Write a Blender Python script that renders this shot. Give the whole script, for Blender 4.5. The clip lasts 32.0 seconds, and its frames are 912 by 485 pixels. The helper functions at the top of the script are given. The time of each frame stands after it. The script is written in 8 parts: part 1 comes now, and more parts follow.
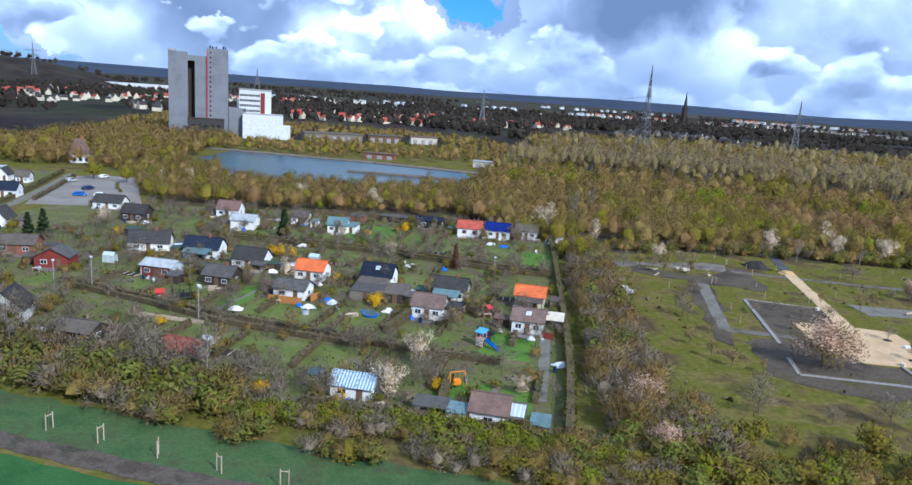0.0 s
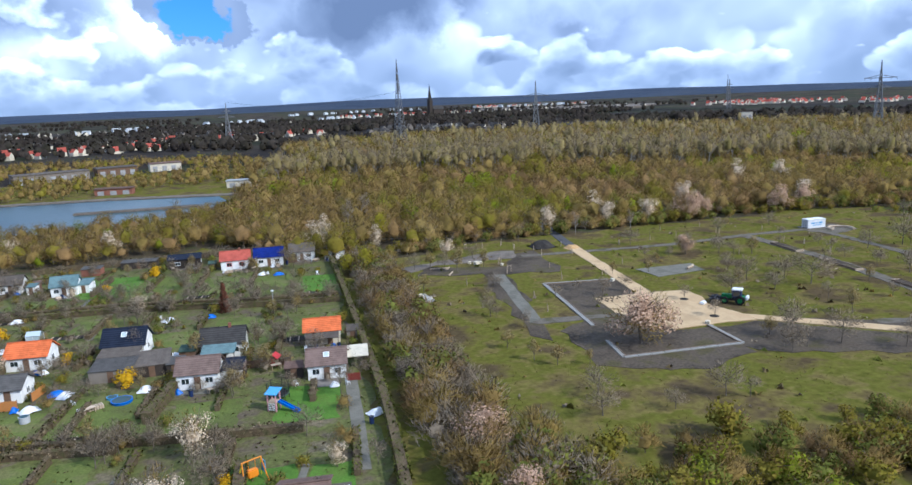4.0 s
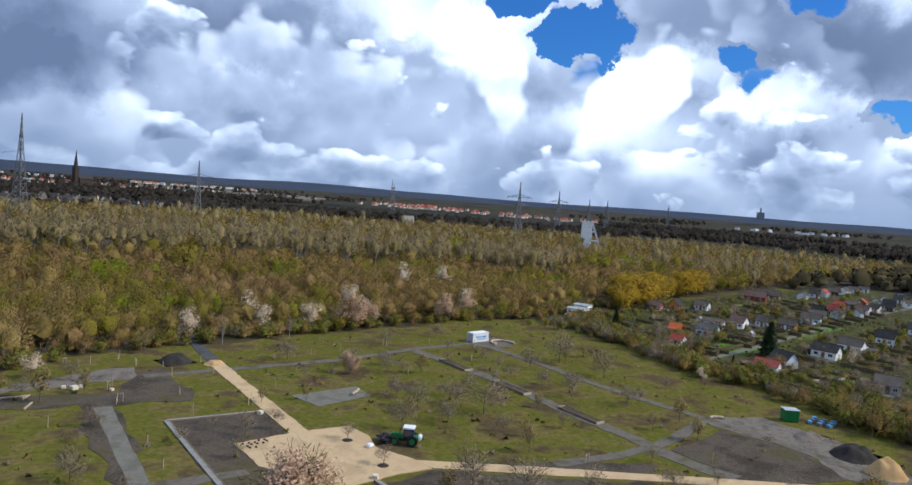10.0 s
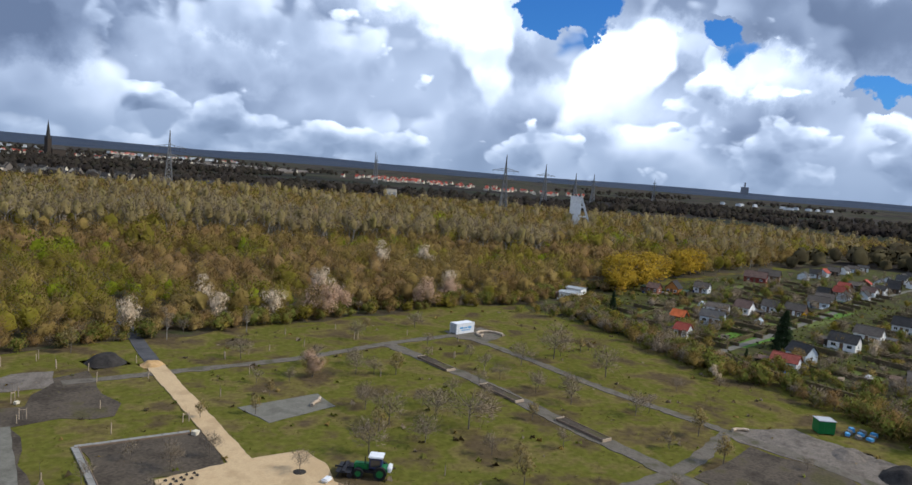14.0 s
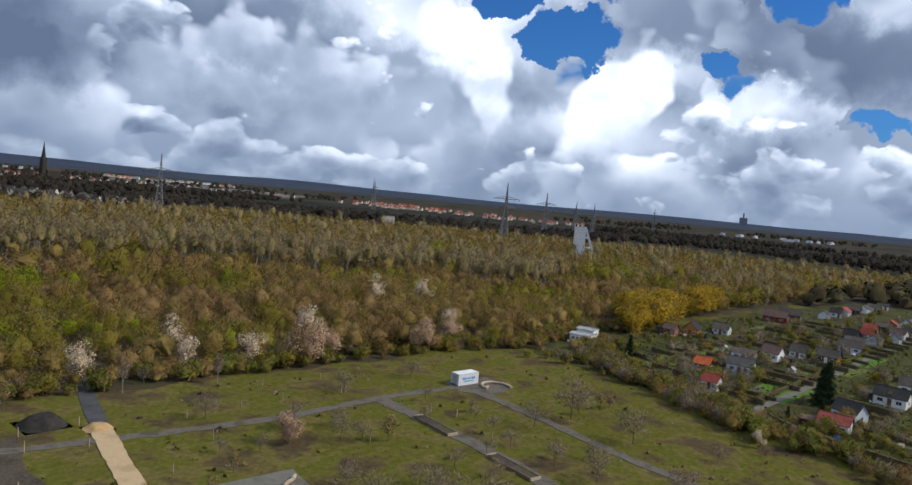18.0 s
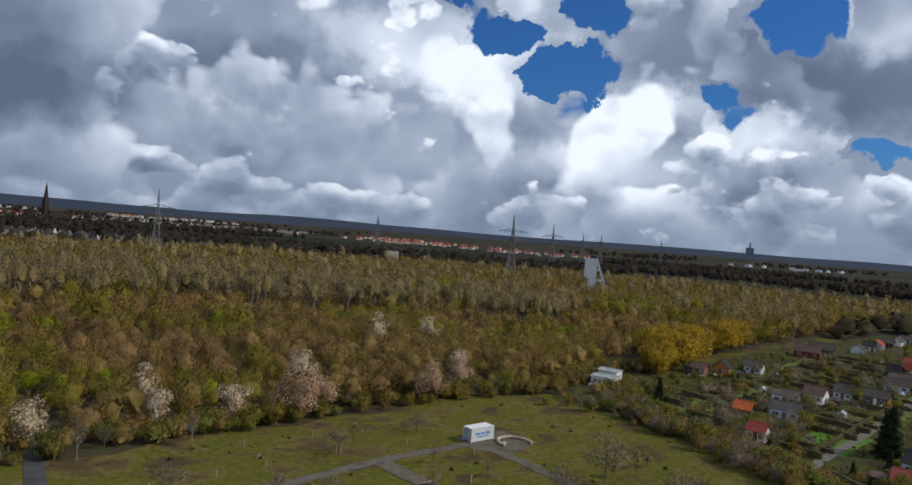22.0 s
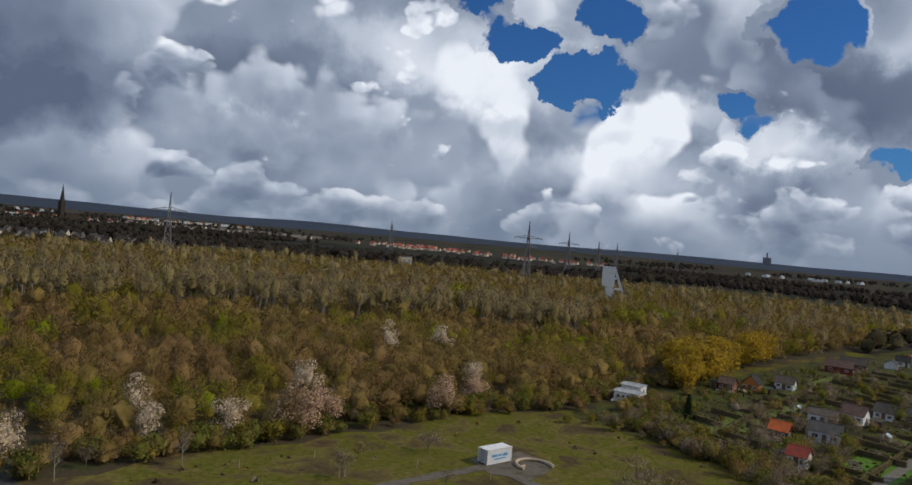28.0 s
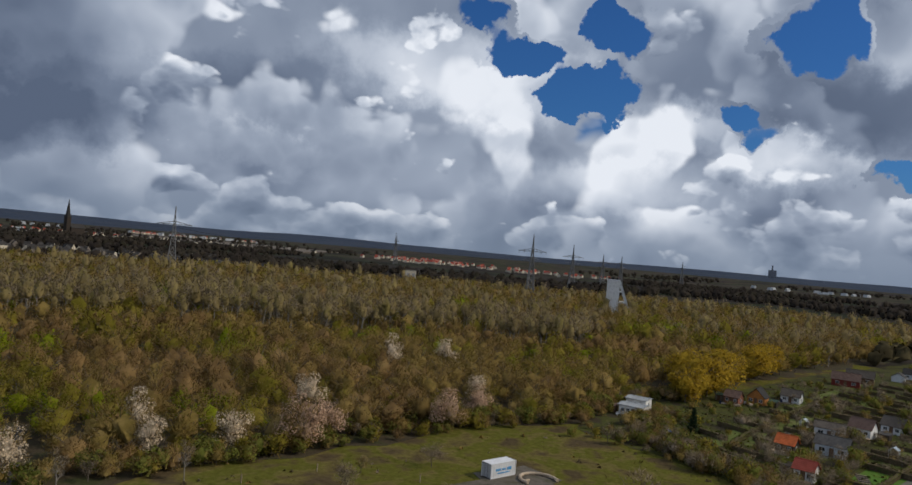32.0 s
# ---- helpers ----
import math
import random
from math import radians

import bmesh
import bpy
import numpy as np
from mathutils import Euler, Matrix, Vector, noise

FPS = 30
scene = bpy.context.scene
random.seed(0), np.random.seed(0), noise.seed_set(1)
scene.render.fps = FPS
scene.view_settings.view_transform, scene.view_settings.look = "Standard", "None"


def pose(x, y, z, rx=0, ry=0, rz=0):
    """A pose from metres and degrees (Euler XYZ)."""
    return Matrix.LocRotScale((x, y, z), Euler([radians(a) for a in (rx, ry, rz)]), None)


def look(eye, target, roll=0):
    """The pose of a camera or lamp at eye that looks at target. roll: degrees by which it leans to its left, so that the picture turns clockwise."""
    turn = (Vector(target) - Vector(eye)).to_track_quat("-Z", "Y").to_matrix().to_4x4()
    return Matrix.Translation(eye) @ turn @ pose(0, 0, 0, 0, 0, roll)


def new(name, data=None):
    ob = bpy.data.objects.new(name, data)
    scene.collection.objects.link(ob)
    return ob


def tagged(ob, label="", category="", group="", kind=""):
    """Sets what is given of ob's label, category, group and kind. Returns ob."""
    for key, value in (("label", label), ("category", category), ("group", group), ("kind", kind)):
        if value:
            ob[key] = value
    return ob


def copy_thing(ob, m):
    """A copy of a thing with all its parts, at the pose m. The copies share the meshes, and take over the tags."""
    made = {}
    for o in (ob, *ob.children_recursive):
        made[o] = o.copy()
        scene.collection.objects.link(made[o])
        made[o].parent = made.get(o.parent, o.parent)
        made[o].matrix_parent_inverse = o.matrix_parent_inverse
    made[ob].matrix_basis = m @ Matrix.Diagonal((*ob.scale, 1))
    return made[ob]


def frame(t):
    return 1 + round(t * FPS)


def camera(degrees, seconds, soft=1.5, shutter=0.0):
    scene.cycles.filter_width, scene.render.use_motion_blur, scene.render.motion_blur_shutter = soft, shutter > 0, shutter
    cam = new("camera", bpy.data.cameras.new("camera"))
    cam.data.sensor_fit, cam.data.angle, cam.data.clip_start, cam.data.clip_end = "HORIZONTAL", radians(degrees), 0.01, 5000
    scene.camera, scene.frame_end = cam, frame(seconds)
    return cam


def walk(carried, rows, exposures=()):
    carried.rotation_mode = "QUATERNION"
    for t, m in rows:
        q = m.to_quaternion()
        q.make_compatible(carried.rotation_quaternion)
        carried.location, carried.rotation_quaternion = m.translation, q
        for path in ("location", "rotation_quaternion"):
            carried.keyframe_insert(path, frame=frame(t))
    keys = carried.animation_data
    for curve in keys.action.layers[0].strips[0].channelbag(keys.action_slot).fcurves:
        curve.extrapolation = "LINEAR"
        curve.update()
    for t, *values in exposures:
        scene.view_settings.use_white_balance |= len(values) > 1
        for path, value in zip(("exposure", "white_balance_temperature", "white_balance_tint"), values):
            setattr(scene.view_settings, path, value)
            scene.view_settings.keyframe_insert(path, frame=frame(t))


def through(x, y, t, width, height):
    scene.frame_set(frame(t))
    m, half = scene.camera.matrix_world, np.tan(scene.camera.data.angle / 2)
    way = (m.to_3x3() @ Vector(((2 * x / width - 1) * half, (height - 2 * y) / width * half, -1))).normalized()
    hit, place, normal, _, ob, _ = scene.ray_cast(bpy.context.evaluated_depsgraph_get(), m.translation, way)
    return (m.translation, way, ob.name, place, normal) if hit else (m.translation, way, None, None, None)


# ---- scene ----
cam = camera(65.67, 32.0)
PATH = [
    (0, (-20.44, -32.44, 41.95), (-16.65, 65.28, 21.04), 4.09),
    (0.5, (-19.98, -30.01, 41.73), (-15.58, 67.95, 22.13), 4.90),
    (1, (-19.58, -27.53, 41.61), (-15.08, 70.44, 22.08), 5.20),
    (1.5, (-19.31, -25.15, 41.48), (-14.68, 72.59, 20.81), 5.79),
    (2, (-19.1, -22.67, 41.3), (-13.99, 75.04, 20.68), 5.57),
    (2.5, (-18.79, -20.42, 41.46), (-13.17, 77.44, 21.69), 5.21),
    (3, (-18.12, -18.16, 41.32), (-12.4, 79.66, 21.39), 5.57),
    (3.5, (-17.77, -15.34, 40.99), (8.07, 78.8, 19.32), -0.10),
    (4, (-18.71, -12.31, 40.56), (16.17, 79.27, 20.65), -2.37),
    (4.5, (-18.95, -9.84, 39.98), (27.09, 77.21, 22.57), 1.33),
    (6.5, (-13.13, -2.8, 40.2), (35.9, 83.52, 28.19), 5.58),
    (7, (-11.33, -0.97, 40.41), (37.79, 85.52, 30.09), 5.22),
    (7.5, (-9.49, 0.87, 40.47), (47.97, 82.22, 31.48), 4.36),
    (8, (-8.35, 3.54, 40.88), (52.87, 82.04, 31.35), -0.67),
    (8.5, (-7.23, 5.74, 40.86), (64.08, 75.0, 29.95), -2.25),
    (9, (-5.44, 7.83, 40.32), (66.92, 76.37, 32.21), -0.56),
    (9.5, (-3.04, 9.97, 40.32), (69.77, 78.04, 32.19), 2.51),
    (10, (-0.42, 11.71, 39.96), (73.1, 79.18, 33.43), 4.25),
    (10.5, (1.89, 13.81, 40.34), (75.69, 80.92, 33.23), 4.41),
    (11, (4.05, 15.57, 40.5), (77.9, 82.49, 32.25), 4.12),
    (11.5, (6.17, 17.37, 40.32), (80.62, 83.65, 32.32), 5.37),
    (12, (8.37, 19.17, 40.29), (82.29, 86.01, 32.02), 5.57),
    (12.5, (10.34, 21.06, 39.84), (84.84, 87.35, 32.49), 4.79),
    (13, (12.59, 23.08, 39.79), (87.34, 89.11, 32.62), 5.91),
    (13.5, (14.61, 24.91, 39.87), (89.58, 90.54, 31.39), 5.59),
    (14, (16.6, 26.53, 39.96), (91.55, 91.95, 29.85), 4.56),
    (14.5, (18.49, 28.3, 40.14), (93.48, 93.87, 31.29), 4.94),
    (16.5, (25.43, 35.53, 40.44), (100.52, 100.49, 28.59), 4.50),
    (17, (26.95, 37.1, 40.2), (102.42, 101.73, 28.88), 3.29),
    (17.5, (28.89, 38.99, 40.86), (104.3, 103.83, 30.45), 4.50),
    (18, (30.6, 40.74, 40.48), (105.8, 106.35, 34.17), 5.27),
    (18.5, (32.24, 42.51, 40.25), (107.75, 107.83, 34.55), 4.29),
    (19, (33.83, 44.19, 40.14), (109.25, 109.5, 33.47), 3.71),
    (19.5, (35.31, 45.78, 39.95), (110.8, 111.23, 35.85), 3.48),
    (20, (36.78, 47.26, 39.96), (112.15, 112.71, 34.01), 3.95),
    (20.5, (38.38, 48.9, 40.02), (113.45, 114.65, 33.48), 4.06),
    (21, (40.26, 50.55, 40.21), (115.27, 116.48, 35.06), 4.32),
    (21.5, (41.98, 52.2, 39.53), (116.83, 118.43, 36.35), 2.85),
    (22, (43.59, 53.44, 39.39), (118.25, 119.95, 37.85), 4.42),
    (22.5, (45.0, 54.73, 39.41), (119.76, 121.05, 35.64), 4.41),
    (23, (46.33, 56.15, 39.34), (121.16, 122.29, 34.26), 3.96),
    (23.5, (47.57, 57.46, 38.93), (122.06, 124.16, 40.23), 4.10),
    (24, (48.61, 58.69, 39.06), (122.98, 125.54, 38.47), 3.94),
    (24.5, (49.69, 59.66, 38.95), (123.94, 126.63, 40.33), 4.03),
    (25, (50.71, 60.54, 38.58), (124.38, 128.16, 39.34), 3.07),
    (25.5, (51.65, 61.36, 37.78), (125.76, 127.63, 48.52), 3.58),
    (27.5, (51.18, 61.08, 38.73), (125.13, 128.38, 40.08), 4.54),
    (28, (51.16, 60.83, 38.8), (124.47, 128.83, 38.03), 5.01),
    (28.5, (51.14, 60.69, 38.95), (124.68, 128.42, 36.77), 4.90),
    (29, (51.16, 60.75, 39.2), (124.37, 128.83, 36.76), 3.93),
    (29.5, (51.24, 60.9, 39.1), (124.49, 128.98, 38.44), 3.73),
    (30, (51.19, 61.04, 38.7), (124.74, 128.79, 37.74), 3.53),
    (30.5, (51.25, 61.23, 38.25), (124.26, 129.4, 42.99), 3.32),
    (31, (51.3, 61.31, 37.99), (124.05, 129.84, 41.22), 3.86),
    (31.5, (51.33, 61.01, 38.09), (123.79, 129.81, 41.99), 3.81),
    (32, (51.37, 60.67, 38.67), (124.15, 129.24, 39.76), 4.86),
]
walk(cam, [(t, look(eye, target, roll)) for t, eye, target, roll in PATH], exposures=[(0, 0.24, 5150, 10), (4, 0.2, 5250, 10), (9, -0.14, 5650, 10), (13, -0.2, 5850, 10), (17, -0.36, 6050, 10), (20, -0.64, 6150, 10), (24, -0.8, 6350, 10), (32, -0.96, 6450, 10)])

# ---- sky, sun and exposure ----
SUN_DIR = Vector((0.50, -0.60, 0.63)).normalized()      # from the ground towards the sun


def build_world():
    """A Nishita sky behind three banks of cumulus: small far ones low down, larger near ones above."""
    w = bpy.data.worlds.new("spring_sky")
    scene.world = w
    w.use_nodes = True
    nt = w.node_tree
    nt.nodes.clear()
    N, L = nt.nodes.new, nt.links.new

    def put(n, i, v):
        if isinstance(v, (int, float, tuple)):
            n.inputs[i].default_value = v
        else:
            L(v, n.inputs[i])

    def math_node(op, a, b=None, clamp=False):
        n = N("ShaderNodeMath")
        n.operation, n.use_clamp = op, clamp
        put(n, 0, a)
        if b is not None:
            put(n, 1, b)
        return n.outputs[0]

    def vec(op, a, b, c=None):
        n = N("ShaderNodeVectorMath")
        n.operation = op
        put(n, 0, a)
        put(n, 1, b)
        if c is not None:
            put(n, 2, c)
        return n.outputs[0]

    def smooth(v, lo, hi, to0=0.0, to1=1.0, kind="SMOOTHSTEP"):
        n = N("ShaderNodeMapRange")
        n.interpolation_type = kind
        L(v, n.inputs[0])
        for i, x in zip((1, 2, 3, 4), (lo, hi, to0, to1)):
            n.inputs[i].default_value = x
        return n.outputs[0]

    def mix(fac, a, b):
        n = N("ShaderNodeMix")
        n.data_type = "RGBA"
        put(n, 0, fac)
        put(n, 6, a)
        put(n, 7, b)
        return n.outputs[2]

    def fbm(p, scale, detail, rough, colour=False):
        n = N("ShaderNodeTexNoise")
        n.inputs["Scale"].default_value, n.inputs["Detail"].default_value = scale, detail
        n.inputs["Roughness"].default_value = rough
        L(p, n.inputs["Vector"])
        return n.outputs["Color" if colour else "Fac"]

    def cells(p, scale):
        n = N("ShaderNodeTexVoronoi")
        n.feature = "SMOOTH_F1"
        n.inputs["Scale"].default_value, n.inputs["Smoothness"].default_value = scale, 0.25
        L(p, n.inputs["Vector"])
        return n.outputs["Distance"]

    out, bg = N("ShaderNodeOutputWorld"), N("ShaderNodeBackground")
    sky = N("ShaderNodeTexSky")
    sky.sky_type, sky.sun_disc = "NISHITA", False
    sky.sun_elevation = math.asin(SUN_DIR.z)
    sky.sun_rotation = math.atan2(SUN_DIR.x, SUN_DIR.y)
    sky.air_density, sky.dust_density, sky.ozone_density = 1.2, 0.3, 2.5
    way = N("ShaderNodeTexCoord").outputs["Generated"]
    # ragged edges: directions wander a little at two sizes
    ragged_way = vec("MULTIPLY_ADD", vec("SUBTRACT", fbm(way, 7.0, 2.0, 0.5, True), (0.5, 0.5, 0.5)), (0.12, 0.12, 0.12), way)
    ragged_way = vec("MULTIPLY_ADD", vec("SUBTRACT", fbm(way, 30.0, 4.0, 0.6, True), (0.5, 0.5, 0.5)), (0.06, 0.06, 0.06), ragged_way)
    sep = N("ShaderNodeSeparateXYZ")
    L(ragged_way, sep.inputs[0])
    x, y, z = sep.outputs
    turn_of = math_node("MULTIPLY", math_node("ARCTAN2", x, y), 57.2958)
    rise = math_node("MULTIPLY", math_node("ARCSINE", z), 57.2958)
    plain = N("ShaderNodeSeparateXYZ")
    L(way, plain.inputs[0])
    height = plain.outputs[2]

    def shaped(rows):
        """The sum of soft ovals: bearing, elevation, half width and half height in degrees, amount."""
        total = None
        for az, el, wide, tall, amount in rows:
            dx = math_node("DIVIDE", math_node("SUBTRACT", turn_of, az), wide)
            dy = math_node("DIVIDE", math_node("SUBTRACT", rise, el), tall)
            q = math_node("ADD", math_node("MULTIPLY", dx, dx), math_node("MULTIPLY", dy, dy))
            term = smooth(q, 0.0, 2.2, amount, 0.0)
            total = term if total is None else math_node("ADD", total, term)
        return total

    gaps, tones = shaped(SKY_GAPS), shaped(SKY_TONES)

    def bank(scale, flat, offset, up, ground):
        """Density of one bank of clouds, its cover, and how far its tops catch the light."""
        def density(lift):
            p = vec("MULTIPLY_ADD", way, (1.0, 1.0, flat), (offset, offset * 0.7, lift * flat + offset * 0.3))
            warp = vec("MULTIPLY_ADD", fbm(p, scale * 2.6, 3.0, 0.5, True), (0.35 / scale,) * 3, p)
            lumps = math_node("ADD", math_node("MULTIPLY", cells(warp, scale * 2.0), -0.34), math_node("MULTIPLY", cells(warp, scale * 5.6), -0.13))
            return math_node("ADD", math_node("ADD", math_node("MULTIPLY", fbm(p, scale * 0.8, 2.0, 0.45), 1.5), lumps), -0.03)
        d, over = density(0.0), density(up)
        return math_node("ADD", d, ground), math_node("SUBTRACT", d, over)

    def shade(d, relief, thick, slope):
        tone = math_node("SUBTRACT", math_node("ADD", math_node("MULTIPLY", math_node("SUBTRACT", d, 0.5), thick), 0.46), math_node("MULTIPLY", relief, slope))
        return math_node("ADD", tone, tones)

    def lit(tone):
        ramp = N("ShaderNodeValToRGB")
        L(tone, ramp.inputs[0])
        els = ramp.color_ramp.elements
        els[0].position, els[0].color = 0.0, (1.55, 1.62, 1.74, 1)
        els[1].position, els[1].color = 1.0, (0.19, 0.25, 0.38, 1)
        for at, c in ((0.20, (1.05, 1.15, 1.32, 1)), (0.42, (0.60, 0.70, 0.88, 1)), (0.70, (0.33, 0.41, 0.57, 1))):
            els.new(at).color = c
        return ramp.outputs[0]

    tint = N("ShaderNodeMix")
    tint.data_type, tint.blend_type = "RGBA", "MULTIPLY"
    tint.inputs[0].default_value = 1.0
    L(sky.outputs[0], tint.inputs[6])
    tint.inputs[7].default_value = (0.028, 0.064, 0.120, 1)
    colour = tint.outputs[2]
    open_ = math_node("MULTIPLY", gaps, -1.0)
    for scale, flat, offset, up, bias, thick, slope, edge in (
            (2.4, 1.0, 3.1, 0.060, smooth(height, 0.0, 0.30, 0.20, 0.14), 0.5, 1.0, 0.05),
            (4.2, 1.15, 7.7, 0.040, smooth(height, 0.05, 0.22, 0.06, -0.04), 1.1, 1.6, 0.03),
            (9.0, 1.6, 12.9, 0.016, smooth(height, 0.02, 0.15, -0.02, -0.26), 1.2, 1.6, 0.04),
            (3.4, 1.0, 21.3, 0.060, smooth(height, 0.10, 0.24, -0.20, 0.0), 1.2, 1.7, 0.03)):
        d, relief = bank(scale, flat, offset, up, bias)
        cover = smooth(math_node("ADD", d, open_), 0.42 - edge, 0.42 + edge)
        colour = mix(cover, colour, lit(shade(d, relief, thick, slope)))
    # thin grey-blue air just over the skyline
    colour = mix(smooth(height, 0.0, 0.09, 0.62, 0.0), colour, (0.36, 0.46, 0.62, 1))
    L(colour, bg.inputs[0])
    bg.inputs[1].default_value = 1.0
    L(bg.outputs[0], out.inputs[0])


# bearing, elevation, half width, half height, amount
SKY_GAPS = [
    (72.6, 17.8, 2.6, 2.8, 0.50), (56.0, 13.2, 3.2, 1.6, 0.40), (51.0, 16.4, 3.4, 1.5, 0.38), (47.0, 19.5, 2.6, 1.6, 0.40), (67.9, 11.6, 1.8, 1.2, 0.42), (69.5, 9.6, 1.4, 1.0, 0.3), (79.5, 7.6, 1.6, 1.0, 0.34),
    (1.8, 6.4, 3.2, 1.8, 0.46), (-30.5, 1.2, 4.0, 1.0, 0.36), (-20.0, 6.5, 5.0, 1.2, 0.3), (58.5, 18.0, 2.4, 1.6, 0.34),
]
SKY_TONES = [
    (45.5, 14.0, 9.0, 3.6, -0.46), (64.0, 11.0, 3.2, 1.8, -0.30), (31.5, 6.6, 4.0, 1.2, -0.14), (57.3, 6.0, 7.0, 2.2, -0.22), (71.0, 8.0, 5.0, 1.8, -0.34), (78.5, 17.6, 4.0, 2.4, -0.2),
    (31.0, 11.0, 7.0, 2.6, 0.14), (17.5, 8.4, 5.0, 2.2, 0.24), (63.7, 15.6, 6.0, 2.8, 0.16), (76.0, 12.2, 6.5, 2.8, 0.36), (24.0, 15.0, 11.0, 2.6, -0.12), (-5.5, 4.6, 5.0, 1.6, -0.30),
    (15.0, 6.6, 6.0, 1.8, 0.26), (29.0, 5.4, 6.0, 1.6, 0.08), (-16.0, 3.4, 9.0, 2.6, -0.05),
]
build_world()
sun_data = bpy.data.lights.new("sun", "SUN")
sun_data.energy, sun_data.angle, sun_data.color = 3.9, radians(0.55), (1.0, 0.89, 0.72)
sun = new("sun", sun_data)
sun.matrix_world = look((0, 0, 300), Vector((0, 0, 300)) - SUN_DIR)


# ---- materials ----
def surface(name, colors, scale=1.0, fine=8.0, rough=0.85, bump=0.3, vary=0.25, metal=0.0, island=0.0, each=0.0, spec=0.08, coords="Object", stretch=(1, 1, 1), through=0.0):
    """A worn surface: blotches of the given colours, a finer grain over them, and a bump of the same grain."""
    m = bpy.data.materials.new(name)
    m.use_nodes = True
    nt = m.node_tree
    N, L = nt.nodes.new, nt.links.new
    p = nt.nodes["Principled BSDF"]
    tc, mp = N("ShaderNodeTexCoord"), N("ShaderNodeMapping")
    mp.inputs["Scale"].default_value = stretch
    L(tc.outputs[coords], mp.inputs[0])
    n1, n2 = N("ShaderNodeTexNoise"), N("ShaderNodeTexNoise")
    for n, s, d in ((n1, scale, 5.0), (n2, scale * fine, 4.0)):
        n.inputs["Scale"].default_value, n.inputs["Detail"].default_value = s, d
        n.inputs["Roughness"].default_value = 0.6
        L(mp.outputs[0], n.inputs["Vector"])
    ramp = N("ShaderNodeValToRGB")
    els = ramp.color_ramp.elements
    lo, hi = 0.37, 0.63
    els[0].position, els[0].color = lo, (*colors[0], 1)
    els[1].position, els[1].color = hi, (*colors[-1], 1)
    for i, c in enumerate(colors[1:-1], 1):
        els.new(lo + (hi - lo) * i / (len(colors) - 1)).color = (*c, 1)
    L(n1.outputs["Fac"], ramp.inputs[0])
    value = N("ShaderNodeMapRange")
    L(n2.outputs["Fac"], value.inputs[0])
    for i, v in zip((1, 2, 3, 4), (0.25, 0.75, 1 - vary, 1 + vary)):
        value.inputs[i].default_value = v
    last = value.outputs[0]
    if island or each:
        r = N("ShaderNodeMapRange")
        src = N("ShaderNodeNewGeometry").outputs["Random Per Island"] if island else N("ShaderNodeObjectInfo").outputs["Random"]
        L(src, r.inputs[0])
        a = island or each
        r.inputs[3].default_value, r.inputs[4].default_value = 1 - a, 1 + a
        mul = N("ShaderNodeMath")
        mul.operation = "MULTIPLY"
        L(last, mul.inputs[0])
        L(r.outputs[0], mul.inputs[1])
        last = mul.outputs[0]
    hsv = N("ShaderNodeHueSaturation")
    L(last, hsv.inputs["Value"])
    L(ramp.outputs[0], hsv.inputs["Color"])
    L(hsv.outputs[0], p.inputs["Base Color"])
    p.inputs["Roughness"].default_value, p.inputs["Metallic"].default_value = rough, metal
    p.inputs["Specular IOR Level"].default_value = spec
    if through:
        t, mx = N("ShaderNodeBsdfTranslucent"), N("ShaderNodeMixShader")
        L(hsv.outputs[0], t.inputs[0])
        mx.inputs[0].default_value = through
        L(p.outputs[0], mx.inputs[1])
        L(t.outputs[0], mx.inputs[2])
        L(mx.outputs[0], nt.nodes["Material Output"].inputs[0])
    if bump:
        b = N("ShaderNodeBump")
        b.inputs["Strength"].default_value, b.inputs["Distance"].default_value = bump, 0.05
        L(n2.outputs["Fac"], b.inputs["Height"])
        L(b.outputs[0], p.inputs["Normal"])
    return m


def ribbed(name, colors, pitch=0.3, axis=0, rough=0.7, vary=0.2, metal=0.0, scale=0.8, strength=0.6):
    """A roof covering or boarding: a surface with ridges or courses of the given pitch."""
    m = surface(name, colors, scale, 8.0, rough, 0.0, vary, metal, each=0.12)
    nt = m.node_tree
    N, L = nt.nodes.new, nt.links.new
    tc, w = N("ShaderNodeTexCoord"), N("ShaderNodeTexWave")
    w.bands_direction = "XYZ"[axis]
    w.inputs["Scale"].default_value, w.inputs["Distortion"].default_value = 0.314 / pitch, 0.4
    L(tc.outputs["Object"], w.inputs["Vector"])
    b = N("ShaderNodeBump")
    b.inputs["Strength"].default_value, b.inputs["Distance"].default_value = strength, pitch * 0.3
    L(w.outputs["Fac"], b.inputs["Height"])
    L(b.outputs[0], nt.nodes["Principled BSDF"].inputs["Normal"])
    return m


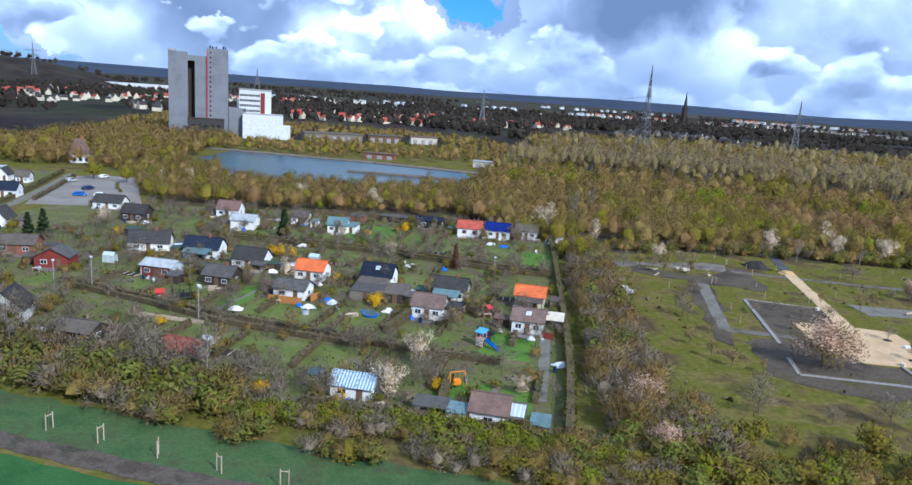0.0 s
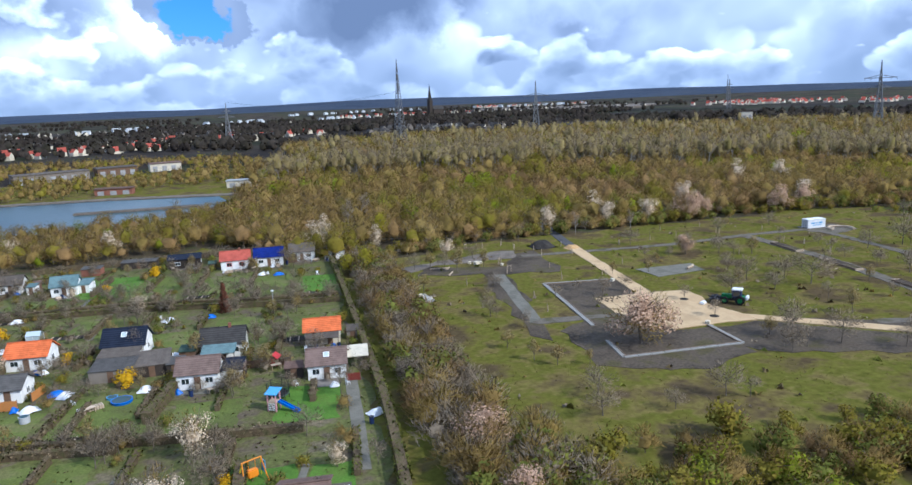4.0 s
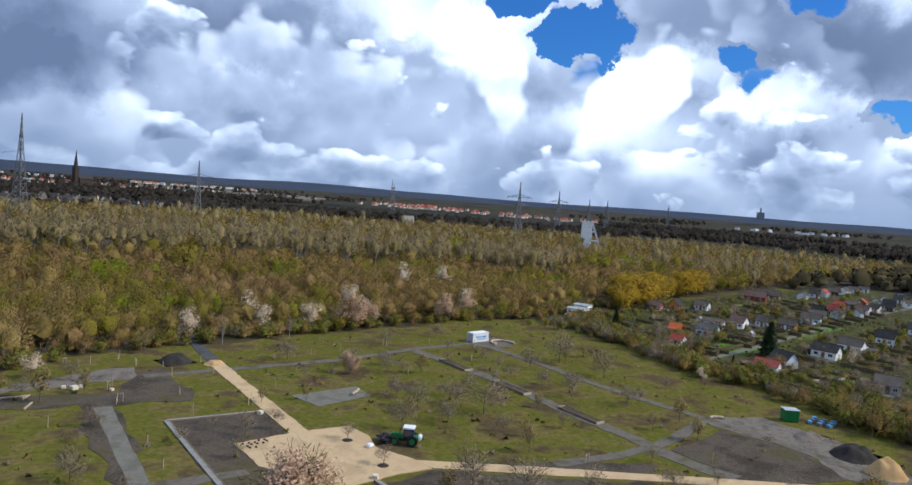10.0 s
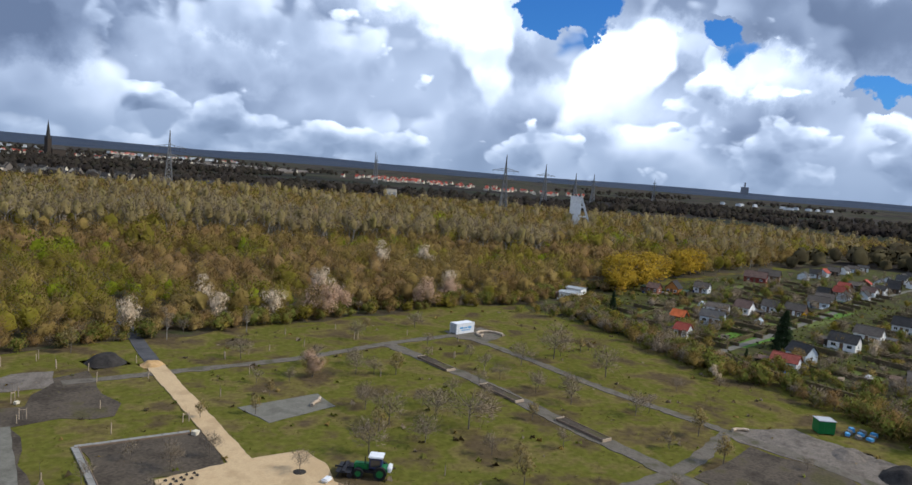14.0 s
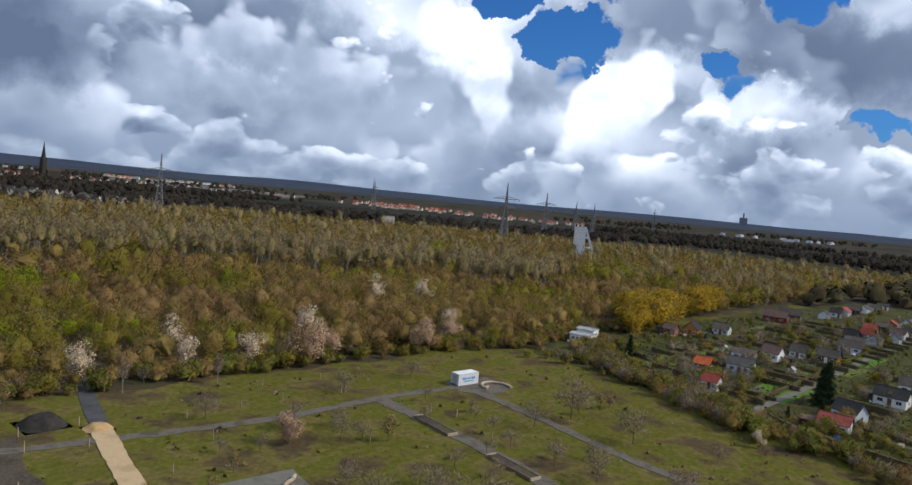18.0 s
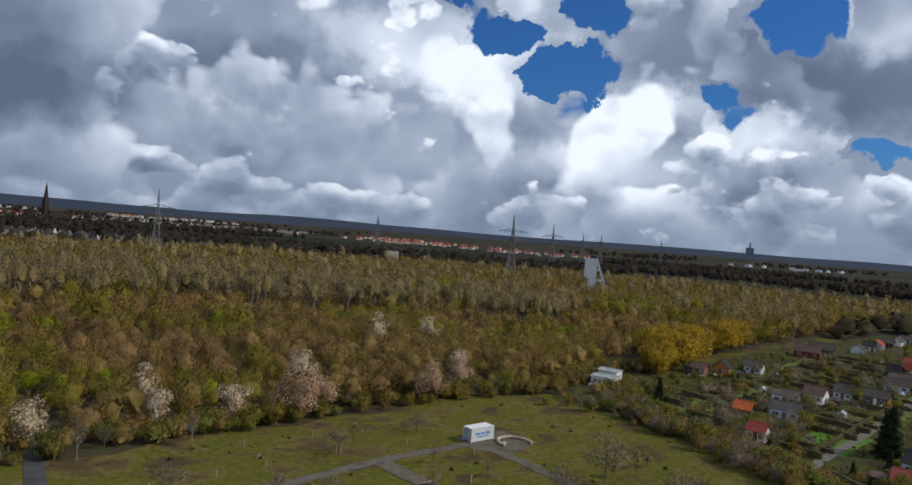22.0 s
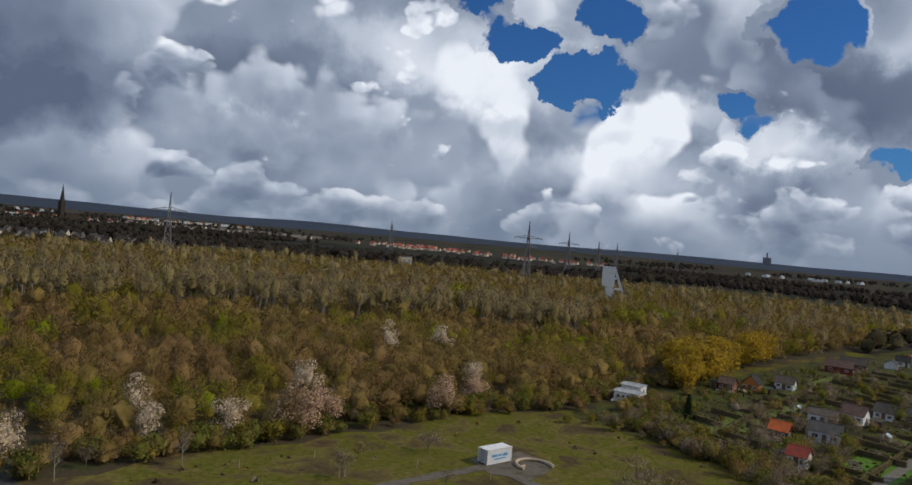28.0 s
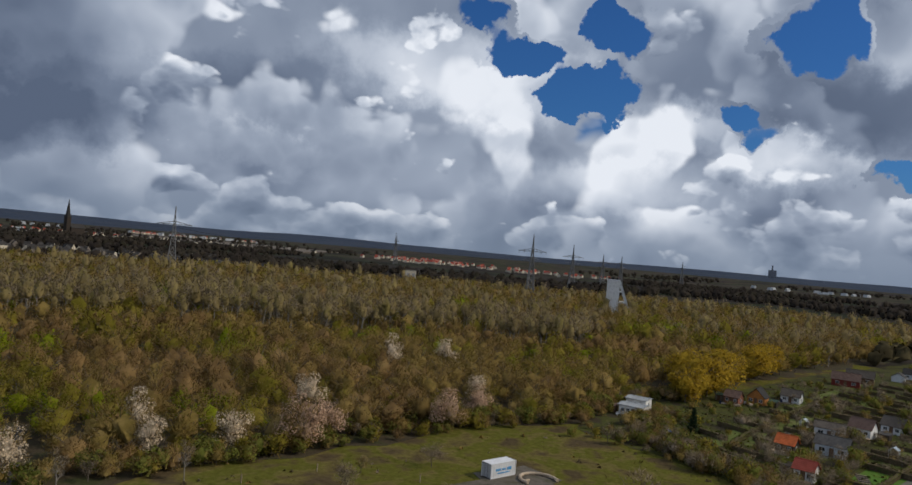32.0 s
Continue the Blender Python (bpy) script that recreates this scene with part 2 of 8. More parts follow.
M = {}
M["meadow"] = surface("meadow", [(0.082, 0.062, 0.033), (0.110, 0.091, 0.032), (0.116, 0.111, 0.024), (0.100, 0.102, 0.020), (0.142, 0.120, 0.038), (0.116, 0.092, 0.036), (0.090, 0.067, 0.037)], 0.075, 12, 0.95, 0.6, 0.3, spec=0.0)
# cloud shade over the far plain is put into this dark colour
M["shaded_far_land"] = surface("shaded_far_land", [(0.0168, 0.0154, 0.016), (0.0252, 0.0224, 0.0208), (0.042, 0.035, 0.0288), (0.0308, 0.0364, 0.0192), (0.0196, 0.0182, 0.0176)], 0.0035, 10, 0.95, 0.0, 0.4, spec=0.03)
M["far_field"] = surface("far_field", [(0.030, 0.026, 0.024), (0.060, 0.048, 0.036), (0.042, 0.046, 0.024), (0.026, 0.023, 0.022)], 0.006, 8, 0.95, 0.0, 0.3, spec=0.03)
# distance haze is put into the blue of this hill colour
M["hazed_hill_land"] = surface("hazed_hill_land", [(0.034, 0.046, 0.072), (0.044, 0.058, 0.088), (0.050, 0.060, 0.082)], 0.004, 8, 0.95, 0.0, 0.3, spec=0.03)
M["crop"] = surface("crop", [(0.030, 0.088, 0.026), (0.042, 0.112, 0.032), (0.034, 0.094, 0.026)], 0.12, 30, 0.9, 0.5, 0.2)
M["verge"] = surface("verge", [(0.046, 0.088, 0.032), (0.064, 0.108, 0.040), (0.060, 0.078, 0.034)], 0.2, 12, 0.9, 0.5, 0.25)
M["track_soil"] = surface("track_soil", [(0.070, 0.056, 0.044), (0.100, 0.082, 0.066), (0.056, 0.052, 0.036)], 0.25, 14, 0.95, 0.8, 0.35)
M["lawn"] = surface("lawn", [(0.095, 0.105, 0.034), (0.106, 0.13, 0.034), (0.121, 0.147, 0.038), (0.14, 0.142, 0.054)], 0.16, 18, 0.95, 0.6, 0.3)
M["lawn_bright"] = surface("lawn_bright", [(0.071, 0.139, 0.023), (0.092, 0.181, 0.028), (0.103, 0.169, 0.032)], 0.2, 20, 0.95, 0.6, 0.25)
M["garden_soil"] = surface("garden_soil", [(0.112, 0.09, 0.062), (0.112, 0.103, 0.047), (0.099, 0.11, 0.034), (0.121, 0.125, 0.043), (0.14, 0.118, 0.074)], 0.18, 10, 0.95, 0.9, 0.4)
M["dark_soil"] = surface("dark_soil", [(0.052, 0.042, 0.032), (0.076, 0.062, 0.047), (0.095, 0.077, 0.058), (0.078, 0.068, 0.034)], 0.13, 16, 0.95, 0.8, 0.35)
M["black_soil"] = surface("black_soil", [(0.030, 0.027, 0.025), (0.050, 0.045, 0.040)], 0.5, 10, 0.95, 1.0, 0.35)
M["dirt"] = surface("dirt", [(0.130, 0.110, 0.090), (0.180, 0.155, 0.130), (0.110, 0.095, 0.080)], 0.2, 14, 0.95, 0.8, 0.35)
M["gravel"] = surface("gravel", [(0.108, 0.093, 0.074), (0.149, 0.13, 0.106), (0.126, 0.111, 0.089), (0.09, 0.084, 0.052)], 0.3, 30, 0.95, 0.6, 0.25)
M["slab"] = surface("slab", [(0.128, 0.121, 0.098), (0.174, 0.166, 0.138), (0.149, 0.141, 0.116)], 0.25, 20, 0.9, 0.4, 0.2)
M["sand"] = surface("sand", [(0.418, 0.301, 0.17), (0.513, 0.378, 0.22), (0.465, 0.335, 0.19)], 0.2, 25, 0.95, 0.5, 0.14)
M["sand_heap"] = surface("sand_heap", [(0.420, 0.270, 0.120), (0.500, 0.330, 0.160)], 0.6, 12, 0.95, 0.8, 0.2)
M["asphalt"] = surface("asphalt", [(0.060, 0.060, 0.064), (0.090, 0.090, 0.094)], 0.4, 30, 0.9, 0.3, 0.2)
M["carpark"] = surface("carpark", [(0.190, 0.170, 0.150), (0.240, 0.220, 0.200)], 0.15, 25, 0.95, 0.4, 0.2)
M["litter"] = surface("litter", [(0.050, 0.040, 0.026), (0.070, 0.055, 0.034), (0.055, 0.060, 0.025)], 0.15, 15, 0.95, 0.8, 0.35)
M["hedge_brown"] = surface("hedge_brown", [(0.100, 0.075, 0.048), (0.130, 0.100, 0.060), (0.090, 0.085, 0.040)], 0.8, 12, 0.95, 1.0, 0.4, spec=0.03)
M["hedge_leaf"] = surface("hedge_leaf", [(0.088, 0.098, 0.022), (0.125, 0.131, 0.03), (0.075, 0.085, 0.02)], 0.8, 12, 0.95, 1.0, 0.3, island=0.3, spec=0.03)
M["twig_hedge"] = surface("twig_hedge", [(0.15, 0.114, 0.074), (0.18, 0.138, 0.084), (0.126, 0.108, 0.06)], 0.5, 12, 0.95, 0.0, 0.3, island=0.3, spec=0.03)
M["bark"] = surface("bark", [(0.130, 0.108, 0.084), (0.190, 0.160, 0.128)], 1.5, 8, 0.95, 0.6, 0.3)
M["pale_bark"] = surface("pale_bark", [(0.260, 0.235, 0.200), (0.360, 0.330, 0.290)], 1.5, 8, 0.9, 0.4, 0.3)
M["twig"] = surface("twig", [(0.168, 0.116, 0.042), (0.244, 0.170, 0.060), (0.284, 0.202, 0.064), (0.200, 0.150, 0.044), (0.326, 0.238, 0.086)], 0.075, 10, 0.95, 0.0, 0.15, island=0.12, spec=0.0, through=0.3)
M["twig_red"] = surface("twig_red", [(0.176, 0.112, 0.048), (0.262, 0.168, 0.070), (0.298, 0.198, 0.082)], 0.075, 10, 0.95, 0.0, 0.15, island=0.12, spec=0.0, through=0.3)
M["olive_leaf"] = surface("olive_leaf", [(0.150, 0.124, 0.020), (0.225, 0.186, 0.030), (0.182, 0.162, 0.022), (0.270, 0.218, 0.042)], 0.075, 10, 0.9, 0.0, 0.15, island=0.14, through=0.3, spec=0.0)
M["fresh_leaf"] = surface("fresh_leaf", [(0.145, 0.176, 0.012), (0.205, 0.235, 0.016), (0.170, 0.192, 0.013)], 0.075, 10, 0.9, 0.0, 0.15, island=0.14, through=0.3, spec=0.0)
M["birch_leaf"] = surface("birch_leaf", [(0.222, 0.174, 0.078), (0.292, 0.232, 0.104), (0.234, 0.196, 0.072)], 0.075, 10, 0.9, 0.0, 0.15, island=0.15, through=0.3, spec=0.0)
M["willow_leaf"] = surface("willow_leaf", [(0.330, 0.215, 0.020), (0.400, 0.270, 0.030), (0.280, 0.200, 0.022)], 0.2, 10, 0.9, 0.0, 0.2, island=0.3, through=0.4, spec=0.03)
M["yellow_leaf"] = surface("yellow_leaf", [(0.240, 0.210, 0.020), (0.300, 0.270, 0.030)], 0.2, 10, 0.9, 0.0, 0.2, island=0.3, through=0.4, spec=0.03)
M["lime_leaf"] = surface("lime_leaf", [(0.165, 0.1898, 0.014), (0.209, 0.2357, 0.018), (0.143, 0.1552, 0.02)], 0.3, 10, 0.9, 0.0, 0.2, island=0.2, through=0.3, spec=0.0)
M["meadow_tuft"] = surface("meadow_tuft", [(0.098, 0.088, 0.02), (0.132, 0.123, 0.024), (0.115, 0.095, 0.026)], 0.15, 10, 0.95, 0.0, 0.2, island=0.2, spec=0.0, through=0.2)
M["dry_tuft"] = surface("dry_tuft", [(0.115, 0.088, 0.046), (0.150, 0.120, 0.062), (0.090, 0.070, 0.040)], 0.15, 10, 0.95, 0.0, 0.2, island=0.2, spec=0.0, through=0.2)
M["forsythia"] = surface("forsythia", [(0.600, 0.360, 0.010), (0.700, 0.450, 0.015)], 0.3, 10, 0.9, 0.0, 0.2, island=0.3, through=0.4, spec=0.03)
M["blossom_white"] = surface("blossom_white", [(0.60, 0.49, 0.34), (0.74, 0.62, 0.46), (0.50, 0.39, 0.26)], 0.5, 10, 0.9, 0.0, 0.25, island=0.4, through=0.4, spec=0.03)
M["blossom_pink"] = surface("blossom_pink", [(0.50, 0.33, 0.22), (0.62, 0.44, 0.31), (0.42, 0.27, 0.18)], 0.5, 10, 0.9, 0.0, 0.25, island=0.4, through=0.4, spec=0.03)
M["twig_pale"] = surface("twig_pale", [(0.215, 0.170, 0.118), (0.280, 0.228, 0.162), (0.190, 0.150, 0.102)], 0.3, 10, 0.95, 0.0, 0.2, island=0.2, spec=0.0, through=0.25)
M["scrub_leaf"] = surface("scrub_leaf", [(0.1098, 0.1198, 0.0253), (0.168, 0.1826, 0.0341), (0.1456, 0.131, 0.0396)], 0.2, 10, 0.9, 0.0, 0.2, island=0.3, through=0.3, spec=0.03)
M["allotment_soil"] = surface("allotment_soil", [(0.036, 0.030, 0.020), (0.056, 0.054, 0.016), (0.068, 0.076, 0.017), (0.052, 0.042, 0.026)], 0.12, 12, 0.95, 0.6, 0.4)
M["dark_leaf"] = surface("dark_leaf", [(0.020, 0.032, 0.014), (0.032, 0.048, 0.020)], 0.4, 10, 0.9, 0.0, 0.3, island=0.3, spec=0.03)
M["red_leaf"] = surface("red_leaf", [(0.110, 0.045, 0.028), (0.140, 0.060, 0.036)], 0.4, 10, 0.9, 0.0, 0.3, island=0.3, spec=0.03)
# cloud shade over the distant woods is put into this dark colour
M["shaded_far_wood"] = surface("shaded_far_wood", [(0.0256, 0.0208, 0.018), (0.0384, 0.032, 0.0252), (0.032, 0.0288, 0.0198)], 0.012, 10, 0.95, 0.0, 0.3, island=0.3, spec=0.03)
# lit copy of the distant woods, in lighter colours
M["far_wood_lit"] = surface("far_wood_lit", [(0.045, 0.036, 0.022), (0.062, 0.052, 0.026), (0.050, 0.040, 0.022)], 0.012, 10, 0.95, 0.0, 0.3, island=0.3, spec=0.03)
for n, c in dict(white=(0.80, 0.80, 0.78), cream=(0.62, 0.56, 0.44), grey=(0.33, 0.33, 0.33), paleblue=(0.52, 0.58, 0.64), brick=(0.25, 0.11, 0.075), darkwood=(0.055, 0.045, 0.038),
                 redwood=(0.20, 0.045, 0.035), orangewood=(0.46, 0.20, 0.06), brownwood=(0.16, 0.10, 0.065), plank=(0.22, 0.19, 0.16), silo=(0.20, 0.21, 0.235), offwhite=(0.66, 0.68, 0.70)).items():
    M["wall_" + n] = surface("wall_" + n, [tuple(v * 0.85 for v in c), c, tuple(min(0.85, v * 1.05) for v in c)], 0.12 if n == "silo" else 0.7, 12, 0.85, 0.2, 0.04 if n == "silo" else 0.08)
for n, c in dict(red=(0.36, 0.085, 0.060), orange=(0.58, 0.145, 0.05), blue=(0.010, 0.022, 0.16), navy=(0.020, 0.026, 0.045), slate=(0.052, 0.049, 0.047), grey=(0.112, 0.095, 0.080), brown=(0.16, 0.105, 0.085),
                 mauve=(0.185, 0.130, 0.110), teal=(0.13, 0.20, 0.21), palegrey=(0.38, 0.40, 0.41), felt=(0.095, 0.09, 0.085), rust=(0.26, 0.075, 0.055), green=(0.055, 0.085, 0.065)).items():
    M["roof_" + n] = ribbed("roof_" + n, [tuple(v * 0.8 for v in c), c, tuple(v * 1.12 for v in c)], 0.34, 1, 0.75, 0.18)
M["corrugated"] = ribbed("corrugated", [(0.30, 0.42, 0.52), (0.50, 0.60, 0.68), (0.20, 0.28, 0.34)], 0.45, 0, 0.55, 0.35, 0.2, 2.5, 1.0)
M["concrete"] = surface("concrete", [(0.21, 0.205, 0.185), (0.29, 0.28, 0.26)], 0.5, 12, 0.9, 0.3, 0.15)
M["timber"] = surface("timber", [(0.42, 0.33, 0.24), (0.52, 0.42, 0.31)], 1.0, 10, 0.9, 0.3, 0.2, each=0.15)
M["fence_wood"] = surface("fence_wood", [(0.15, 0.11, 0.08), (0.20, 0.15, 0.11)], 1.0, 10, 0.9, 0.3, 0.2, each=0.15)
M["steel"] = surface("steel", [(0.16, 0.165, 0.17), (0.21, 0.215, 0.22)], 0.5, 8, 0.6, 0.0, 0.15, 0.4)
M["dark_metal"] = surface("dark_metal", [(0.025, 0.025, 0.028), (0.04, 0.04, 0.045)], 1.0, 8, 0.6, 0.0, 0.2, 0.3)
for n, c in dict(green=(0.010, 0.16, 0.04), blue=(0.010, 0.12, 0.50), lightblue=(0.10, 0.35, 0.65), red=(0.48, 0.03, 0.03), orange=(0.75, 0.25, 0.01), white=(0.78, 0.79, 0.80), black=(0.02, 0.02, 0.022), darkblue=(0.015, 0.03, 0.10), yellow=(0.75, 0.58, 0.02), silver=(0.45, 0.46, 0.48), pink=(0.70, 0.35, 0.38)).items():
    M["paint_" + n] = surface("paint_" + n, [tuple(v * 0.9 for v in c), c], 1.0, 8, 0.45, 0.0, 0.08, spec=0.4)
M["rubber"] = surface("rubber", [(0.02, 0.02, 0.02), (0.03, 0.03, 0.03)], 2.0, 6, 0.9, 0.2, 0.2)


def glass(name, tint=(0.02, 0.03, 0.035), rough=0.06):
    m = bpy.data.materials.new(name)
    m.use_nodes = True
    p = m.node_tree.nodes["Principled BSDF"]
    p.inputs["Base Color"].default_value = (*tint, 1)
    p.inputs["Roughness"].default_value = rough
    p.inputs["Specular IOR Level"].default_value = 0.8
    return m


M["pane"] = glass("pane")
M["roof_glass"] = glass("roof_glass", (0.45, 0.52, 0.55), 0.2)


def water_material():
    m = surface("basin_water", [(0.020, 0.055, 0.068), (0.028, 0.070, 0.082)], 0.02, 10, 0.30, 0.0, 0.1, spec=0.22)
    nt = m.node_tree
    tc, n, b = nt.nodes.new("ShaderNodeTexCoord"), nt.nodes.new("ShaderNodeTexNoise"), nt.nodes.new("ShaderNodeBump")
    n.inputs["Scale"].default_value, n.inputs["Detail"].default_value = 0.8, 4
    b.inputs["Strength"].default_value, b.inputs["Distance"].default_value = 0.5, 0.15
    nt.links.new(tc.outputs["Object"], n.inputs["Vector"])
    nt.links.new(n.outputs["Fac"], b.inputs["Height"])
    nt.links.new(b.outputs[0], nt.nodes["Principled BSDF"].inputs["Normal"])
    return m


M["water"] = water_material()


# ---- building helpers ----
def part(name, bm, material, parent=None, label=""):
    """Links a bmesh as one mesh object under a thing or a part."""
    me = bpy.data.meshes.new(name)
    bm.to_mesh(me)
    bm.free()
    for m in material if isinstance(material, (list, tuple)) else [material]:
        me.materials.append(m)
    ob = new(name, me)
    if parent is not None:
        ob.parent = parent
    if label:
        ob["label"] = label
    return ob


def thing(name, label, category, m=None, group="", kind=""):
    ob = new(name)
    ob.empty_display_size = 0.3
    if m is not None:
        ob.matrix_world = m
    return tagged(ob, label, category, group, kind)


def add_box(bm, lo, hi, m=None, bevel=0.0):
    c = [(a + b) / 2 for a, b in zip(lo, hi)]
    s = [abs(b - a) for a, b in zip(lo, hi)]
    mat = Matrix.Translation(c) @ Matrix.Diagonal((*s, 1))
    geo = bmesh.ops.create_cube(bm, size=1.0, matrix=(m @ mat) if m is not None else mat)
    if bevel:
        bmesh.ops.bevel(bm, geom=list({e for v in geo["verts"] for e in v.link_edges}), offset=bevel, segments=2, affect="EDGES")


def box(lo, hi, bevel=0.0):
    bm = bmesh.new()
    add_box(bm, lo, hi, None, bevel)
    return bm


def add_rod(bm, a, b, r0, r1=None, n=6):
    a, b = Vector(a), Vector(b)
    d = b - a
    m = Matrix.Translation((a + b) / 2) @ d.to_track_quat("Z", "Y").to_matrix().to_4x4()
    bmesh.ops.create_cone(bm, cap_ends=True, segments=n, radius1=r0, radius2=r0 if r1 is None else r1, depth=d.length, matrix=m)


def rod(a, b, r0, r1=None, n=6):
    bm = bmesh.new()
    add_rod(bm, a, b, r0, r1, n)
    return bm


def tube(points, radii, n=4):
    """One skin along a line of points."""
    bm = bmesh.new()
    pts = [Vector(p) for p in points]
    rings = []
    for i, p in enumerate(pts):
        d = (pts[min(i + 1, len(pts) - 1)] - pts[max(i - 1, 0)]).normalized()
        u = d.cross(Vector((0.31, 0.93, 0.17))).normalized()
        v = d.cross(u)
        rings.append([bm.verts.new(p + (u * math.cos(2 * math.pi * k / n) + v * math.sin(2 * math.pi * k / n)) * radii[i]) for k in range(n)])
    for a, b in zip(rings[:-1], rings[1:]):
        for k in range(n):
            bm.faces.new((a[k], a[(k + 1) % n], b[(k + 1) % n], b[k]))
    bm.faces.new(rings[0][::-1])
    bm.faces.new(rings[-1])
    bmesh.ops.recalc_face_normals(bm, faces=bm.faces)
    return bm


def prism(points, z0, z1):
    """An upright slab over a closed outline."""
    bm = bmesh.new()
    top = [bm.verts.new((x, y, z1)) for x, y in points]
    low = [bm.verts.new((x, y, z0)) for x, y in points]
    f = bm.faces.new(top)
    n = len(points)
    for i in range(n):
        bm.faces.new((top[i], low[i], low[(i + 1) % n], top[(i + 1) % n]))
    f.normal_update()
    bmesh.ops.recalc_face_normals(bm, faces=bm.faces)
    bmesh.ops.triangulate(bm, faces=[f])
    return bm


def ragged(points, step=2.5, amount=0.5, seed=1):
    """The outline cut into short steps that wander to both sides."""
    rnd = random.Random(seed)
    out = []
    for i, a in enumerate(points):
        b = points[(i + 1) % len(points)]
        k = max(1, int(math.hypot(b[0] - a[0], b[1] - a[1]) / step))
        for j in range(k):
            t = j / k
            out.append((a[0] + (b[0] - a[0]) * t + rnd.uniform(-amount, amount), a[1] + (b[1] - a[1]) * t + rnd.uniform(-amount, amount)))
    return out


PAVED, DUG = [], []


def sheet(name, points, z, material, label, category="ground", wander=0.4, seed=1, kind="structure", step=2.5):
    if material in ("sand", "gravel", "slab", "asphalt"):
        PAVED.append(points)
    elif material in ("dark_soil", "dirt"):
        DUG.append(points)
    pts = ragged(points, max(step, 3.2 * wander), wander, seed) if wander else points
    ob = part(name, prism(pts, -0.3, z), M[material])
    return tagged(ob, label, category, kind=kind)


def strip_outline(line, width):
    """The outline of a band of the given width along a line of points."""
    left, right = [], []
    for i, p in enumerate(line):
        a, b = line[max(0, i - 1)], line[min(len(line) - 1, i + 1)]
        d = Vector((b[0] - a[0], b[1] - a[1])).normalized()
        left.append((p[0] - d.y * width / 2, p[1] + d.x * width / 2))
        right.append((p[0] + d.y * width / 2, p[1] - d.x * width / 2))
    return left + right[::-1]


def smooth_line(line, n=6):
    out = []
    for i in range(len(line) - 1):
        p0, p1, p2, p3 = (Vector(line[max(0, min(len(line) - 1, j))]) for j in (i - 1, i, i + 1, i + 2))
        for k in range(n):
            t = k / n
            out.append(tuple(0.5 * ((2 * p1) + (p2 - p0) * t + (2 * p0 - 5 * p1 + 4 * p2 - p3) * t * t + (3 * p1 - p0 - 3 * p2 + p3) * t ** 3)))
    return out + [tuple(line[-1])]


def inside(x, y, poly):
    hit = False
    for i in range(len(poly)):
        (x1, y1), (x2, y2) = poly[i - 1], poly[i]
        if (y1 > y) != (y2 > y) and x < (x2 - x1) * (y - y1) / (y2 - y1) + x1:
            hit = not hit
    return hit


# ---- ground ----
def land_height(x, y):
    r = math.hypot(x - 20, y - 80)
    t = min(1.0, max(0.0, (r - 1500) / 3000))
    n = noise.noise((x * 0.0007, y * 0.0007, 0.3)) + 0.5 * noise.noise((x * 0.002, y * 0.002, 1.3))
    h = t * t * (46 + 16 * n)
    # the grassed spoil heap far to the north-west
    q = math.hypot((x + 1000) / 300, (y - 1420) / 260)
    return h + 50 * math.exp(-q ** 4)


def build_ground():
    radii = [0, 40, 90, 150, 220, 300, 420, 560, 740, 950, 1100, 1200, 1300, 1400, 1500, 1600, 1700, 1850, 2100, 2400, 2800, 3200, 3600, 4000, 4300, 4550, 4800]
    n = 160
    bm = bmesh.new()
    rings = []
    for r in radii:
        if r == 0:
            rings.append([bm.verts.new((20, 80, 0))])
            continue
        ring = []
        for i in range(n):
            a = 2 * math.pi * i / n
            x, y = 20 + r * math.cos(a), 80 + r * math.sin(a)
            ring.append(bm.verts.new((x, y, land_height(x, y))))
        rings.append(ring)
    for k in range(1, len(rings)):
        a, b = rings[k - 1], rings[k]
        for i in range(n):
            j = (i + 1) % n
            f = bm.faces.new((a[0], b[i], b[j])) if len(a) == 1 else bm.faces.new((a[i], b[i], b[j], a[j]))
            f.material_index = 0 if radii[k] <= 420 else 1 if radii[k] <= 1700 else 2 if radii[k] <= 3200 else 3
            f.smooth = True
    return tagged(part("ground", bm, [M["meadow"], M["shaded_far_land"], M["far_field"], M["hazed_hill_land"]]), "rough spring meadow that runs out to plains darkened for cloud shade and low hills tinted for haze", "ground", kind="structure")


build_ground()
GV, GU = Vector((0.215, 0.977)), Vector((0.977, -0.215))      # the lines along which plots and beds are laid out

# woodland floor, gardens, fields
sheet("forest_floor", [(18, 160), (60, 172), (92, 168), (125, 166), (165, 163), (197, 150), (232, 158), (300, 157), (420, 150), (640, 130), (700, 300), (560, 520), (300, 640), (120, 620), (20, 470), (0, 330), (-16, 210)], 0.03, "litter", "brown leaf litter under bare spring woodland", "woodland floor", 3.0, 3)
sheet("woodland_floor", [(-16, 206), (-6, 272), (-60, 262), (-106, 264), (-160, 300), (-135, 250), (-108, 196), (-50, 194)], 0.03, "litter", "brown leaf litter between gardens and basin", "woodland floor", 2.0, 4)
sheet("garden_ground", [(-2, 47), (10, 133), (17, 172), (14, 196), (-60, 196), (-112, 192), (-135, 180), (-140, 150), (-125, 115), (-98, 84), (-70, 66), (-35, 53)], 0.04, "garden_soil", "dug garden soil with patchy grass in the allotments", "garden ground", 1.0, 5)
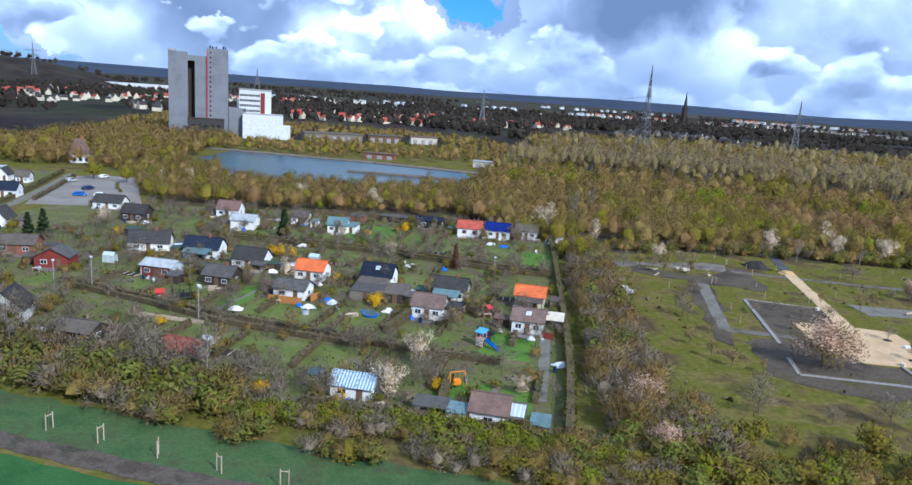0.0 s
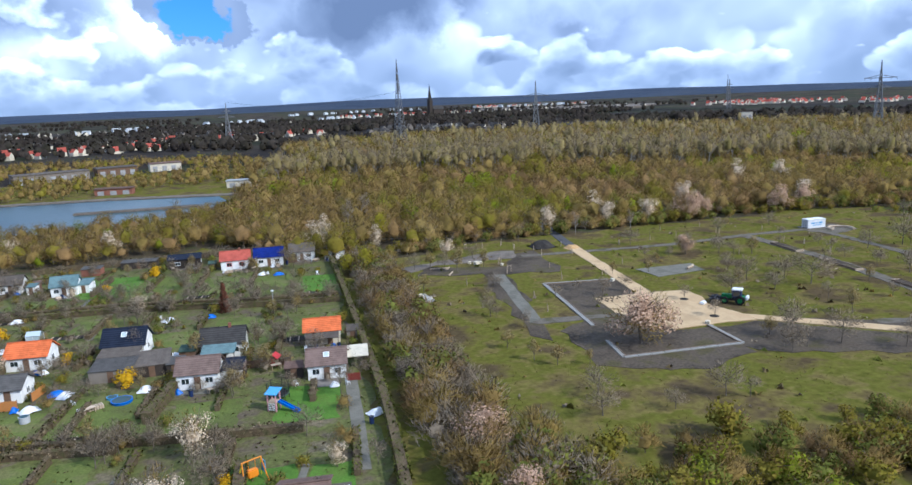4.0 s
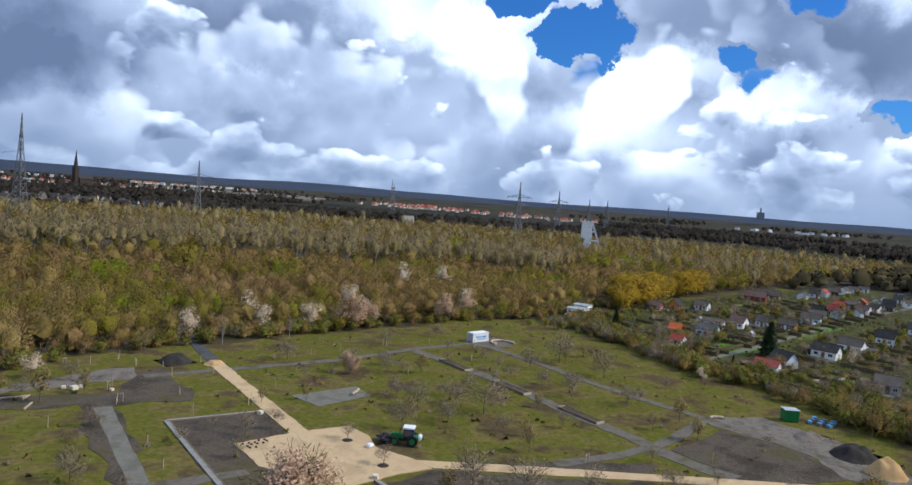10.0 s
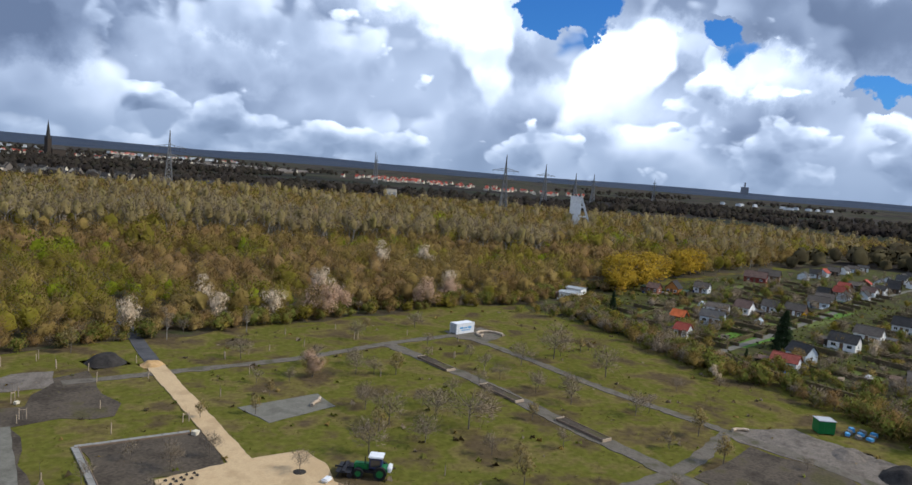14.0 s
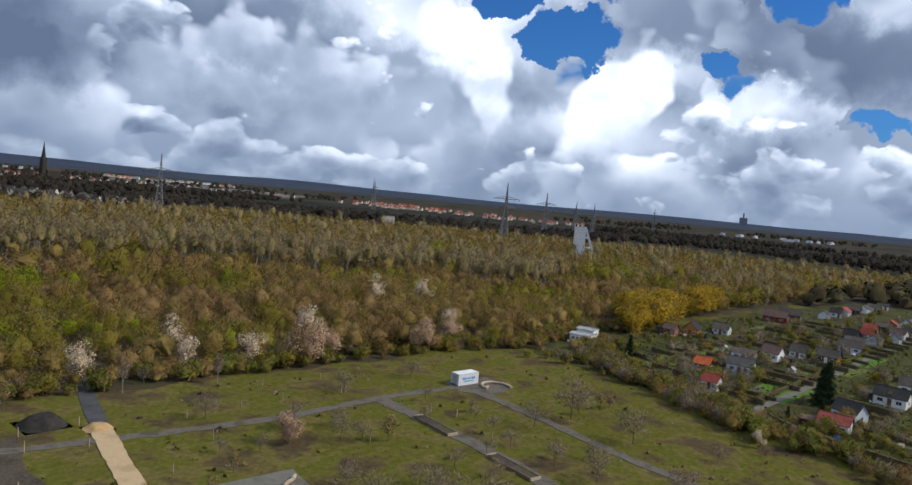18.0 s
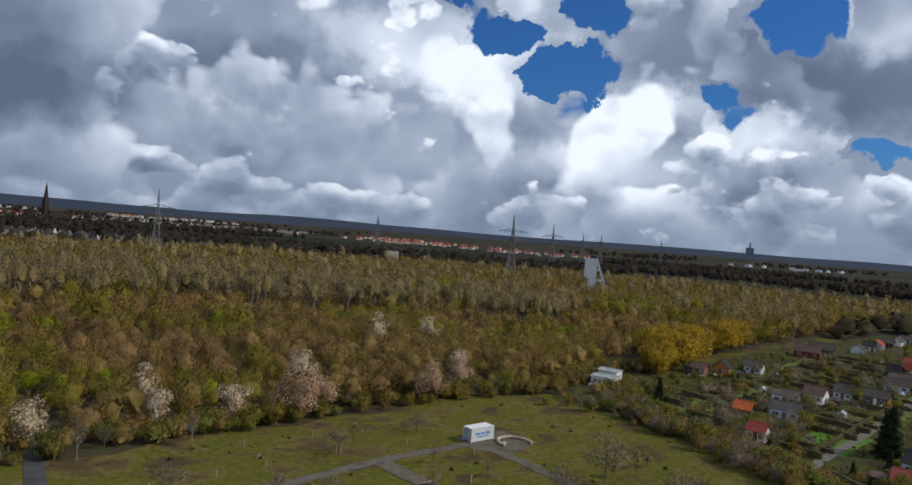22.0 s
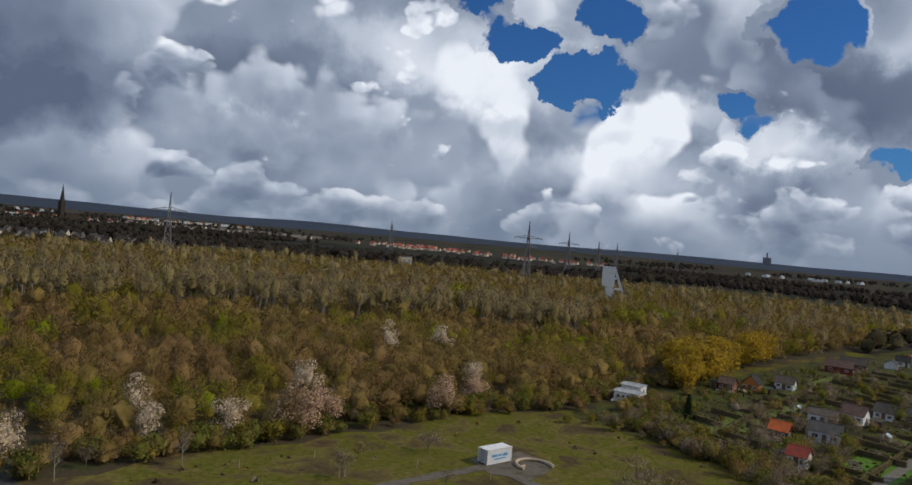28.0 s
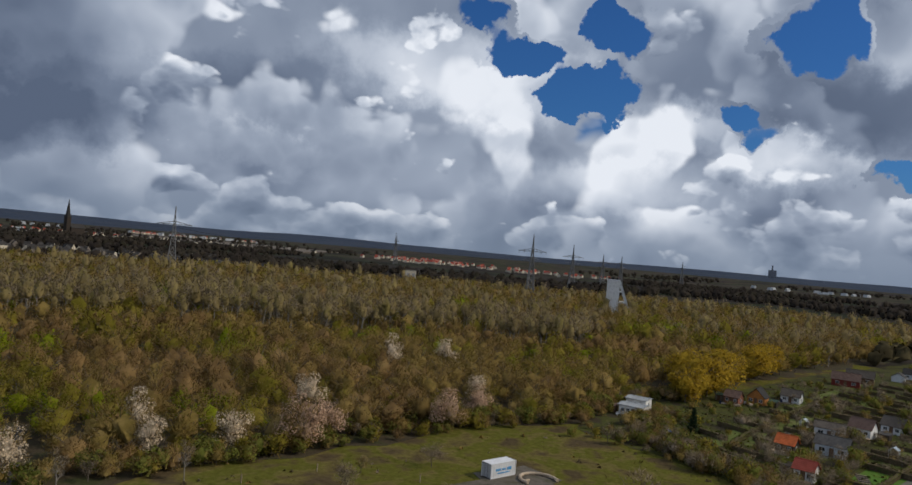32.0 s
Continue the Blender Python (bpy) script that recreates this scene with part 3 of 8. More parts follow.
sheet("crop_field", [(-240, 62), (-77, 42), (-42, 32.5), (-10, 26), (-20, -40), (-250, -40)], 0.05, "crop", "bright green young corn field", "field", 0.4, 6)
sheet("field_track", strip_outline([(-240, 66.5), (-77, 44.5), (-42, 35), (-10, 28.5)], 3.0), 0.07, "track_soil", "brown unpaved farm track beside the field", "track", 0.25, 7, step=1.5)
sheet("field_verge", strip_outline([(-240, 74), (-78, 51), (-42, 40.5), (-10, 33.5)], 9.0), 0.045, "verge", "mown green verge with young staked trees", "verge", 0.6, 8)
sheet("garden_ground", [(192, 150), (174, 40), (172, 8), (480, 0), (520, 70), (500, 135), (360, 150), (262, 152), (236, 165)], 0.04, "allotment_soil", "grassy allotment gardens behind a hedge", "garden ground", 1.0, 9)

# orchard: dug soil, slabs, gravel and sand
sheet("dug_soil", [(36, 88), (49, 132), (62, 130), (66, 152), (60, 152), (52, 140), (34, 150), (30, 143), (44, 136), (34, 92)], 0.055, "dark_soil", "bare grey-brown dug soil in the orchard", "soil", 1.2, 10)
sheet("dug_soil", [(46, 94), (53, 121), (68, 117), (64.5, 104), (55, 106), (56, 96), (58, 83), (64, 82), (62, 69), (50, 66), (37, 75), (40, 92)], 0.06, "dark_soil", "bare grey-brown dug soil round the sand square", "soil", 0.8, 11)
sheet("dug_soil", [(63, 81), (73, 80), (96, 56.5), (92, 53), (74, 62), (62, 69)], 0.062, "dark_soil", "bare dug soil along the sand road", "soil", 0.8, 12)
sheet("dug_soil", [(112, 62), (131, 61), (131, 47), (124, 38), (116, 41), (108.8, 49)], 0.06, "dark_soil", "dark dug bed between gravel paths", "soil", 0.5, 13)
sheet("dug_soil", [(80, 78), (92, 70), (104, 60), (98, 59), (86, 72), (73, 85)], 0.058, "dark_soil", "bare dug soil along the sand road", "soil", 0.6, 14)
sheet("dirt_yard", [(133, 67), (138, 66), (146, 58), (142, 40), (132, 28), (124, 30), (124, 38), (132, 48), (131, 60)], 0.065, "dirt", "churned pale dirt of the building yard", "soil", 0.9, 15)
sheet("worn_ground", [(30, 146), (38, 150), (58, 147), (62, 155), (58, 157), (40, 154), (28, 152)], 0.06, "dirt", "worn pale dirt at the orchard's edge", "soil", 0.8, 16)
sheet("slab_strip", [(45.6, 133.6), (48.3, 133), (40, 99.2), (37.2, 98)], 0.09, "slab", "pale grey compacted stone strip", "path", 0.1, 17)
sheet("slab_strip_arm", [(40.6, 99.4), (52, 96.2), (51.5, 94.2), (38.5, 96.6), (37.2, 97.9)], 0.085, "gravel", "grey gravel arm of the stone strip", "path", 0.15, 18)
sheet("gravel_path_north", strip_outline(smooth_line([(60.3, 148.4), (72.3, 145.9), (100.3, 140.3), (125, 139.4), (145, 136.8)]), 2.4), 0.085, "gravel", "grey gravel path through the orchard", "path", 0.28, 19, step=1.2)
sheet("gravel_path_beds", strip_outline(smooth_line([(125, 139.4), (121.5, 112), (115.8, 88), (111.8, 70), (108.5, 58), (108.3, 49.5)]), 3.4), 0.08, "gravel", "grey gravel path with raised beds", "path", 0.28, 20, step=1.2)
sheet("gravel_path_east", strip_outline(smooth_line([(147, 135.5), (143, 113), (138.5, 94), (134.7, 66), (133, 52), (129, 38)]), 2.4), 0.082, "gravel", "grey gravel path along the meadow", "path", 0.28, 21, step=1.2)
sheet("gravel_path_cross", strip_outline(smooth_line([(134.7, 66), (117, 64.5), (104, 66), (90, 70.5)]), 2.4), 0.078, "gravel", "grey gravel cross path", "path", 0.28, 22, step=1.2)
sheet("gravel_yard", [(146, 141), (158, 139), (157, 130), (147, 128), (143, 134)], 0.075, "gravel", "gravel yard at the container", "path", 0.3, 23)
sheet("gravel_pad", [(76.8, 122), (91.2, 120.4), (89.6, 113.8), (77.2, 113.6)], 0.08, "slab", "grey gravel pad in the meadow", "path", 0.15, 24)
sheet("asphalt_path", strip_outline([(76.8, 149.6), (79.5, 160), (84.5, 178), (92, 205)], 2.8), 0.08, "asphalt", "dark asphalt path into the woods", "path", 0.06, 25)
sheet("sand_path", [(75.2, 150.2), (78.4, 149.9), (67.9, 103.5), (64.9, 104.1)], 0.14, "sand", "fresh yellow sand path", "path", 0.12, 26, step=1.2)
sheet("sand_square", [(55.6, 105.6), (65.2, 104.8), (67.9, 104.2), (74.9, 102.2), (74.5, 97), (72.2, 92), (73.6, 85), (73.2, 80.7), (68, 82), (57.4, 83.2), (54, 96)], 0.145, "sand", "freshly laid yellow sand square", "square", 0.18, 27, step=1.2)
sheet("sand_road", smooth_line([(73.4, 84.6), (85.6, 72.5), (98.1, 59.5), (109, 48.3), (125, 30.9)]) + smooth_line([(73.4, 80.6), (83.2, 70.7), (95.7, 58.1), (106, 47), (121.5, 29.7)])[::-1], 0.14, "sand", "fresh yellow sand road that bends past the orchard", "road", 0.1, 28, step=1.5)
sheet("cream_lane", strip_outline([(21, 196), (40, 189), (62, 184)], 1.6), 0.09, "slab", "pale lane seen between the trees", "path", 0.1, 29)

# gardens: car park, lane and lawns
sheet("car_park", [(-142, 180), (-121, 184), (-112.5, 192), (-136, 246), (-151, 247), (-160, 236)], 0.07, "carpark", "brown-grey gravel car park", "car park", 0.4, 30)
sheet("garden_lane", strip_outline([(-142, 140), (-144.5, 163), (-145, 180), (-152, 210), (-161, 246)], 3.2), 0.075, "slab", "pale lane between hedges beside the car park", "lane", 0.1, 31)
sheet("garden_ground", [(-146.5, 160), (-148, 182), (-156, 212), (-166, 250), (-215, 250), (-230, 190), (-180, 150)], 0.045, "garden_soil", "dug garden soil in the far allotments", "garden ground", 0.6, 32)
sheet("driveway", strip_outline([(-3.4, 60), (-1.6, 69.5), (0.2, 80), (1.4, 87.5)], 1.8), 0.08, "slab", "grey paved garden path", "path", 0.05, 33)
LAWNS = [  # centre, width, depth, finish
    (-6.0, 81.5, 8.5, 12, "lawn_bright"), (-19.5, 83.5, 9, 9, "lawn"), (-32, 90, 13, 14, "lawn"), (-47, 93, 13, 12, "lawn"),
    (-14.5, 61.5, 7.5, 8, "lawn_bright"), (-7, 59, 5, 8, "lawn_bright"), (-38, 73, 11, 9, "lawn"), (-49, 75, 8, 8, "lawn"),
    (-60, 80, 7, 8, "lawn"), (-66, 103, 15, 9, "lawn"), (-78, 105, 9, 8, "lawn"), (-56, 101, 4, 13, "lawn_bright"),
    (8, 148, 8, 15, "lawn_bright"), (-2, 153, 8, 16, "lawn"), (-14, 157, 12, 16, "lawn"), (-27, 164, 11, 18, "lawn"), (-38, 169, 14, 20, "lawn_bright"),
    (-53, 160, 10, 9, "lawn"), (-66, 158, 9, 8, "lawn"), (-38, 134, 8, 12, "lawn"), (-12, 118, 11, 20, "lawn"), (1, 117, 9, 12, "lawn"),
    (-85, 168, 10, 8, "lawn"), (-95, 104, 8, 9, "lawn"), (-72, 90, 9, 7, "lawn"), (-25, 120, 9, 9, "lawn"),
]
for i, (x, y, w, d, m) in enumerate(LAWNS):
    c = Vector((x, y))
    u, v = GU * w / 2, GV * d / 2
    sheet("lawn", [tuple(c - u - v), tuple(c + u - v), tuple(c + u + v), tuple(c - u + v)], 0.055 + 0.0015 * (i % 6), m, "sunlit mown garden lawn", "lawn", 0.35, 40 + i, "structure", 1.8)
RLAWNS = [(215, 92, 22, 10), (240, 92, 20, 8), (265, 88, 18, 8), (225, 122, 16, 6), (255, 124, 26, 5), (290, 88, 24, 8), (250, 70, 22, 6), (200, 60, 16, 8), (320, 116, 30, 7), (340, 88, 30, 6)]
for i, (x, y, w, d) in enumerate(RLAWNS):
    sheet("lawn", [(x - w / 2, y - d / 2), (x + w / 2, y - d / 2 - 1), (x + w / 2, y + d / 2), (x - w / 2, y + d / 2 + 1)], 0.056 + 0.0015 * (i % 5), "lawn_bright" if i in (0, 5) else "lawn", "mown lawn between allotment huts", "lawn", 0.35, 80 + i)
sheet("allotment_road", strip_outline([(187, 89), (196, 89.6), (222, 88.6), (255, 88.4), (340, 87.6), (450, 80)], 2.1), 0.09, "slab", "pale straight road through the allotments", "road", 0.06, 95)
sheet("garden_path", strip_outline([(208, 124.5), (240, 128), (300, 131.5), (380, 132)], 3.0), 0.08, "lawn", "grass path between allotments", "path", 0.1, 96)

# water basin with its banks
sheet("basin_water", [(-140, 330), (-135, 374), (-52, 355), (-4, 338), (-2, 320), (-14, 272), (-62, 262), (-104, 264), (-122, 296)], 0.05, "water", "still blue-green harbour basin", "water", 0.0, 97)
sheet("far_bank", strip_outline([(-150, 378), (-52, 358.5), (0, 341), (45, 330)], 7), 0.5, "dirt", "sandy bank of the basin", "bank", 0.8, 98)
sheet("quay", strip_outline([(-62, 312), (-40, 309), (-14, 306)], 3), 0.9, "dirt", "low brown quay in the basin", "quay", 0.2, 99)


# ---- trees ----
def tri_mesh(name, chunks, materials):
    """One mesh out of (vertices, triangles, slots) chunks."""
    vs, fs, ms, k = [], [], [], 0
    for v, f, s in chunks:
        vs.append(v)
        fs.append(f + k)
        ms.append(s)
        k += len(v)
    v, f, s = np.concatenate(vs), np.concatenate(fs), np.concatenate(ms)
    me = bpy.data.meshes.new(name)
    me.vertices.add(len(v))
    me.vertices.foreach_set("co", np.ascontiguousarray(v[:, :3], np.float32).ravel())
    me.loops.add(3 * len(f))
    me.loops.foreach_set("vertex_index", f.astype(np.int32).ravel())
    me.polygons.add(len(f))
    me.polygons.foreach_set("loop_start", np.arange(0, 3 * len(f), 3, dtype=np.int32))
    me.polygons.foreach_set("material_index", s.astype(np.int32))
    me.update(calc_edges=True)
    # crowns shade softly: each bit of foliage takes the roundness of its clump
    if v.shape[1] > 3:
        at = me.attributes.new("custom_normal", "FLOAT_VECTOR", "POINT")
        at.data.foreach_set("vector", np.ascontiguousarray(v[:, 3:], np.float32).ravel())
    else:
        me.shade_flat()
    for m in materials:
        me.materials.append(m)
    return me


def limb(a, b, r0, r1, n=4):
    a, b = np.array(a, float), np.array(b, float)
    d = b - a
    d /= np.linalg.norm(d)
    p = np.cross(d, (0.3, 0.9, 0.2))
    p /= np.linalg.norm(p)
    q = np.cross(d, p)
    ang = np.arange(n) * 2 * np.pi / n
    ring = np.cos(ang)[:, None] * p + np.sin(ang)[:, None] * q
    v = np.concatenate([np.concatenate([a + ring * r0, b + ring * r1]), np.concatenate([ring, ring])], 1)
    f = [(i, (i + 1) % n, n + i) for i in range(n)] + [((i + 1) % n, n + (i + 1) % n, n + i) for i in range(n)]
    return v, np.array(f)


def skeleton_of(rng, h, r, base, limbs=7, forks=3, thick=0.022):
    """Trunk, limbs and their forks of a tree."""
    out, ends = [], []
    top = np.array([rng.normal(0, 0.03) * h, rng.normal(0, 0.03) * h, h * 0.62])
    out.append(limb((0, 0, -0.2), top, h * thick, h * thick * 0.45, 6))
    for i in range(limbs):
        t = rng.uniform(base, 0.95)
        a = top * t
        az = i * 2.4 + rng.uniform(-0.5, 0.5)
        rr = r * rng.uniform(0.55, 0.95)
        b = np.array([np.cos(az) * rr, np.sin(az) * rr, min(h * 0.97, a[2] + rr * rng.uniform(0.5, 1.3))])
        out.append(limb(a, b, h * thick * 0.42, h * thick * 0.14, 4))
        ends.append(b)
        for _ in range(forks):
            s = rng.uniform(0.35, 0.9)
            a2 = a + (b - a) * s
            b2 = a2 + rng.normal(0, 1, 3) * (r * 0.3, r * 0.3, r * 0.2) + (0, 0, r * 0.22)
            b2[2] = min(b2[2], h)
            out.append(limb(a2, b2, h * thick * 0.16, h * thick * 0.05, 3))
            ends.append(b2)
    return out, ends


def spray(rng, n, h, r, base, size, kind, lumps=9, droop=0.0):
    """Loose bits of a crown gathered in lumps: twig slivers, or small leaves."""
    z0 = h * base
    cen = []
    for _ in range(lumps):
        u = rng.normal(0, 1, 3)
        u /= np.linalg.norm(u)
        k = rng.uniform(0.35, 0.8)
        cen.append((u[0] * r * k, u[1] * r * k, z0 + (h - z0) * (0.5 + 0.47 * u[2] * k * 1.2)))
    cen = np.array(cen)
    c = cen[rng.integers(0, lumps, n)]
    o = rng.normal(0, 1, (n, 3))
    o /= np.linalg.norm(o, axis=1, keepdims=True)
    rad = r * 0.44 * rng.uniform(0.25, 1.0, (n, 1)) ** 0.5
    p = c + o * rad * (1, 1, 0.9)
    p[:, 2] = np.clip(p[:, 2], z0 * 0.7, h * 1.02)
    mid = np.array([0, 0, z0 + (h - z0) * 0.35])
    d = p - mid
    d /= np.linalg.norm(d, axis=1, keepdims=True) + 1e-6
    d = d + rng.normal(0, 0.5, (n, 3)) + (0, 0, 0.45 - droop)
    d /= np.linalg.norm(d, axis=1, keepdims=True)
    face = o + 0.55 * (p - mid) / (r + 1e-6) + rng.normal(0, 0.45, (n, 3))
    if kind != "twig":
        d = d - face * ((d * face).sum(1, keepdims=True) / (face * face).sum(1, keepdims=True))
        d /= np.linalg.norm(d, axis=1, keepdims=True) + 1e-6
    s = np.cross(d, face)
    s /= np.linalg.norm(s, axis=1, keepdims=True) + 1e-6
    if kind == "twig":
        ln, wd = size * rng.uniform(0.7, 1.6, (n, 1)), size * 0.085
        v = np.stack([p - d * ln * 0.5 - s * wd, p - d * ln * 0.5 + s * wd, p + d * ln * 0.5], 1)
    else:
        sz = size * rng.uniform(0.55, 1.25, (n, 1))
        v = np.stack([p - s * sz * 0.5 - d * sz * 0.3, p + s * sz * 0.5 - d * sz * 0.3, p + d * sz * 0.6], 1)
    soft = 0.46 * o + 0.6 * (p - mid) / (r + 1e-6) + (0, 0, 0.85) + rng.normal(0, 0.22, (n, 3))
    return facing(v, soft)


def facing(v, soft):
    """Triangles turned to the side that their soft normals look to, with those normals beside the corners."""
    soft = soft / (np.linalg.norm(soft, axis=1, keepdims=True) + 1e-9)
    side = (np.cross(v[:, 1] - v[:, 0], v[:, 2] - v[:, 0]) * soft).sum(1)
    v = np.where((side < 0)[:, None, None], v[:, [0, 2, 1]], v)
    n = len(v)
    return np.concatenate([v, np.repeat(soft[:, None], 3, 1)], 2).reshape(-1, 6), np.arange(3 * n).reshape(-1, 3)


def ball(level):
    bm = bmesh.new()
    bmesh.ops.create_icosphere(bm, subdivisions=level, radius=1.0)
    v, f = np.array([p.co[:] for p in bm.verts]), np.array([[p.index for p in q.verts] for q in bm.faces])
    bm.free()
    return v, f


BALLS = {1: ball(1), 2: ball(2), 3: ball(3)}


def heart(rng, h, r, base, level=2, fill=0.66):
    """The dense, uneven middle of a crown, where single twigs run together."""
    v, f = BALLS[level]
    k = np.ones(len(v))
    for _ in range(9):
        u = rng.normal(0, 1, 3)
        u /= np.linalg.norm(u)
        k += rng.uniform(-0.3, 0.4) * np.clip((v @ u - 0.4) / 0.6, 0, 1)
    k += rng.normal(0, 0.15, len(v))
    z0 = h * base
    p = v * k[:, None] * (r * fill, r * fill, (h - z0) * 0.5 * (fill + 0.12)) + (0, 0, z0 + (h - z0) * 0.46)
    return np.concatenate([p, 0.7 * v + rng.normal(0, 0.25, v.shape) + (0, 0, 0.7)], 1), f


def slot(vf, i):
    return vf[0], vf[1], np.full(len(vf[1]), i)


def placed(chunk, x, y, z, scale, turn, squash=1.0):
    v, f, s = chunk
    c, q = math.cos(turn) * scale, math.sin(turn) * scale
    w = np.empty_like(v)
    w[:, 0] = v[:, 0] * c - v[:, 1] * q + x
    w[:, 1] = v[:, 0] * q + v[:, 1] * c + y
    w[:, 2] = v[:, 2] * scale * squash + z
    if v.shape[1] > 3:
        c, q = math.cos(turn), math.sin(turn)
        w[:, 3] = v[:, 3] * c - v[:, 4] * q
        w[:, 4] = v[:, 3] * q + v[:, 4] * c
        w[:, 5] = v[:, 5]
    return w, f, s


def joined(chunks):
    k, vs, fs, ms = 0, [], [], []
    for v, f, s in chunks:
        vs.append(v)
        fs.append(f + k)
        ms.append(s)
        k += len(v)
    return np.concatenate(vs), np.concatenate(fs), np.concatenate(ms)


def wood_tree(seed, h, r, base, n_twig, n_leaf, twig_size, leaf_size, limbs=5, thick=0.018, level=2):
    """A woodland tree as one chunk: bark in slot 0, twigs in slot 1, leaves in slot 2."""
    rng = np.random.default_rng(seed)
    bones, _ = skeleton_of(rng, h, r, 0.45, limbs, 1, thick)
    out = [slot(b, 0) for b in bones]
    out.append(slot(heart(rng, h, r, base, level, 0.40), 1 if n_twig > n_leaf else 2))
    if n_twig:
        out.append(slot(spray(rng, n_twig, h, r, base, twig_size, "twig"), 1))
    if n_leaf:
        out.append(slot(spray(rng, n_leaf, h, r, base, leaf_size, "leaf"), 2))
    return joined(out)


SPECIES = {  # height, crown radius, crown base, bark, twigs, leaves; share of leaves
    "bare": (9.6, 4.7, 0.02, "bark", "twig", "twig_red", 0.25),
    "reddish": (9.0, 4.7, 0.02, "bark", "twig_red", "twig", 0.25),
    "olive": (9.4, 4.7, 0.02, "bark", "twig", "olive_leaf", 0.6),
    "fresh": (9.2, 4.3, 0.02, "bark", "twig", "fresh_leaf", 0.72),
    "birch": (16.5, 4.0, 0.24, "pale_bark", "twig_pale", "birch_leaf", 0.5),
}


def stature(x, y):
    """How tall the trees grow, in rings fitted to the camera's view: low at the edge and before the birches, tall
    behind.
    """
    d = math.hypot(x - 50, y - 60)
    if 245 < d < 300:
        return 0.80
    return 1.15 if d > 350 else 1.0


def woodland(name, label, area, spacing, species_of, near, seed, scale=(0.75, 1.2), keep=None):
    """A stand of many trees over an area, one object for each kind of tree."""
    rng = np.random.default_rng(seed)
    protos = {}
    for i, (k, (h, r, base, bark, twig, leaf, share)) in enumerate(SPECIES.items()):
        n, ts, ls = {"near": (620, 0.9, 0.40), "mid": (190, 1.5, 0.74), "far": (45, 3.0, 1.4)}[near]
        protos[k] = [wood_tree(seed * 100 + i * 10 + j, h, r, base, int(n * (1 - share)), int(n * share), ts, ls, 5 if near == "near" else 3, 0.018, 1) for j in range(5)]
    xs, ys = [p[0] for p in area], [p[1] for p in area]
    got = {k: [] for k in SPECIES}
    y = min(ys)
    while y < max(ys):
        x = min(xs)
        while x < max(xs):
            px, py = x + rng.uniform(-0.45, 0.45) * spacing, y + rng.uniform(-0.45, 0.45) * spacing
            if inside(px, py, area) and (keep is None or keep(px, py)):
                k = species_of(px, py, rng)
                if k:
                    c = protos[k][rng.integers(0, 5)]
                    big = (scale[0] + (scale[1] - scale[0]) * rng.random() ** 1.4) * (1.0 if k == "birch" else stature(px, py))
                    got[k].append(placed(c, px, py, 0, min(big, 1.15) if k == "birch" else big, rng.uniform(0, 6.28), rng.uniform(0.74, 1.05)))
            x += spacing
        y += spacing
    for k, chunks in got.items():
        if chunks:
            _, _, _, bark, twig, leaf, _ = SPECIES[k]
            ob = new(name, tri_mesh(name, chunks, [M[bark], M[twig], M[leaf]]))
            tagged(ob, label[k] if isinstance(label, dict) else label, "woodland", kind="stuff")


def mixed_wood(x, y, rng):
    n = 1.15 * noise.noise((x * 0.028, y * 0.028, 4.0)) + 0.20 * rng.normal()
    m = noise.noise((x * 0.012, y * 0.012, 9.0)) + 0.25 * rng.normal()
    d = math.hypot(x - 50, y - 60)
    edge = 300 + 14 * noise.noise((x * 0.02, y * 0.02, 7.0))
    if edge < d < edge + 60 and y > 150 + (x - 50) * 0.3 and rng.random() < 0.72 or d > 360 and rng.random() < 0.22:
        return "birch"
    if n > 0.54:
        return "fresh"
    if n > 0.16:
        return "olive"
    return "reddish" if m < -0.2 else "bare"


LABELS = {"bare": "bare brown spring woodland", "reddish": "bare reddish-brown spring woodland", "olive": "woodland in first olive-green leaf", "fresh": "woodland trees in fresh yellow-green leaf", "birch": "tall pale birches in first leaf"}


EDGE_BLOSSOM = [(128.6, 167.5), (163, 163.5), (177, 168), (137, 172), (83.3, 176), (116.4, 171.5), (107, 188), (146, 190), (188, 178), (18, 196), (104, 176), (200, 224), (30, 178)]


def off_paths(x, y):
    return not (abs((x - 77) - (y - 150) * 0.27) < 2.6 and 145 < y < 210)


def round_blossom(x, y):
    return off_paths(x, y) and all(math.hypot(x - bx, y - by) > (8 if y < by else 4.0) for bx, by in EDGE_BLOSSOM)


woodland("woodland", LABELS, [(22, 166), (60, 176), (90, 172), (125, 169), (165, 166), (196, 156), (238, 168), (262, 168), (250, 215), (205, 252), (150, 262), (90, 270), (20, 260), (-10, 215), (5, 176)], 4.7, mixed_wood, "near", 1, (0.5, 1.2), round_blossom)
woodland("woodland", LABELS, [(-10, 215), (20, 260), (90, 270), (150, 262), (205, 252), (250, 215), (262, 168), (300, 167), (352, 156), (430, 152), (520, 148), (500, 300), (400, 400), (300, 460), (180, 500), (60, 480), (25, 400), (5, 330)], 6.6, mixed_wood, "mid", 2, (0.75, 1.45))
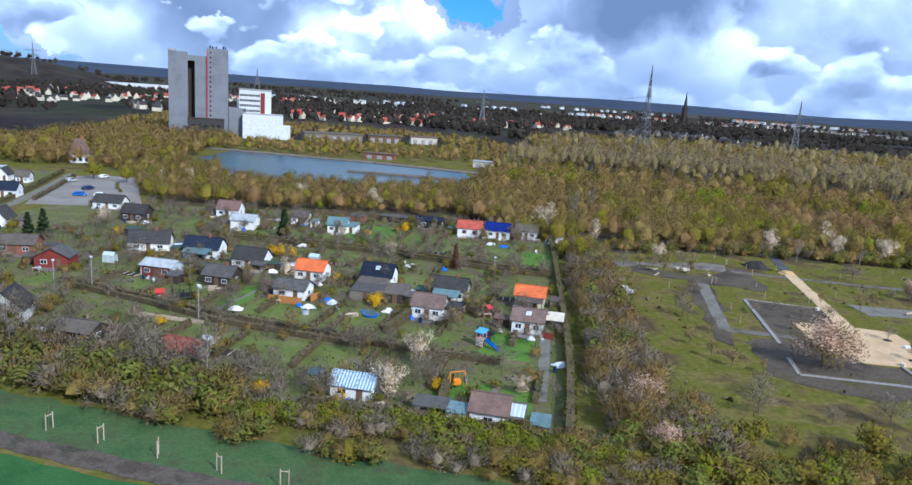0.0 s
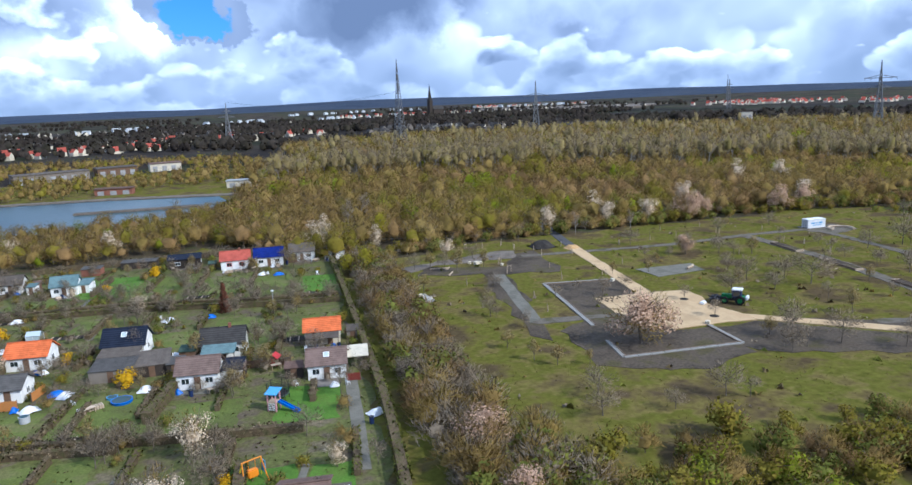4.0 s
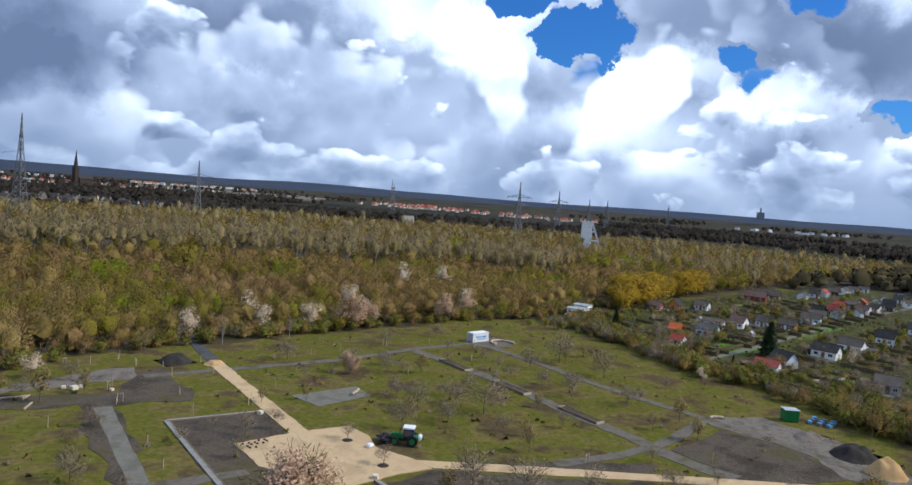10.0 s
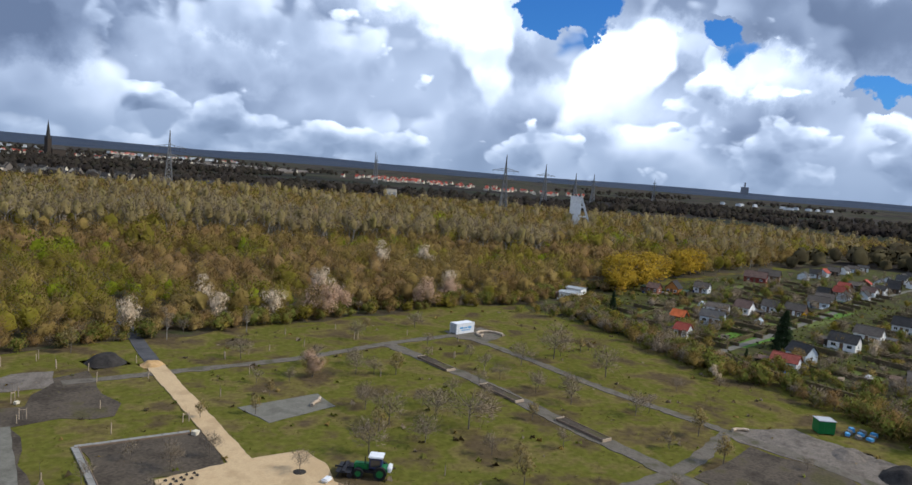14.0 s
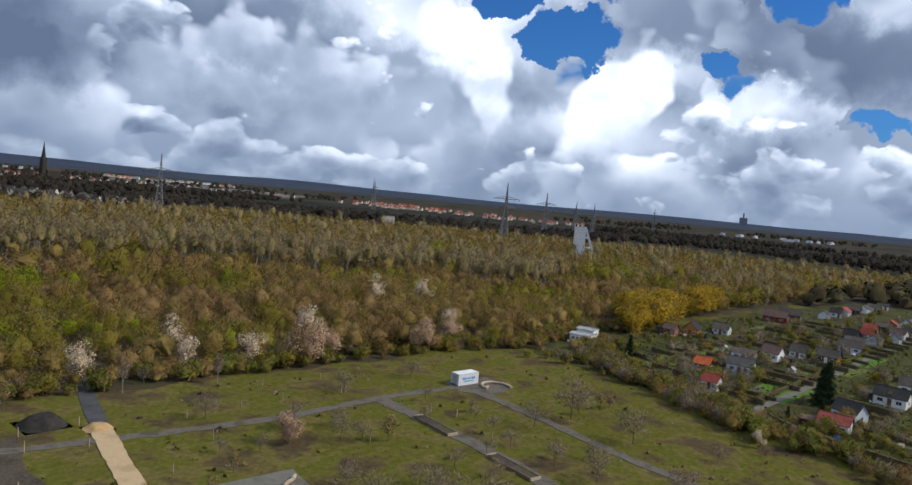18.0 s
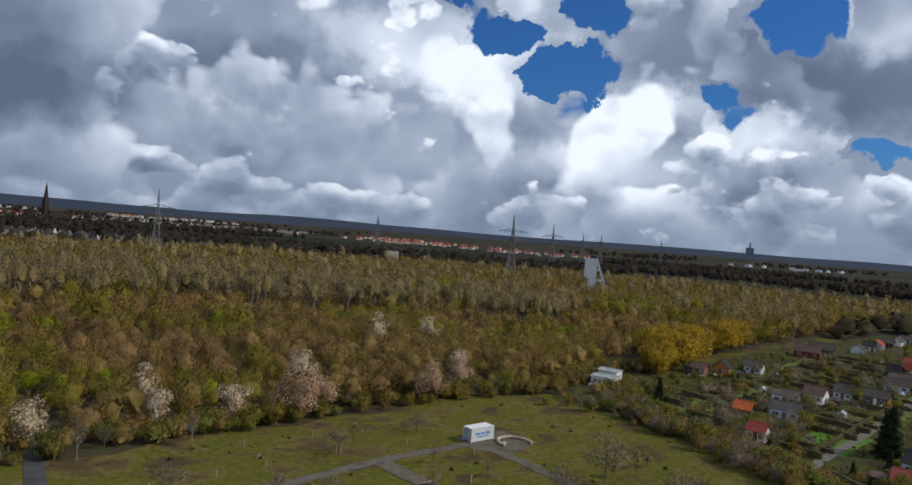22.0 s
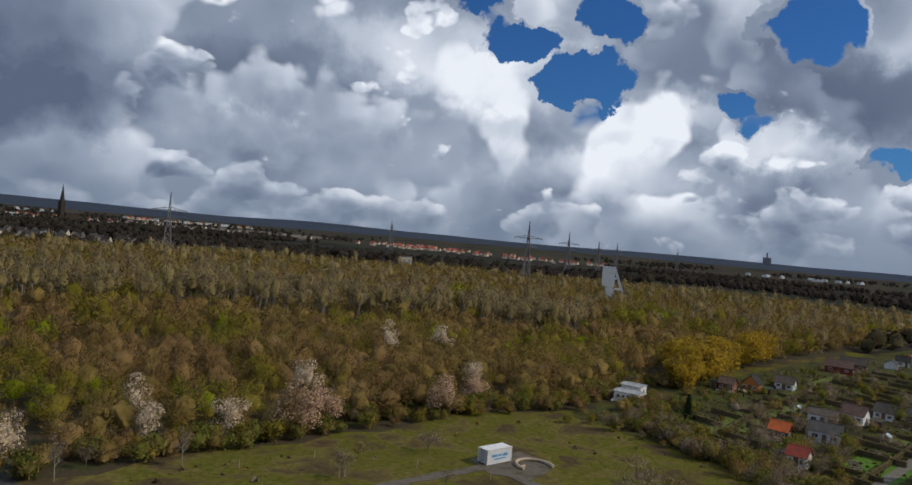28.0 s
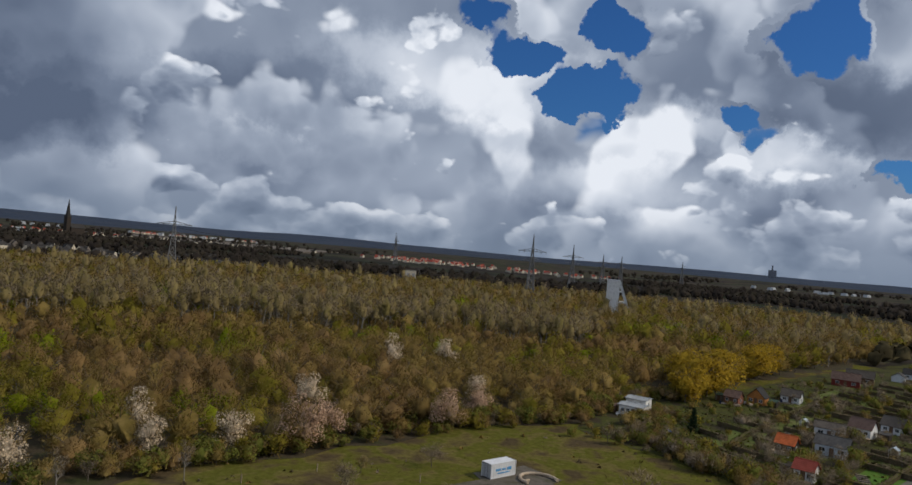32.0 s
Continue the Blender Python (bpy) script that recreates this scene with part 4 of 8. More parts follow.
woodland("woodland", LABELS, [(520, 150), (760, 120), (760, 330), (600, 560), (380, 700), (180, 720), (60, 640), (60, 480), (180, 500), (300, 460), (400, 400), (500, 300)], 8.5, lambda x, y, r: "bare" if r.random() < 0.55 else "olive" if r.random() < 0.7 else "birch", "far", 3, (0.8, 1.2))
woodland("woodland", LABELS, [(-112, 197), (-50, 200), (-14, 206), (12, 190), (22, 186), (20, 235), (4, 292), (-20, 262), (-64, 252), (-104, 254), (-118, 290), (-165, 276), (-140, 252)], 4.8, lambda x, y, r: "bare" if r.random() < 0.5 else "olive" if r.random() < 0.6 else "reddish" if r.random() < 0.7 else "fresh", "near", 4, (0.55, 1.05))
woodland("woodland", LABELS, [(-230, 262), (-165, 268), (-140, 290), (-150, 420), (-240, 420)], 6.0, lambda x, y, r: "bare" if r.random() < 0.7 else "olive", "mid", 5, (0.7, 1.1))
woodland("woodland", LABELS, [(-150, 384), (-50, 364), (0, 346), (60, 335), (60, 480), (0, 600), (-150, 640), (-280, 640), (-240, 420)], 8.0, lambda x, y, r: "bare" if r.random() < 0.75 else "olive", "far", 6, (0.5, 0.8), lambda x, y: not (-215 < x < -112 and 436 < y < 505) and not (-125 < x < -10 and 470 < y < 540) and not (-70 < x < 34 and y < 392))


def far_woods(name, label, area, spacing, material, seed, h=(9, 15), keep=None):
    rng = np.random.default_rng(seed)
    xs, ys = [p[0] for p in area], [p[1] for p in area]
    protos = []
    for j in range(5):
        g = np.random.default_rng(seed * 7 + j)
        protos.append(joined([slot(heart(g, 10, 5.2, 0.0, 1, 0.7), 0), slot(spray(g, 26, 10, 5.2, 0.1, 2.4, "leaf", 7), 0)]))
    out = []
    y = min(ys)
    while y < max(ys):
        x = min(xs)
        while x < max(xs):
            px, py = x + rng.uniform(-0.5, 0.5) * spacing, y + rng.uniform(-0.5, 0.5) * spacing
            if inside(px, py, area) and (keep is None or keep(px, py)):
                out.append(placed(protos[rng.integers(0, 5)], px, py, land_height(px, py), rng.uniform(*h) / 10, rng.uniform(0, 6.28), rng.uniform(0.8, 1.1)))
            x += spacing
        y += spacing
    ob = new(name, tri_mesh(name, out, [M[material]]))
    return tagged(ob, label, "woodland", kind="stuff")


def patchy(x, y):
    # woods left out of the camera's line of sight to the far red-roofed town
    u, v = (x - 50) * 0.755 + (y - 60) * 0.656, -(x - 50) * 0.656 + (y - 60) * 0.755
    if u > 980 and -260 < v < 330:
        return False
    return noise.noise((x * 0.004, y * 0.004, 2.0)) > -0.12


far_woods("far_woods", "distant bare woods on the plain, coloured dark for cloud shade", [(60, 650), (180, 725), (380, 705), (600, 565), (760, 340), (900, 60), (1500, 40), (1600, 500), (1200, 1100), (700, 1500), (200, 1500), (0, 1100), (-40, 760)], 17, "shaded_far_wood", 21, (9, 14), patchy)
far_woods("far_woods", "brown distant woods behind the basin", [(-700, 500), (-290, 640), (-300, 740), (-40, 760), (0, 1100), (200, 1500), (-300, 1500), (-900, 1100)], 19, "shaded_far_wood", 22, (8, 13), patchy)
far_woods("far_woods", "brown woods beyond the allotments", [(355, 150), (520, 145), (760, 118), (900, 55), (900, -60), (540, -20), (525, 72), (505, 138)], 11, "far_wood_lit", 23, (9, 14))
far_woods("far_woods", "distant tree lines on the plain", [(-1200, 1500), (1400, 1500), (2600, 300), (3200, 900), (2000, 2600), (0, 3200), (-2000, 2400)], 36, "shaded_far_wood", 24, (9, 15), lambda x, y: math.hypot(x, y) < 2700 and patchy(x, y) and noise.noise((x * 0.0022, y * 0.005, 5.0)) > 0.0)


# ---- single trees and shrubs ----
TREES = {}


def tree_kind(name, label, h, r, base, bark, leaf, n, size, kind="leaf", twigs=0, limbs=8, thick=0.02, variants=3, lumps=11, droop=0.0, category="tree", core=0.0):
    made = []
    for j in range(variants):
        rng = np.random.default_rng(1000 + len(TREES) * 17 + j)
        root = thing(name, label, category)
        bones, _ = skeleton_of(rng, h, r, 0.4, 4 if category == "shrub" else limbs, 1 if category == "shrub" else 3, thick)
        trunk = new("trunk", tri_mesh("trunk", [slot(b, 0) for b in bones], [M[bark]]))
        trunk.parent = root
        chunks = [slot(spray(rng, n, h, r, base, size, kind, lumps, droop), 0)]
        if core:
            chunks.append(slot(heart(rng, h, r, base, 1 if category == "shrub" else 2, core), 0))
        if twigs:
            chunks.append(slot(spray(rng, twigs, h, r, base, size * 2.2, "twig", lumps, droop), 1))
        crown = new("crown", tri_mesh("crown", chunks, [M[leaf], M["twig"]]))
        crown.parent = root
        root.hide_render = False
        made.append([root, False])
    TREES[name] = (made, h)


def plant(name, x, y, h, seed=0, wide=1.0, label="", group="", z=0.0):
    made, h0 = TREES[name]
    rnd = random.Random(seed * 31 + int(x * 10) + int(y * 10) * 7)
    slot_ = made[rnd.randrange(len(made))]
    s = h / h0
    m = pose(x, y, z, 0, 0, rnd.uniform(0, 360)) @ Matrix.Diagonal((s * wide, s * wide, s, 1))
    if not slot_[1]:
        slot_[0].matrix_world = m
        slot_[1] = True
        ob = slot_[0]
    else:
        base = slot_[0]
        keep = base.scale.copy()
        ob = copy_thing(base, pose(0, 0, 0))
        ob.matrix_basis = m
        base.scale = keep
    return tagged(ob, label, "", group)


tree_kind("bare_tree", "bare brown fruit tree with a spreading crown", 6, 2.8, 0.22, "bark", "twig_pale", 760, 0.44, "twig", 0, 12, 0.014)
tree_kind("small_bare_tree", "small bare orchard tree in the grass", 4, 1.7, 0.25, "bark", "twig_pale", 360, 0.36, "twig", 0, 9, 0.014)
tree_kind("pale_tree", "slender young tree in pale first leaf", 5, 1.6, 0.25, "bark", "birch_leaf", 420, 0.26, "leaf", 120, 7, 0.018)
tree_kind("white_cherry", "cherry tree in full white blossom", 8, 3.2, 0.15, "bark", "blossom_white", 1500, 0.30, "leaf", 260, 9, 0.02, core=0.30)
tree_kind("pink_cherry", "wide cherry tree in faded pink blossom", 9, 4.2, 0.08, "bark", "blossom_pink", 2300, 0.30, "leaf", 900, 11, 0.022, core=0.35)
tree_kind("tall_bare_tree", "tall slender bare tree with a pale trunk", 11, 2.4, 0.3, "pale_bark", "twig_pale", 620, 0.6, "twig", 0, 10, 0.014)
tree_kind("bush", "rounded olive-green leafy shrub", 3, 1.9, 0.02, "bark", "scrub_leaf", 270, 0.36, "leaf", 120, 6, 0.02, category="shrub", core=0.40)
tree_kind("brown_bush", "twiggy brown and leafless shrub", 3, 1.9, 0.02, "bark", "twig", 420, 0.46, "twig", 0, 7, 0.02, category="shrub", core=0.36)
tree_kind("red_bush", "leafless thicket with reddish-brown twigs", 4, 2.4, 0.02, "bark", "twig_red", 480, 0.55, "twig", 0, 7, 0.02, category="shrub", core=0.36)
tree_kind("pale_bush", "twiggy grey-beige leafless shrub", 3, 1.9, 0.02, "bark", "twig_pale", 420, 0.44, "twig", 0, 7, 0.02, category="shrub", core=0.30)
tree_kind("green_bush", "dense shrub in fresh green leaf", 3, 1.9, 0.02, "bark", "olive_leaf", 340, 0.34, "leaf", 60, 6, 0.02, category="shrub", core=0.40)
tree_kind("lime_bush", "shrub in bright yellow-green leaf", 3, 1.9, 0.02, "bark", "lime_leaf", 420, 0.30, "leaf", 60, 6, 0.02, category="shrub", core=0.36)
tree_kind("yellow_bush", "shrub covered in yellow forsythia flowers", 2, 1.4, 0.02, "bark", "forsythia", 420, 0.26, "leaf", 0, 6, 0.02, 2, category="shrub", core=0.50)
tree_kind("yellow_tree", "tree in yellow-green spring leaf", 7, 3.0, 0.12, "bark", "yellow_leaf", 800, 0.4, "leaf", 160, 8, 0.02, 2, core=0.45)
tree_kind("willow", "large weeping willow in golden-yellow leaf", 12, 6.0, 0.05, "bark", "willow_leaf", 1500, 0.75, "leaf", 120, 9, 0.022, 3, 18, 0.9, core=0.50)


def conifer(name, label, leaf, h, r, seed):
    rng = np.random.default_rng(seed)
    root = thing(name, label, "tree")
    tr = new("trunk", tri_mesh("trunk", [slot(limb((0, 0, -0.2), (0, 0, h * 0.9), 0.2, 0.04, 6), 0)], [M["bark"]]))
    tr.parent = root
    n = 900
    t = rng.uniform(0.03, 1, n) ** 1.2
    az = rng.uniform(0, 6.283, n)
    rr = r * (1 - t) ** 0.8 * rng.uniform(0.55, 1.05, n) * (0.8 + 0.25 * np.sin(t * 40))
    p = np.stack([np.cos(az) * rr, np.sin(az) * rr, t * h], 1)
    d = np.stack([np.cos(az), np.sin(az), -0.35 + rng.normal(0, 0.3, n)], 1)
    s = np.stack([-np.sin(az), np.cos(az), rng.normal(0, 0.3, n)], 1)
    sz = r * 0.3 * rng.uniform(0.6, 1.2, (n, 1))
    v = np.stack([p - s * sz * 0.5, p + s * sz * 0.5, p + d * sz], 1)
    out = np.stack([np.cos(az), np.sin(az), np.full(n, 0.45)], 1)
    cr = new("crown", tri_mesh("crown", [slot(facing(v, out), 0)], [M[leaf]]))
    cr.parent = root
    return root


TREES["conifer"] = ([[conifer("conifer", "dark green pointed conifer tree", "dark_leaf", 8, 2.2, 5), False]], 8)
TREES["thuja"] = ([[conifer("thuja", "narrow reddish-brown columnar conifer", "red_leaf", 6, 1.3, 6), False]], 6)

for x, y, h in [(81.3, 95.9, 5.2), (99.9, 93.6, 7.2), (137.8, 111.3, 5.4), (124.5, 90.4, 5.2), (148.3, 110, 8), (145.8, 95.5, 6.4), (90.6, 94.1, 4.6), (75.9, 65.7, 5.6), (71.4, 71.3, 6.4), (91.3, 102.5, 5.4), (104.2, 125.7, 4.6), (99, 99.8, 5.0), (108, 130.4, 3.6), (83, 60, 4.5), (93, 52, 4.5), (31, 66, 4.5), (28, 60, 4.2), (46, 58, 4.8)]:
    plant("bare_tree", x, y, h, wide=1.4)
for x, y, h in [(118.9, 69.1, 2.6), (101.5, 102.2, 3.6), (127.3, 112.9, 4), (124.4, 98, 4), (123.6, 125.5, 2.8), (95, 85, 3.5), (113, 101, 3.2), (132, 96, 3.6), (106, 80, 3.2), (131, 120, 3.0), (160.9, 77.5, 2.6), (129, 52, 2.2), (150, 82, 3), (86, 131, 3), (70.4, 96.9, 3.4), (68.1, 85.7, 3.6), (64.2, 108, 3.8), (52.8, 100.2, 3.2), (96.5, 56, 2.6), (103, 50.5, 2.6), (110, 42.5, 2.4), (49, 110, 3.0), (56, 113, 2.6), (33, 104, 2.5), (120, 108, 3.2), (43, 124, 2.4)]:
    plant("small_bare_tree", x, y, h, wide=1.3)
for x, y, h in [(90.7, 76.1, 4.6), (128.6, 68.6, 5.2), (120.3, 61.3, 4.8), (70.1, 121.3, 3.2), (77.5, 118, 3.4), (39.7, 141.1, 6), (68, 165.6, 5.2), (47, 142, 4.5), (112, 90, 3.6), (119.5, 69.6, 3.0), (29.3, 81.4, 3.6), (31.5, 78, 3.6), (36, 76, 2.6), (84, 124, 3.0), (21.2, 101.3, 2.6)]:
    plant("pale_tree", x, y, h)
for x, y, h in [(96.4, 128.7, 5.2), (48.3, 80.2, 9.6), (10.6, 57.5, 6.2), (128.6, 167.5, 10.5), (163, 163.5, 9), (177, 168, 8), (9.5, 45, 5.2), (137, 172, 8)]:
    plant("pink_cherry", x, y, h, wide=1.3 if y < 100 else 1.1)
for x, y, h in [(14.5, 183.5, 9.0), (17.5, 185.5, 7.5)]:
    plant("white_cherry", x, y, h, wide=1.25)
for x, y, h in [(83.3, 176, 9), (116.4, 171.5, 9), (104, 176, 8.5), (107, 188, 9), (146, 190, 9.5), (188, 178, 9), (18, 196, 8.5), (-24.8, 57.8, 6.6), (-108, 155, 6), (43, 157, 5.4), (200, 224, 11), (216, 215, 11), (-44.5, 160, 3.4), (-30, 141, 4.8), (-21, 71, 6.4), (165, 80, 3.6), (-40, 214, 7.5), (-18, 222, 8), (-68, 222, 7), (-112, 238, 8), (226, 62, 5), (30, 178, 7), (-6, 62, 3.5), (-50, 113, 5.4)]:
    plant("white_cherry", x, y, h)
for x, y, h in [(-58.7, 61, 10), (-50, 60, 10.5), (-80, 66, 9), (-92, 70, 10), (-38, 52, 6), (-70, 112, 7), (28, 204, 12), (34, 208, 13), (104, 163, 6.5), (87, 166, 7), (-104, 74, 9)]:
    plant("tall_bare_tree", x, y, h)
for x, y, h in [(-59.7, 155.5, 8), (-115, 140, 7), (-117, 137, 6.5), (212, 80.5, 10.5), (214, 82, 8.5), (216, 133, 6), (203, 79, 3.5), (-104, 90, 8), (192, 83, 2.6)]:
    plant("conifer", x, y, h)
plant("thuja", -13.8, 134.2, 6.2)
for x, y, h in [(-64.6, 82, 1.8), (-57.7, 134.6, 2.8), (-53.5, 135, 2.6), (-55.6, 134.6, 3.0), (-30.5, 58, 2.2), (-42, 57.6, 2.2), (-40, 114.5, 2.2), (-30.2, 100, 2.8), (-28, 176, 2.6), (-38, 165, 1.8), (271, 92, 2.4), (-100, 147, 2.4), (-72, 72, 1.8), (-18, 62, 1.8)]:
    plant("yellow_bush", x, y, h)
for x, y, h in [(19.4, 149, 7.5), (16, 152, 6), (-134, 232, 7), (-148, 236, 8), (34, 190, 9), (-16, 250, 8)]:
    plant("yellow_tree", x, y, h)
for x, y, h in [(250, 151, 11), (259, 152, 13), (267, 152, 14), (276, 153, 14), (286, 155, 13), (318, 158, 13), (328, 159, 13), (338, 160, 12), (347, 160, 11), (306, 160, 12), (296, 160, 12), (270, 161, 13), (282, 163, 13)]:
    plant("willow", x, y, h, wide=1.05)

rnd = random.Random(5)
SCRUB = {}


def scrub(where, kind, x, y, h, seed=0, wide=1.0):
    """A shrub or small tree that grows into a thicket, to be joined with its neighbours."""
    made, h0 = TREES[kind]
    r = random.Random(seed * 31 + int(x * 10) + int(y * 10) * 7)
    SCRUB.setdefault((where, kind), []).append((made[r.randrange(len(made))][0], x, y, h / h0, r.uniform(0, 6.28), wide))


def grow_scrub(labels):
    for (where, kind), rows in SCRUB.items():
        cache, chunks, mats = {}, [], []
        for root, x, y, s, a, wide in rows:
            if root not in cache:
                got = []
                for ch in root.children:
                    me = ch.data
                    v, w = np.empty(3 * len(me.vertices)), np.empty(3 * len(me.vertices))
                    me.vertices.foreach_get("co", v)
                    me.attributes["custom_normal"].data.foreach_get("vector", w)
                    v = np.concatenate([v.reshape(-1, 3), w.reshape(-1, 3)], 1)
                    f = np.empty(3 * len(me.polygons), dtype=np.int32)
                    me.loops.foreach_get("vertex_index", f)
                    k = np.empty(len(me.polygons), dtype=np.int32)
                    me.polygons.foreach_get("material_index", k)
                    base = 0 if ch.name.startswith("trunk") else 1
                    got.append((v, f.reshape(-1, 3), k + base))
                    if base:
                        leafy = [m for m in me.materials]
                    else:
                        bark = me.materials[0]
                cache[root] = joined(got)
                mats = [bark] + leafy
            v, f, k = cache[root]
            chunks.append(placed((v * (wide, wide, 1, 1, 1, 1), f, k), x, y, 0, s, a))
        ob = new("thicket", tri_mesh("thicket", chunks, mats))
        tagged(ob, labels[kind], "thicket", kind="stuff")


# thicket between the gardens and the orchard
for i in range(400):
    t = rnd.random()
    c = Vector((1.5, 45)).lerp(Vector((17.5, 165)), t)
    o = rnd.uniform(1.5, 10.5) if t > 0.12 else rnd.uniform(2, 16)
    scrub("a", rnd.choice(["brown_bush", "pale_bush", "brown_bush", "bush", "red_bush", "pale_bush", "bare_tree"]), c.x + o, c.y + rnd.uniform(-2, 2), rnd.uniform(2.4, 5.0), i, 1.15)
# the wild hedge between the verge and the gardens
for i in range(380):
    t = rnd.random()
    line = [(-120, 82), (-94, 69), (-64, 59), (-40.6, 48.5), (-22, 45.5), (-3.8, 42.5), (8, 39)]
    k = t * (len(line) - 1)
    a, b = line[int(k)], line[min(len(line) - 1, int(k) + 1)]
    c = Vector(a).lerp(Vector(b), k - int(k))
    o = rnd.uniform(-5.5, 5.5)
    scrub("b", rnd.choice(["green_bush", "bush", "pale_bush", "brown_bush", "pale_bush"] if -34 < c.x < 4 else ["bush", "brown_bush", "pale_bush", "pale_bush", "brown_bush", "bush"]), c.x + o * 0.3, c.y + o, rnd.uniform(1.4, 3.2) + (1.6 if c.x < -45 else 0), i, 1.25)
for i in range(120):
    line = [(-68, 62.4), (-60.8, 59.6), (-54, 55), (-39, 50.8), (-26, 49.2), (-14, 47), (-6.5, 44.5), (5, 42)]
    k = rnd.random() * (len(line) - 1)
    c = Vector(line[int(k)]).lerp(Vector(line[int(k) + 1]), k - int(k))
    scrub("b", "lime_bush", c.x + rnd.uniform(-1.5, 1.5), c.y + rnd.uniform(-1.3, 1.3), rnd.uniform(2.2, 3.2), i, 1.1)
for i in range(44):
    t = rnd.random()
    c = Vector((-112, 80)).lerp(Vector((-34, 52)), t)
    scrub("b", rnd.choice(["bare_tree", "bare_tree", "pale_bush", "bare_tree"]), c.x + rnd.uniform(-4, 4), c.y + rnd.uniform(-3, 7), rnd.uniform(3.5, 6.5), i, 1.1)
# green shrubs before the orchard's southern edge
for i in range(90):
    x = rnd.uniform(-4, 62)
    scrub("c", rnd.choice(["green_bush", "bush", "green_bush", "lime_bush", "brown_bush"]), x, 41.5 + (x - 10) * 0.05 + rnd.uniform(-4.5, 2.5) - (5 if x > 34 else 0), rnd.uniform(1.8, 3.8), i, 1.2)
# scrub under and beside the flight line, south of the orchard
for i in range(120):
    x = rnd.uniform(12, 150)
    y = 52 - (x - 12) * 0.20 + rnd.uniform(-14, 3) - (12 if 60 < x < 112 else 0)
    scrub("c", rnd.choice(["green_bush", "bush", "brown_bush", "bush", "red_bush"]), x, y, rnd.uniform(2.0, 4.6), i)
for i in range(34):
    scrub("c", rnd.choice(["green_bush", "bush", "lime_bush", "bush", "brown_bush"]), rnd.uniform(87, 110), rnd.uniform(10, 29), rnd.uniform(3.0, 5.4), i)
# the dark thicket at the south-eastern corner
for i in range(120):
    x, y = rnd.uniform(86, 172), rnd.uniform(2, 27)
    if y < 26 - (x - 100) * 0.02 and not (x > 120 and y > 27):
        scrub("d", rnd.choice(["green_bush", "bush", "brown_bush", "bare_tree", "bush"]), x, y, rnd.uniform(3.5, 7.0), i)
for i in range(40):
    x, y = rnd.uniform(152, 178), rnd.uniform(22, 48)
    scrub("d", rnd.choice(["brown_bush", "bare_tree", "bush", "red_bush"]), x, y, rnd.uniform(3, 6.0), i)
# shrubs on the edge of the right-hand allotments
for i in range(230):
    line = [(204, 140), (194, 126), (186, 108), (178, 90), (172, 70), (166, 50), (158, 30)]
    k = rnd.random() * (len(line) - 1)
    c = Vector(line[int(k)]).lerp(Vector(line[int(k) + 1]), k - int(k))
    scrub("e", rnd.choice(["brown_bush", "bush", "bush", "red_bush", "bush", "pale_bush", "bare_tree"]), c.x + rnd.uniform(-7, 5), c.y + rnd.uniform(-3, 3), rnd.uniform(2.4, 4.4), i)
# scrub at the foot of the woodland
for i in range(330):
    line = [(22, 160), (60, 170), (92, 168), (125, 165), (165, 162), (196, 151), (238, 160), (258, 148)]
    k = rnd.random() * (len(line) - 1)
    c = Vector(line[int(k)]).lerp(Vector(line[int(k) + 1]), k - int(k))
    if off_paths(c.x, c.y + 2):
        scrub("f", rnd.choice(["brown_bush", "bush", "green_bush", "bush", "red_bush", "small_bare_tree"]), c.x + rnd.uniform(-3, 3), c.y + rnd.uniform(0, 8), rnd.uniform(2.0, 4.4), i)


for i in range(34):
    scrub("e", rnd.choice(["brown_bush", "bush", "red_bush", "green_bush"]), rnd.uniform(205, 226), rnd.uniform(136, 147), rnd.uniform(2.4, 4.2), i)
grow_scrub({"lime_bush": "long belt of shrubs in bright yellow-green leaf", "pale_bush": "thicket of twiggy grey-beige shrubs", "brown_bush": "thicket of twiggy brown leafless shrubs", "bush": "thicket of olive-green shrubs", "green_bush": "thicket of fresh green shrubs", "red_bush": "leafless thicket with reddish-brown twigs", "bare_tree": "bare small trees in a thicket", "small_bare_tree": "small bare trees at the wood's foot"})


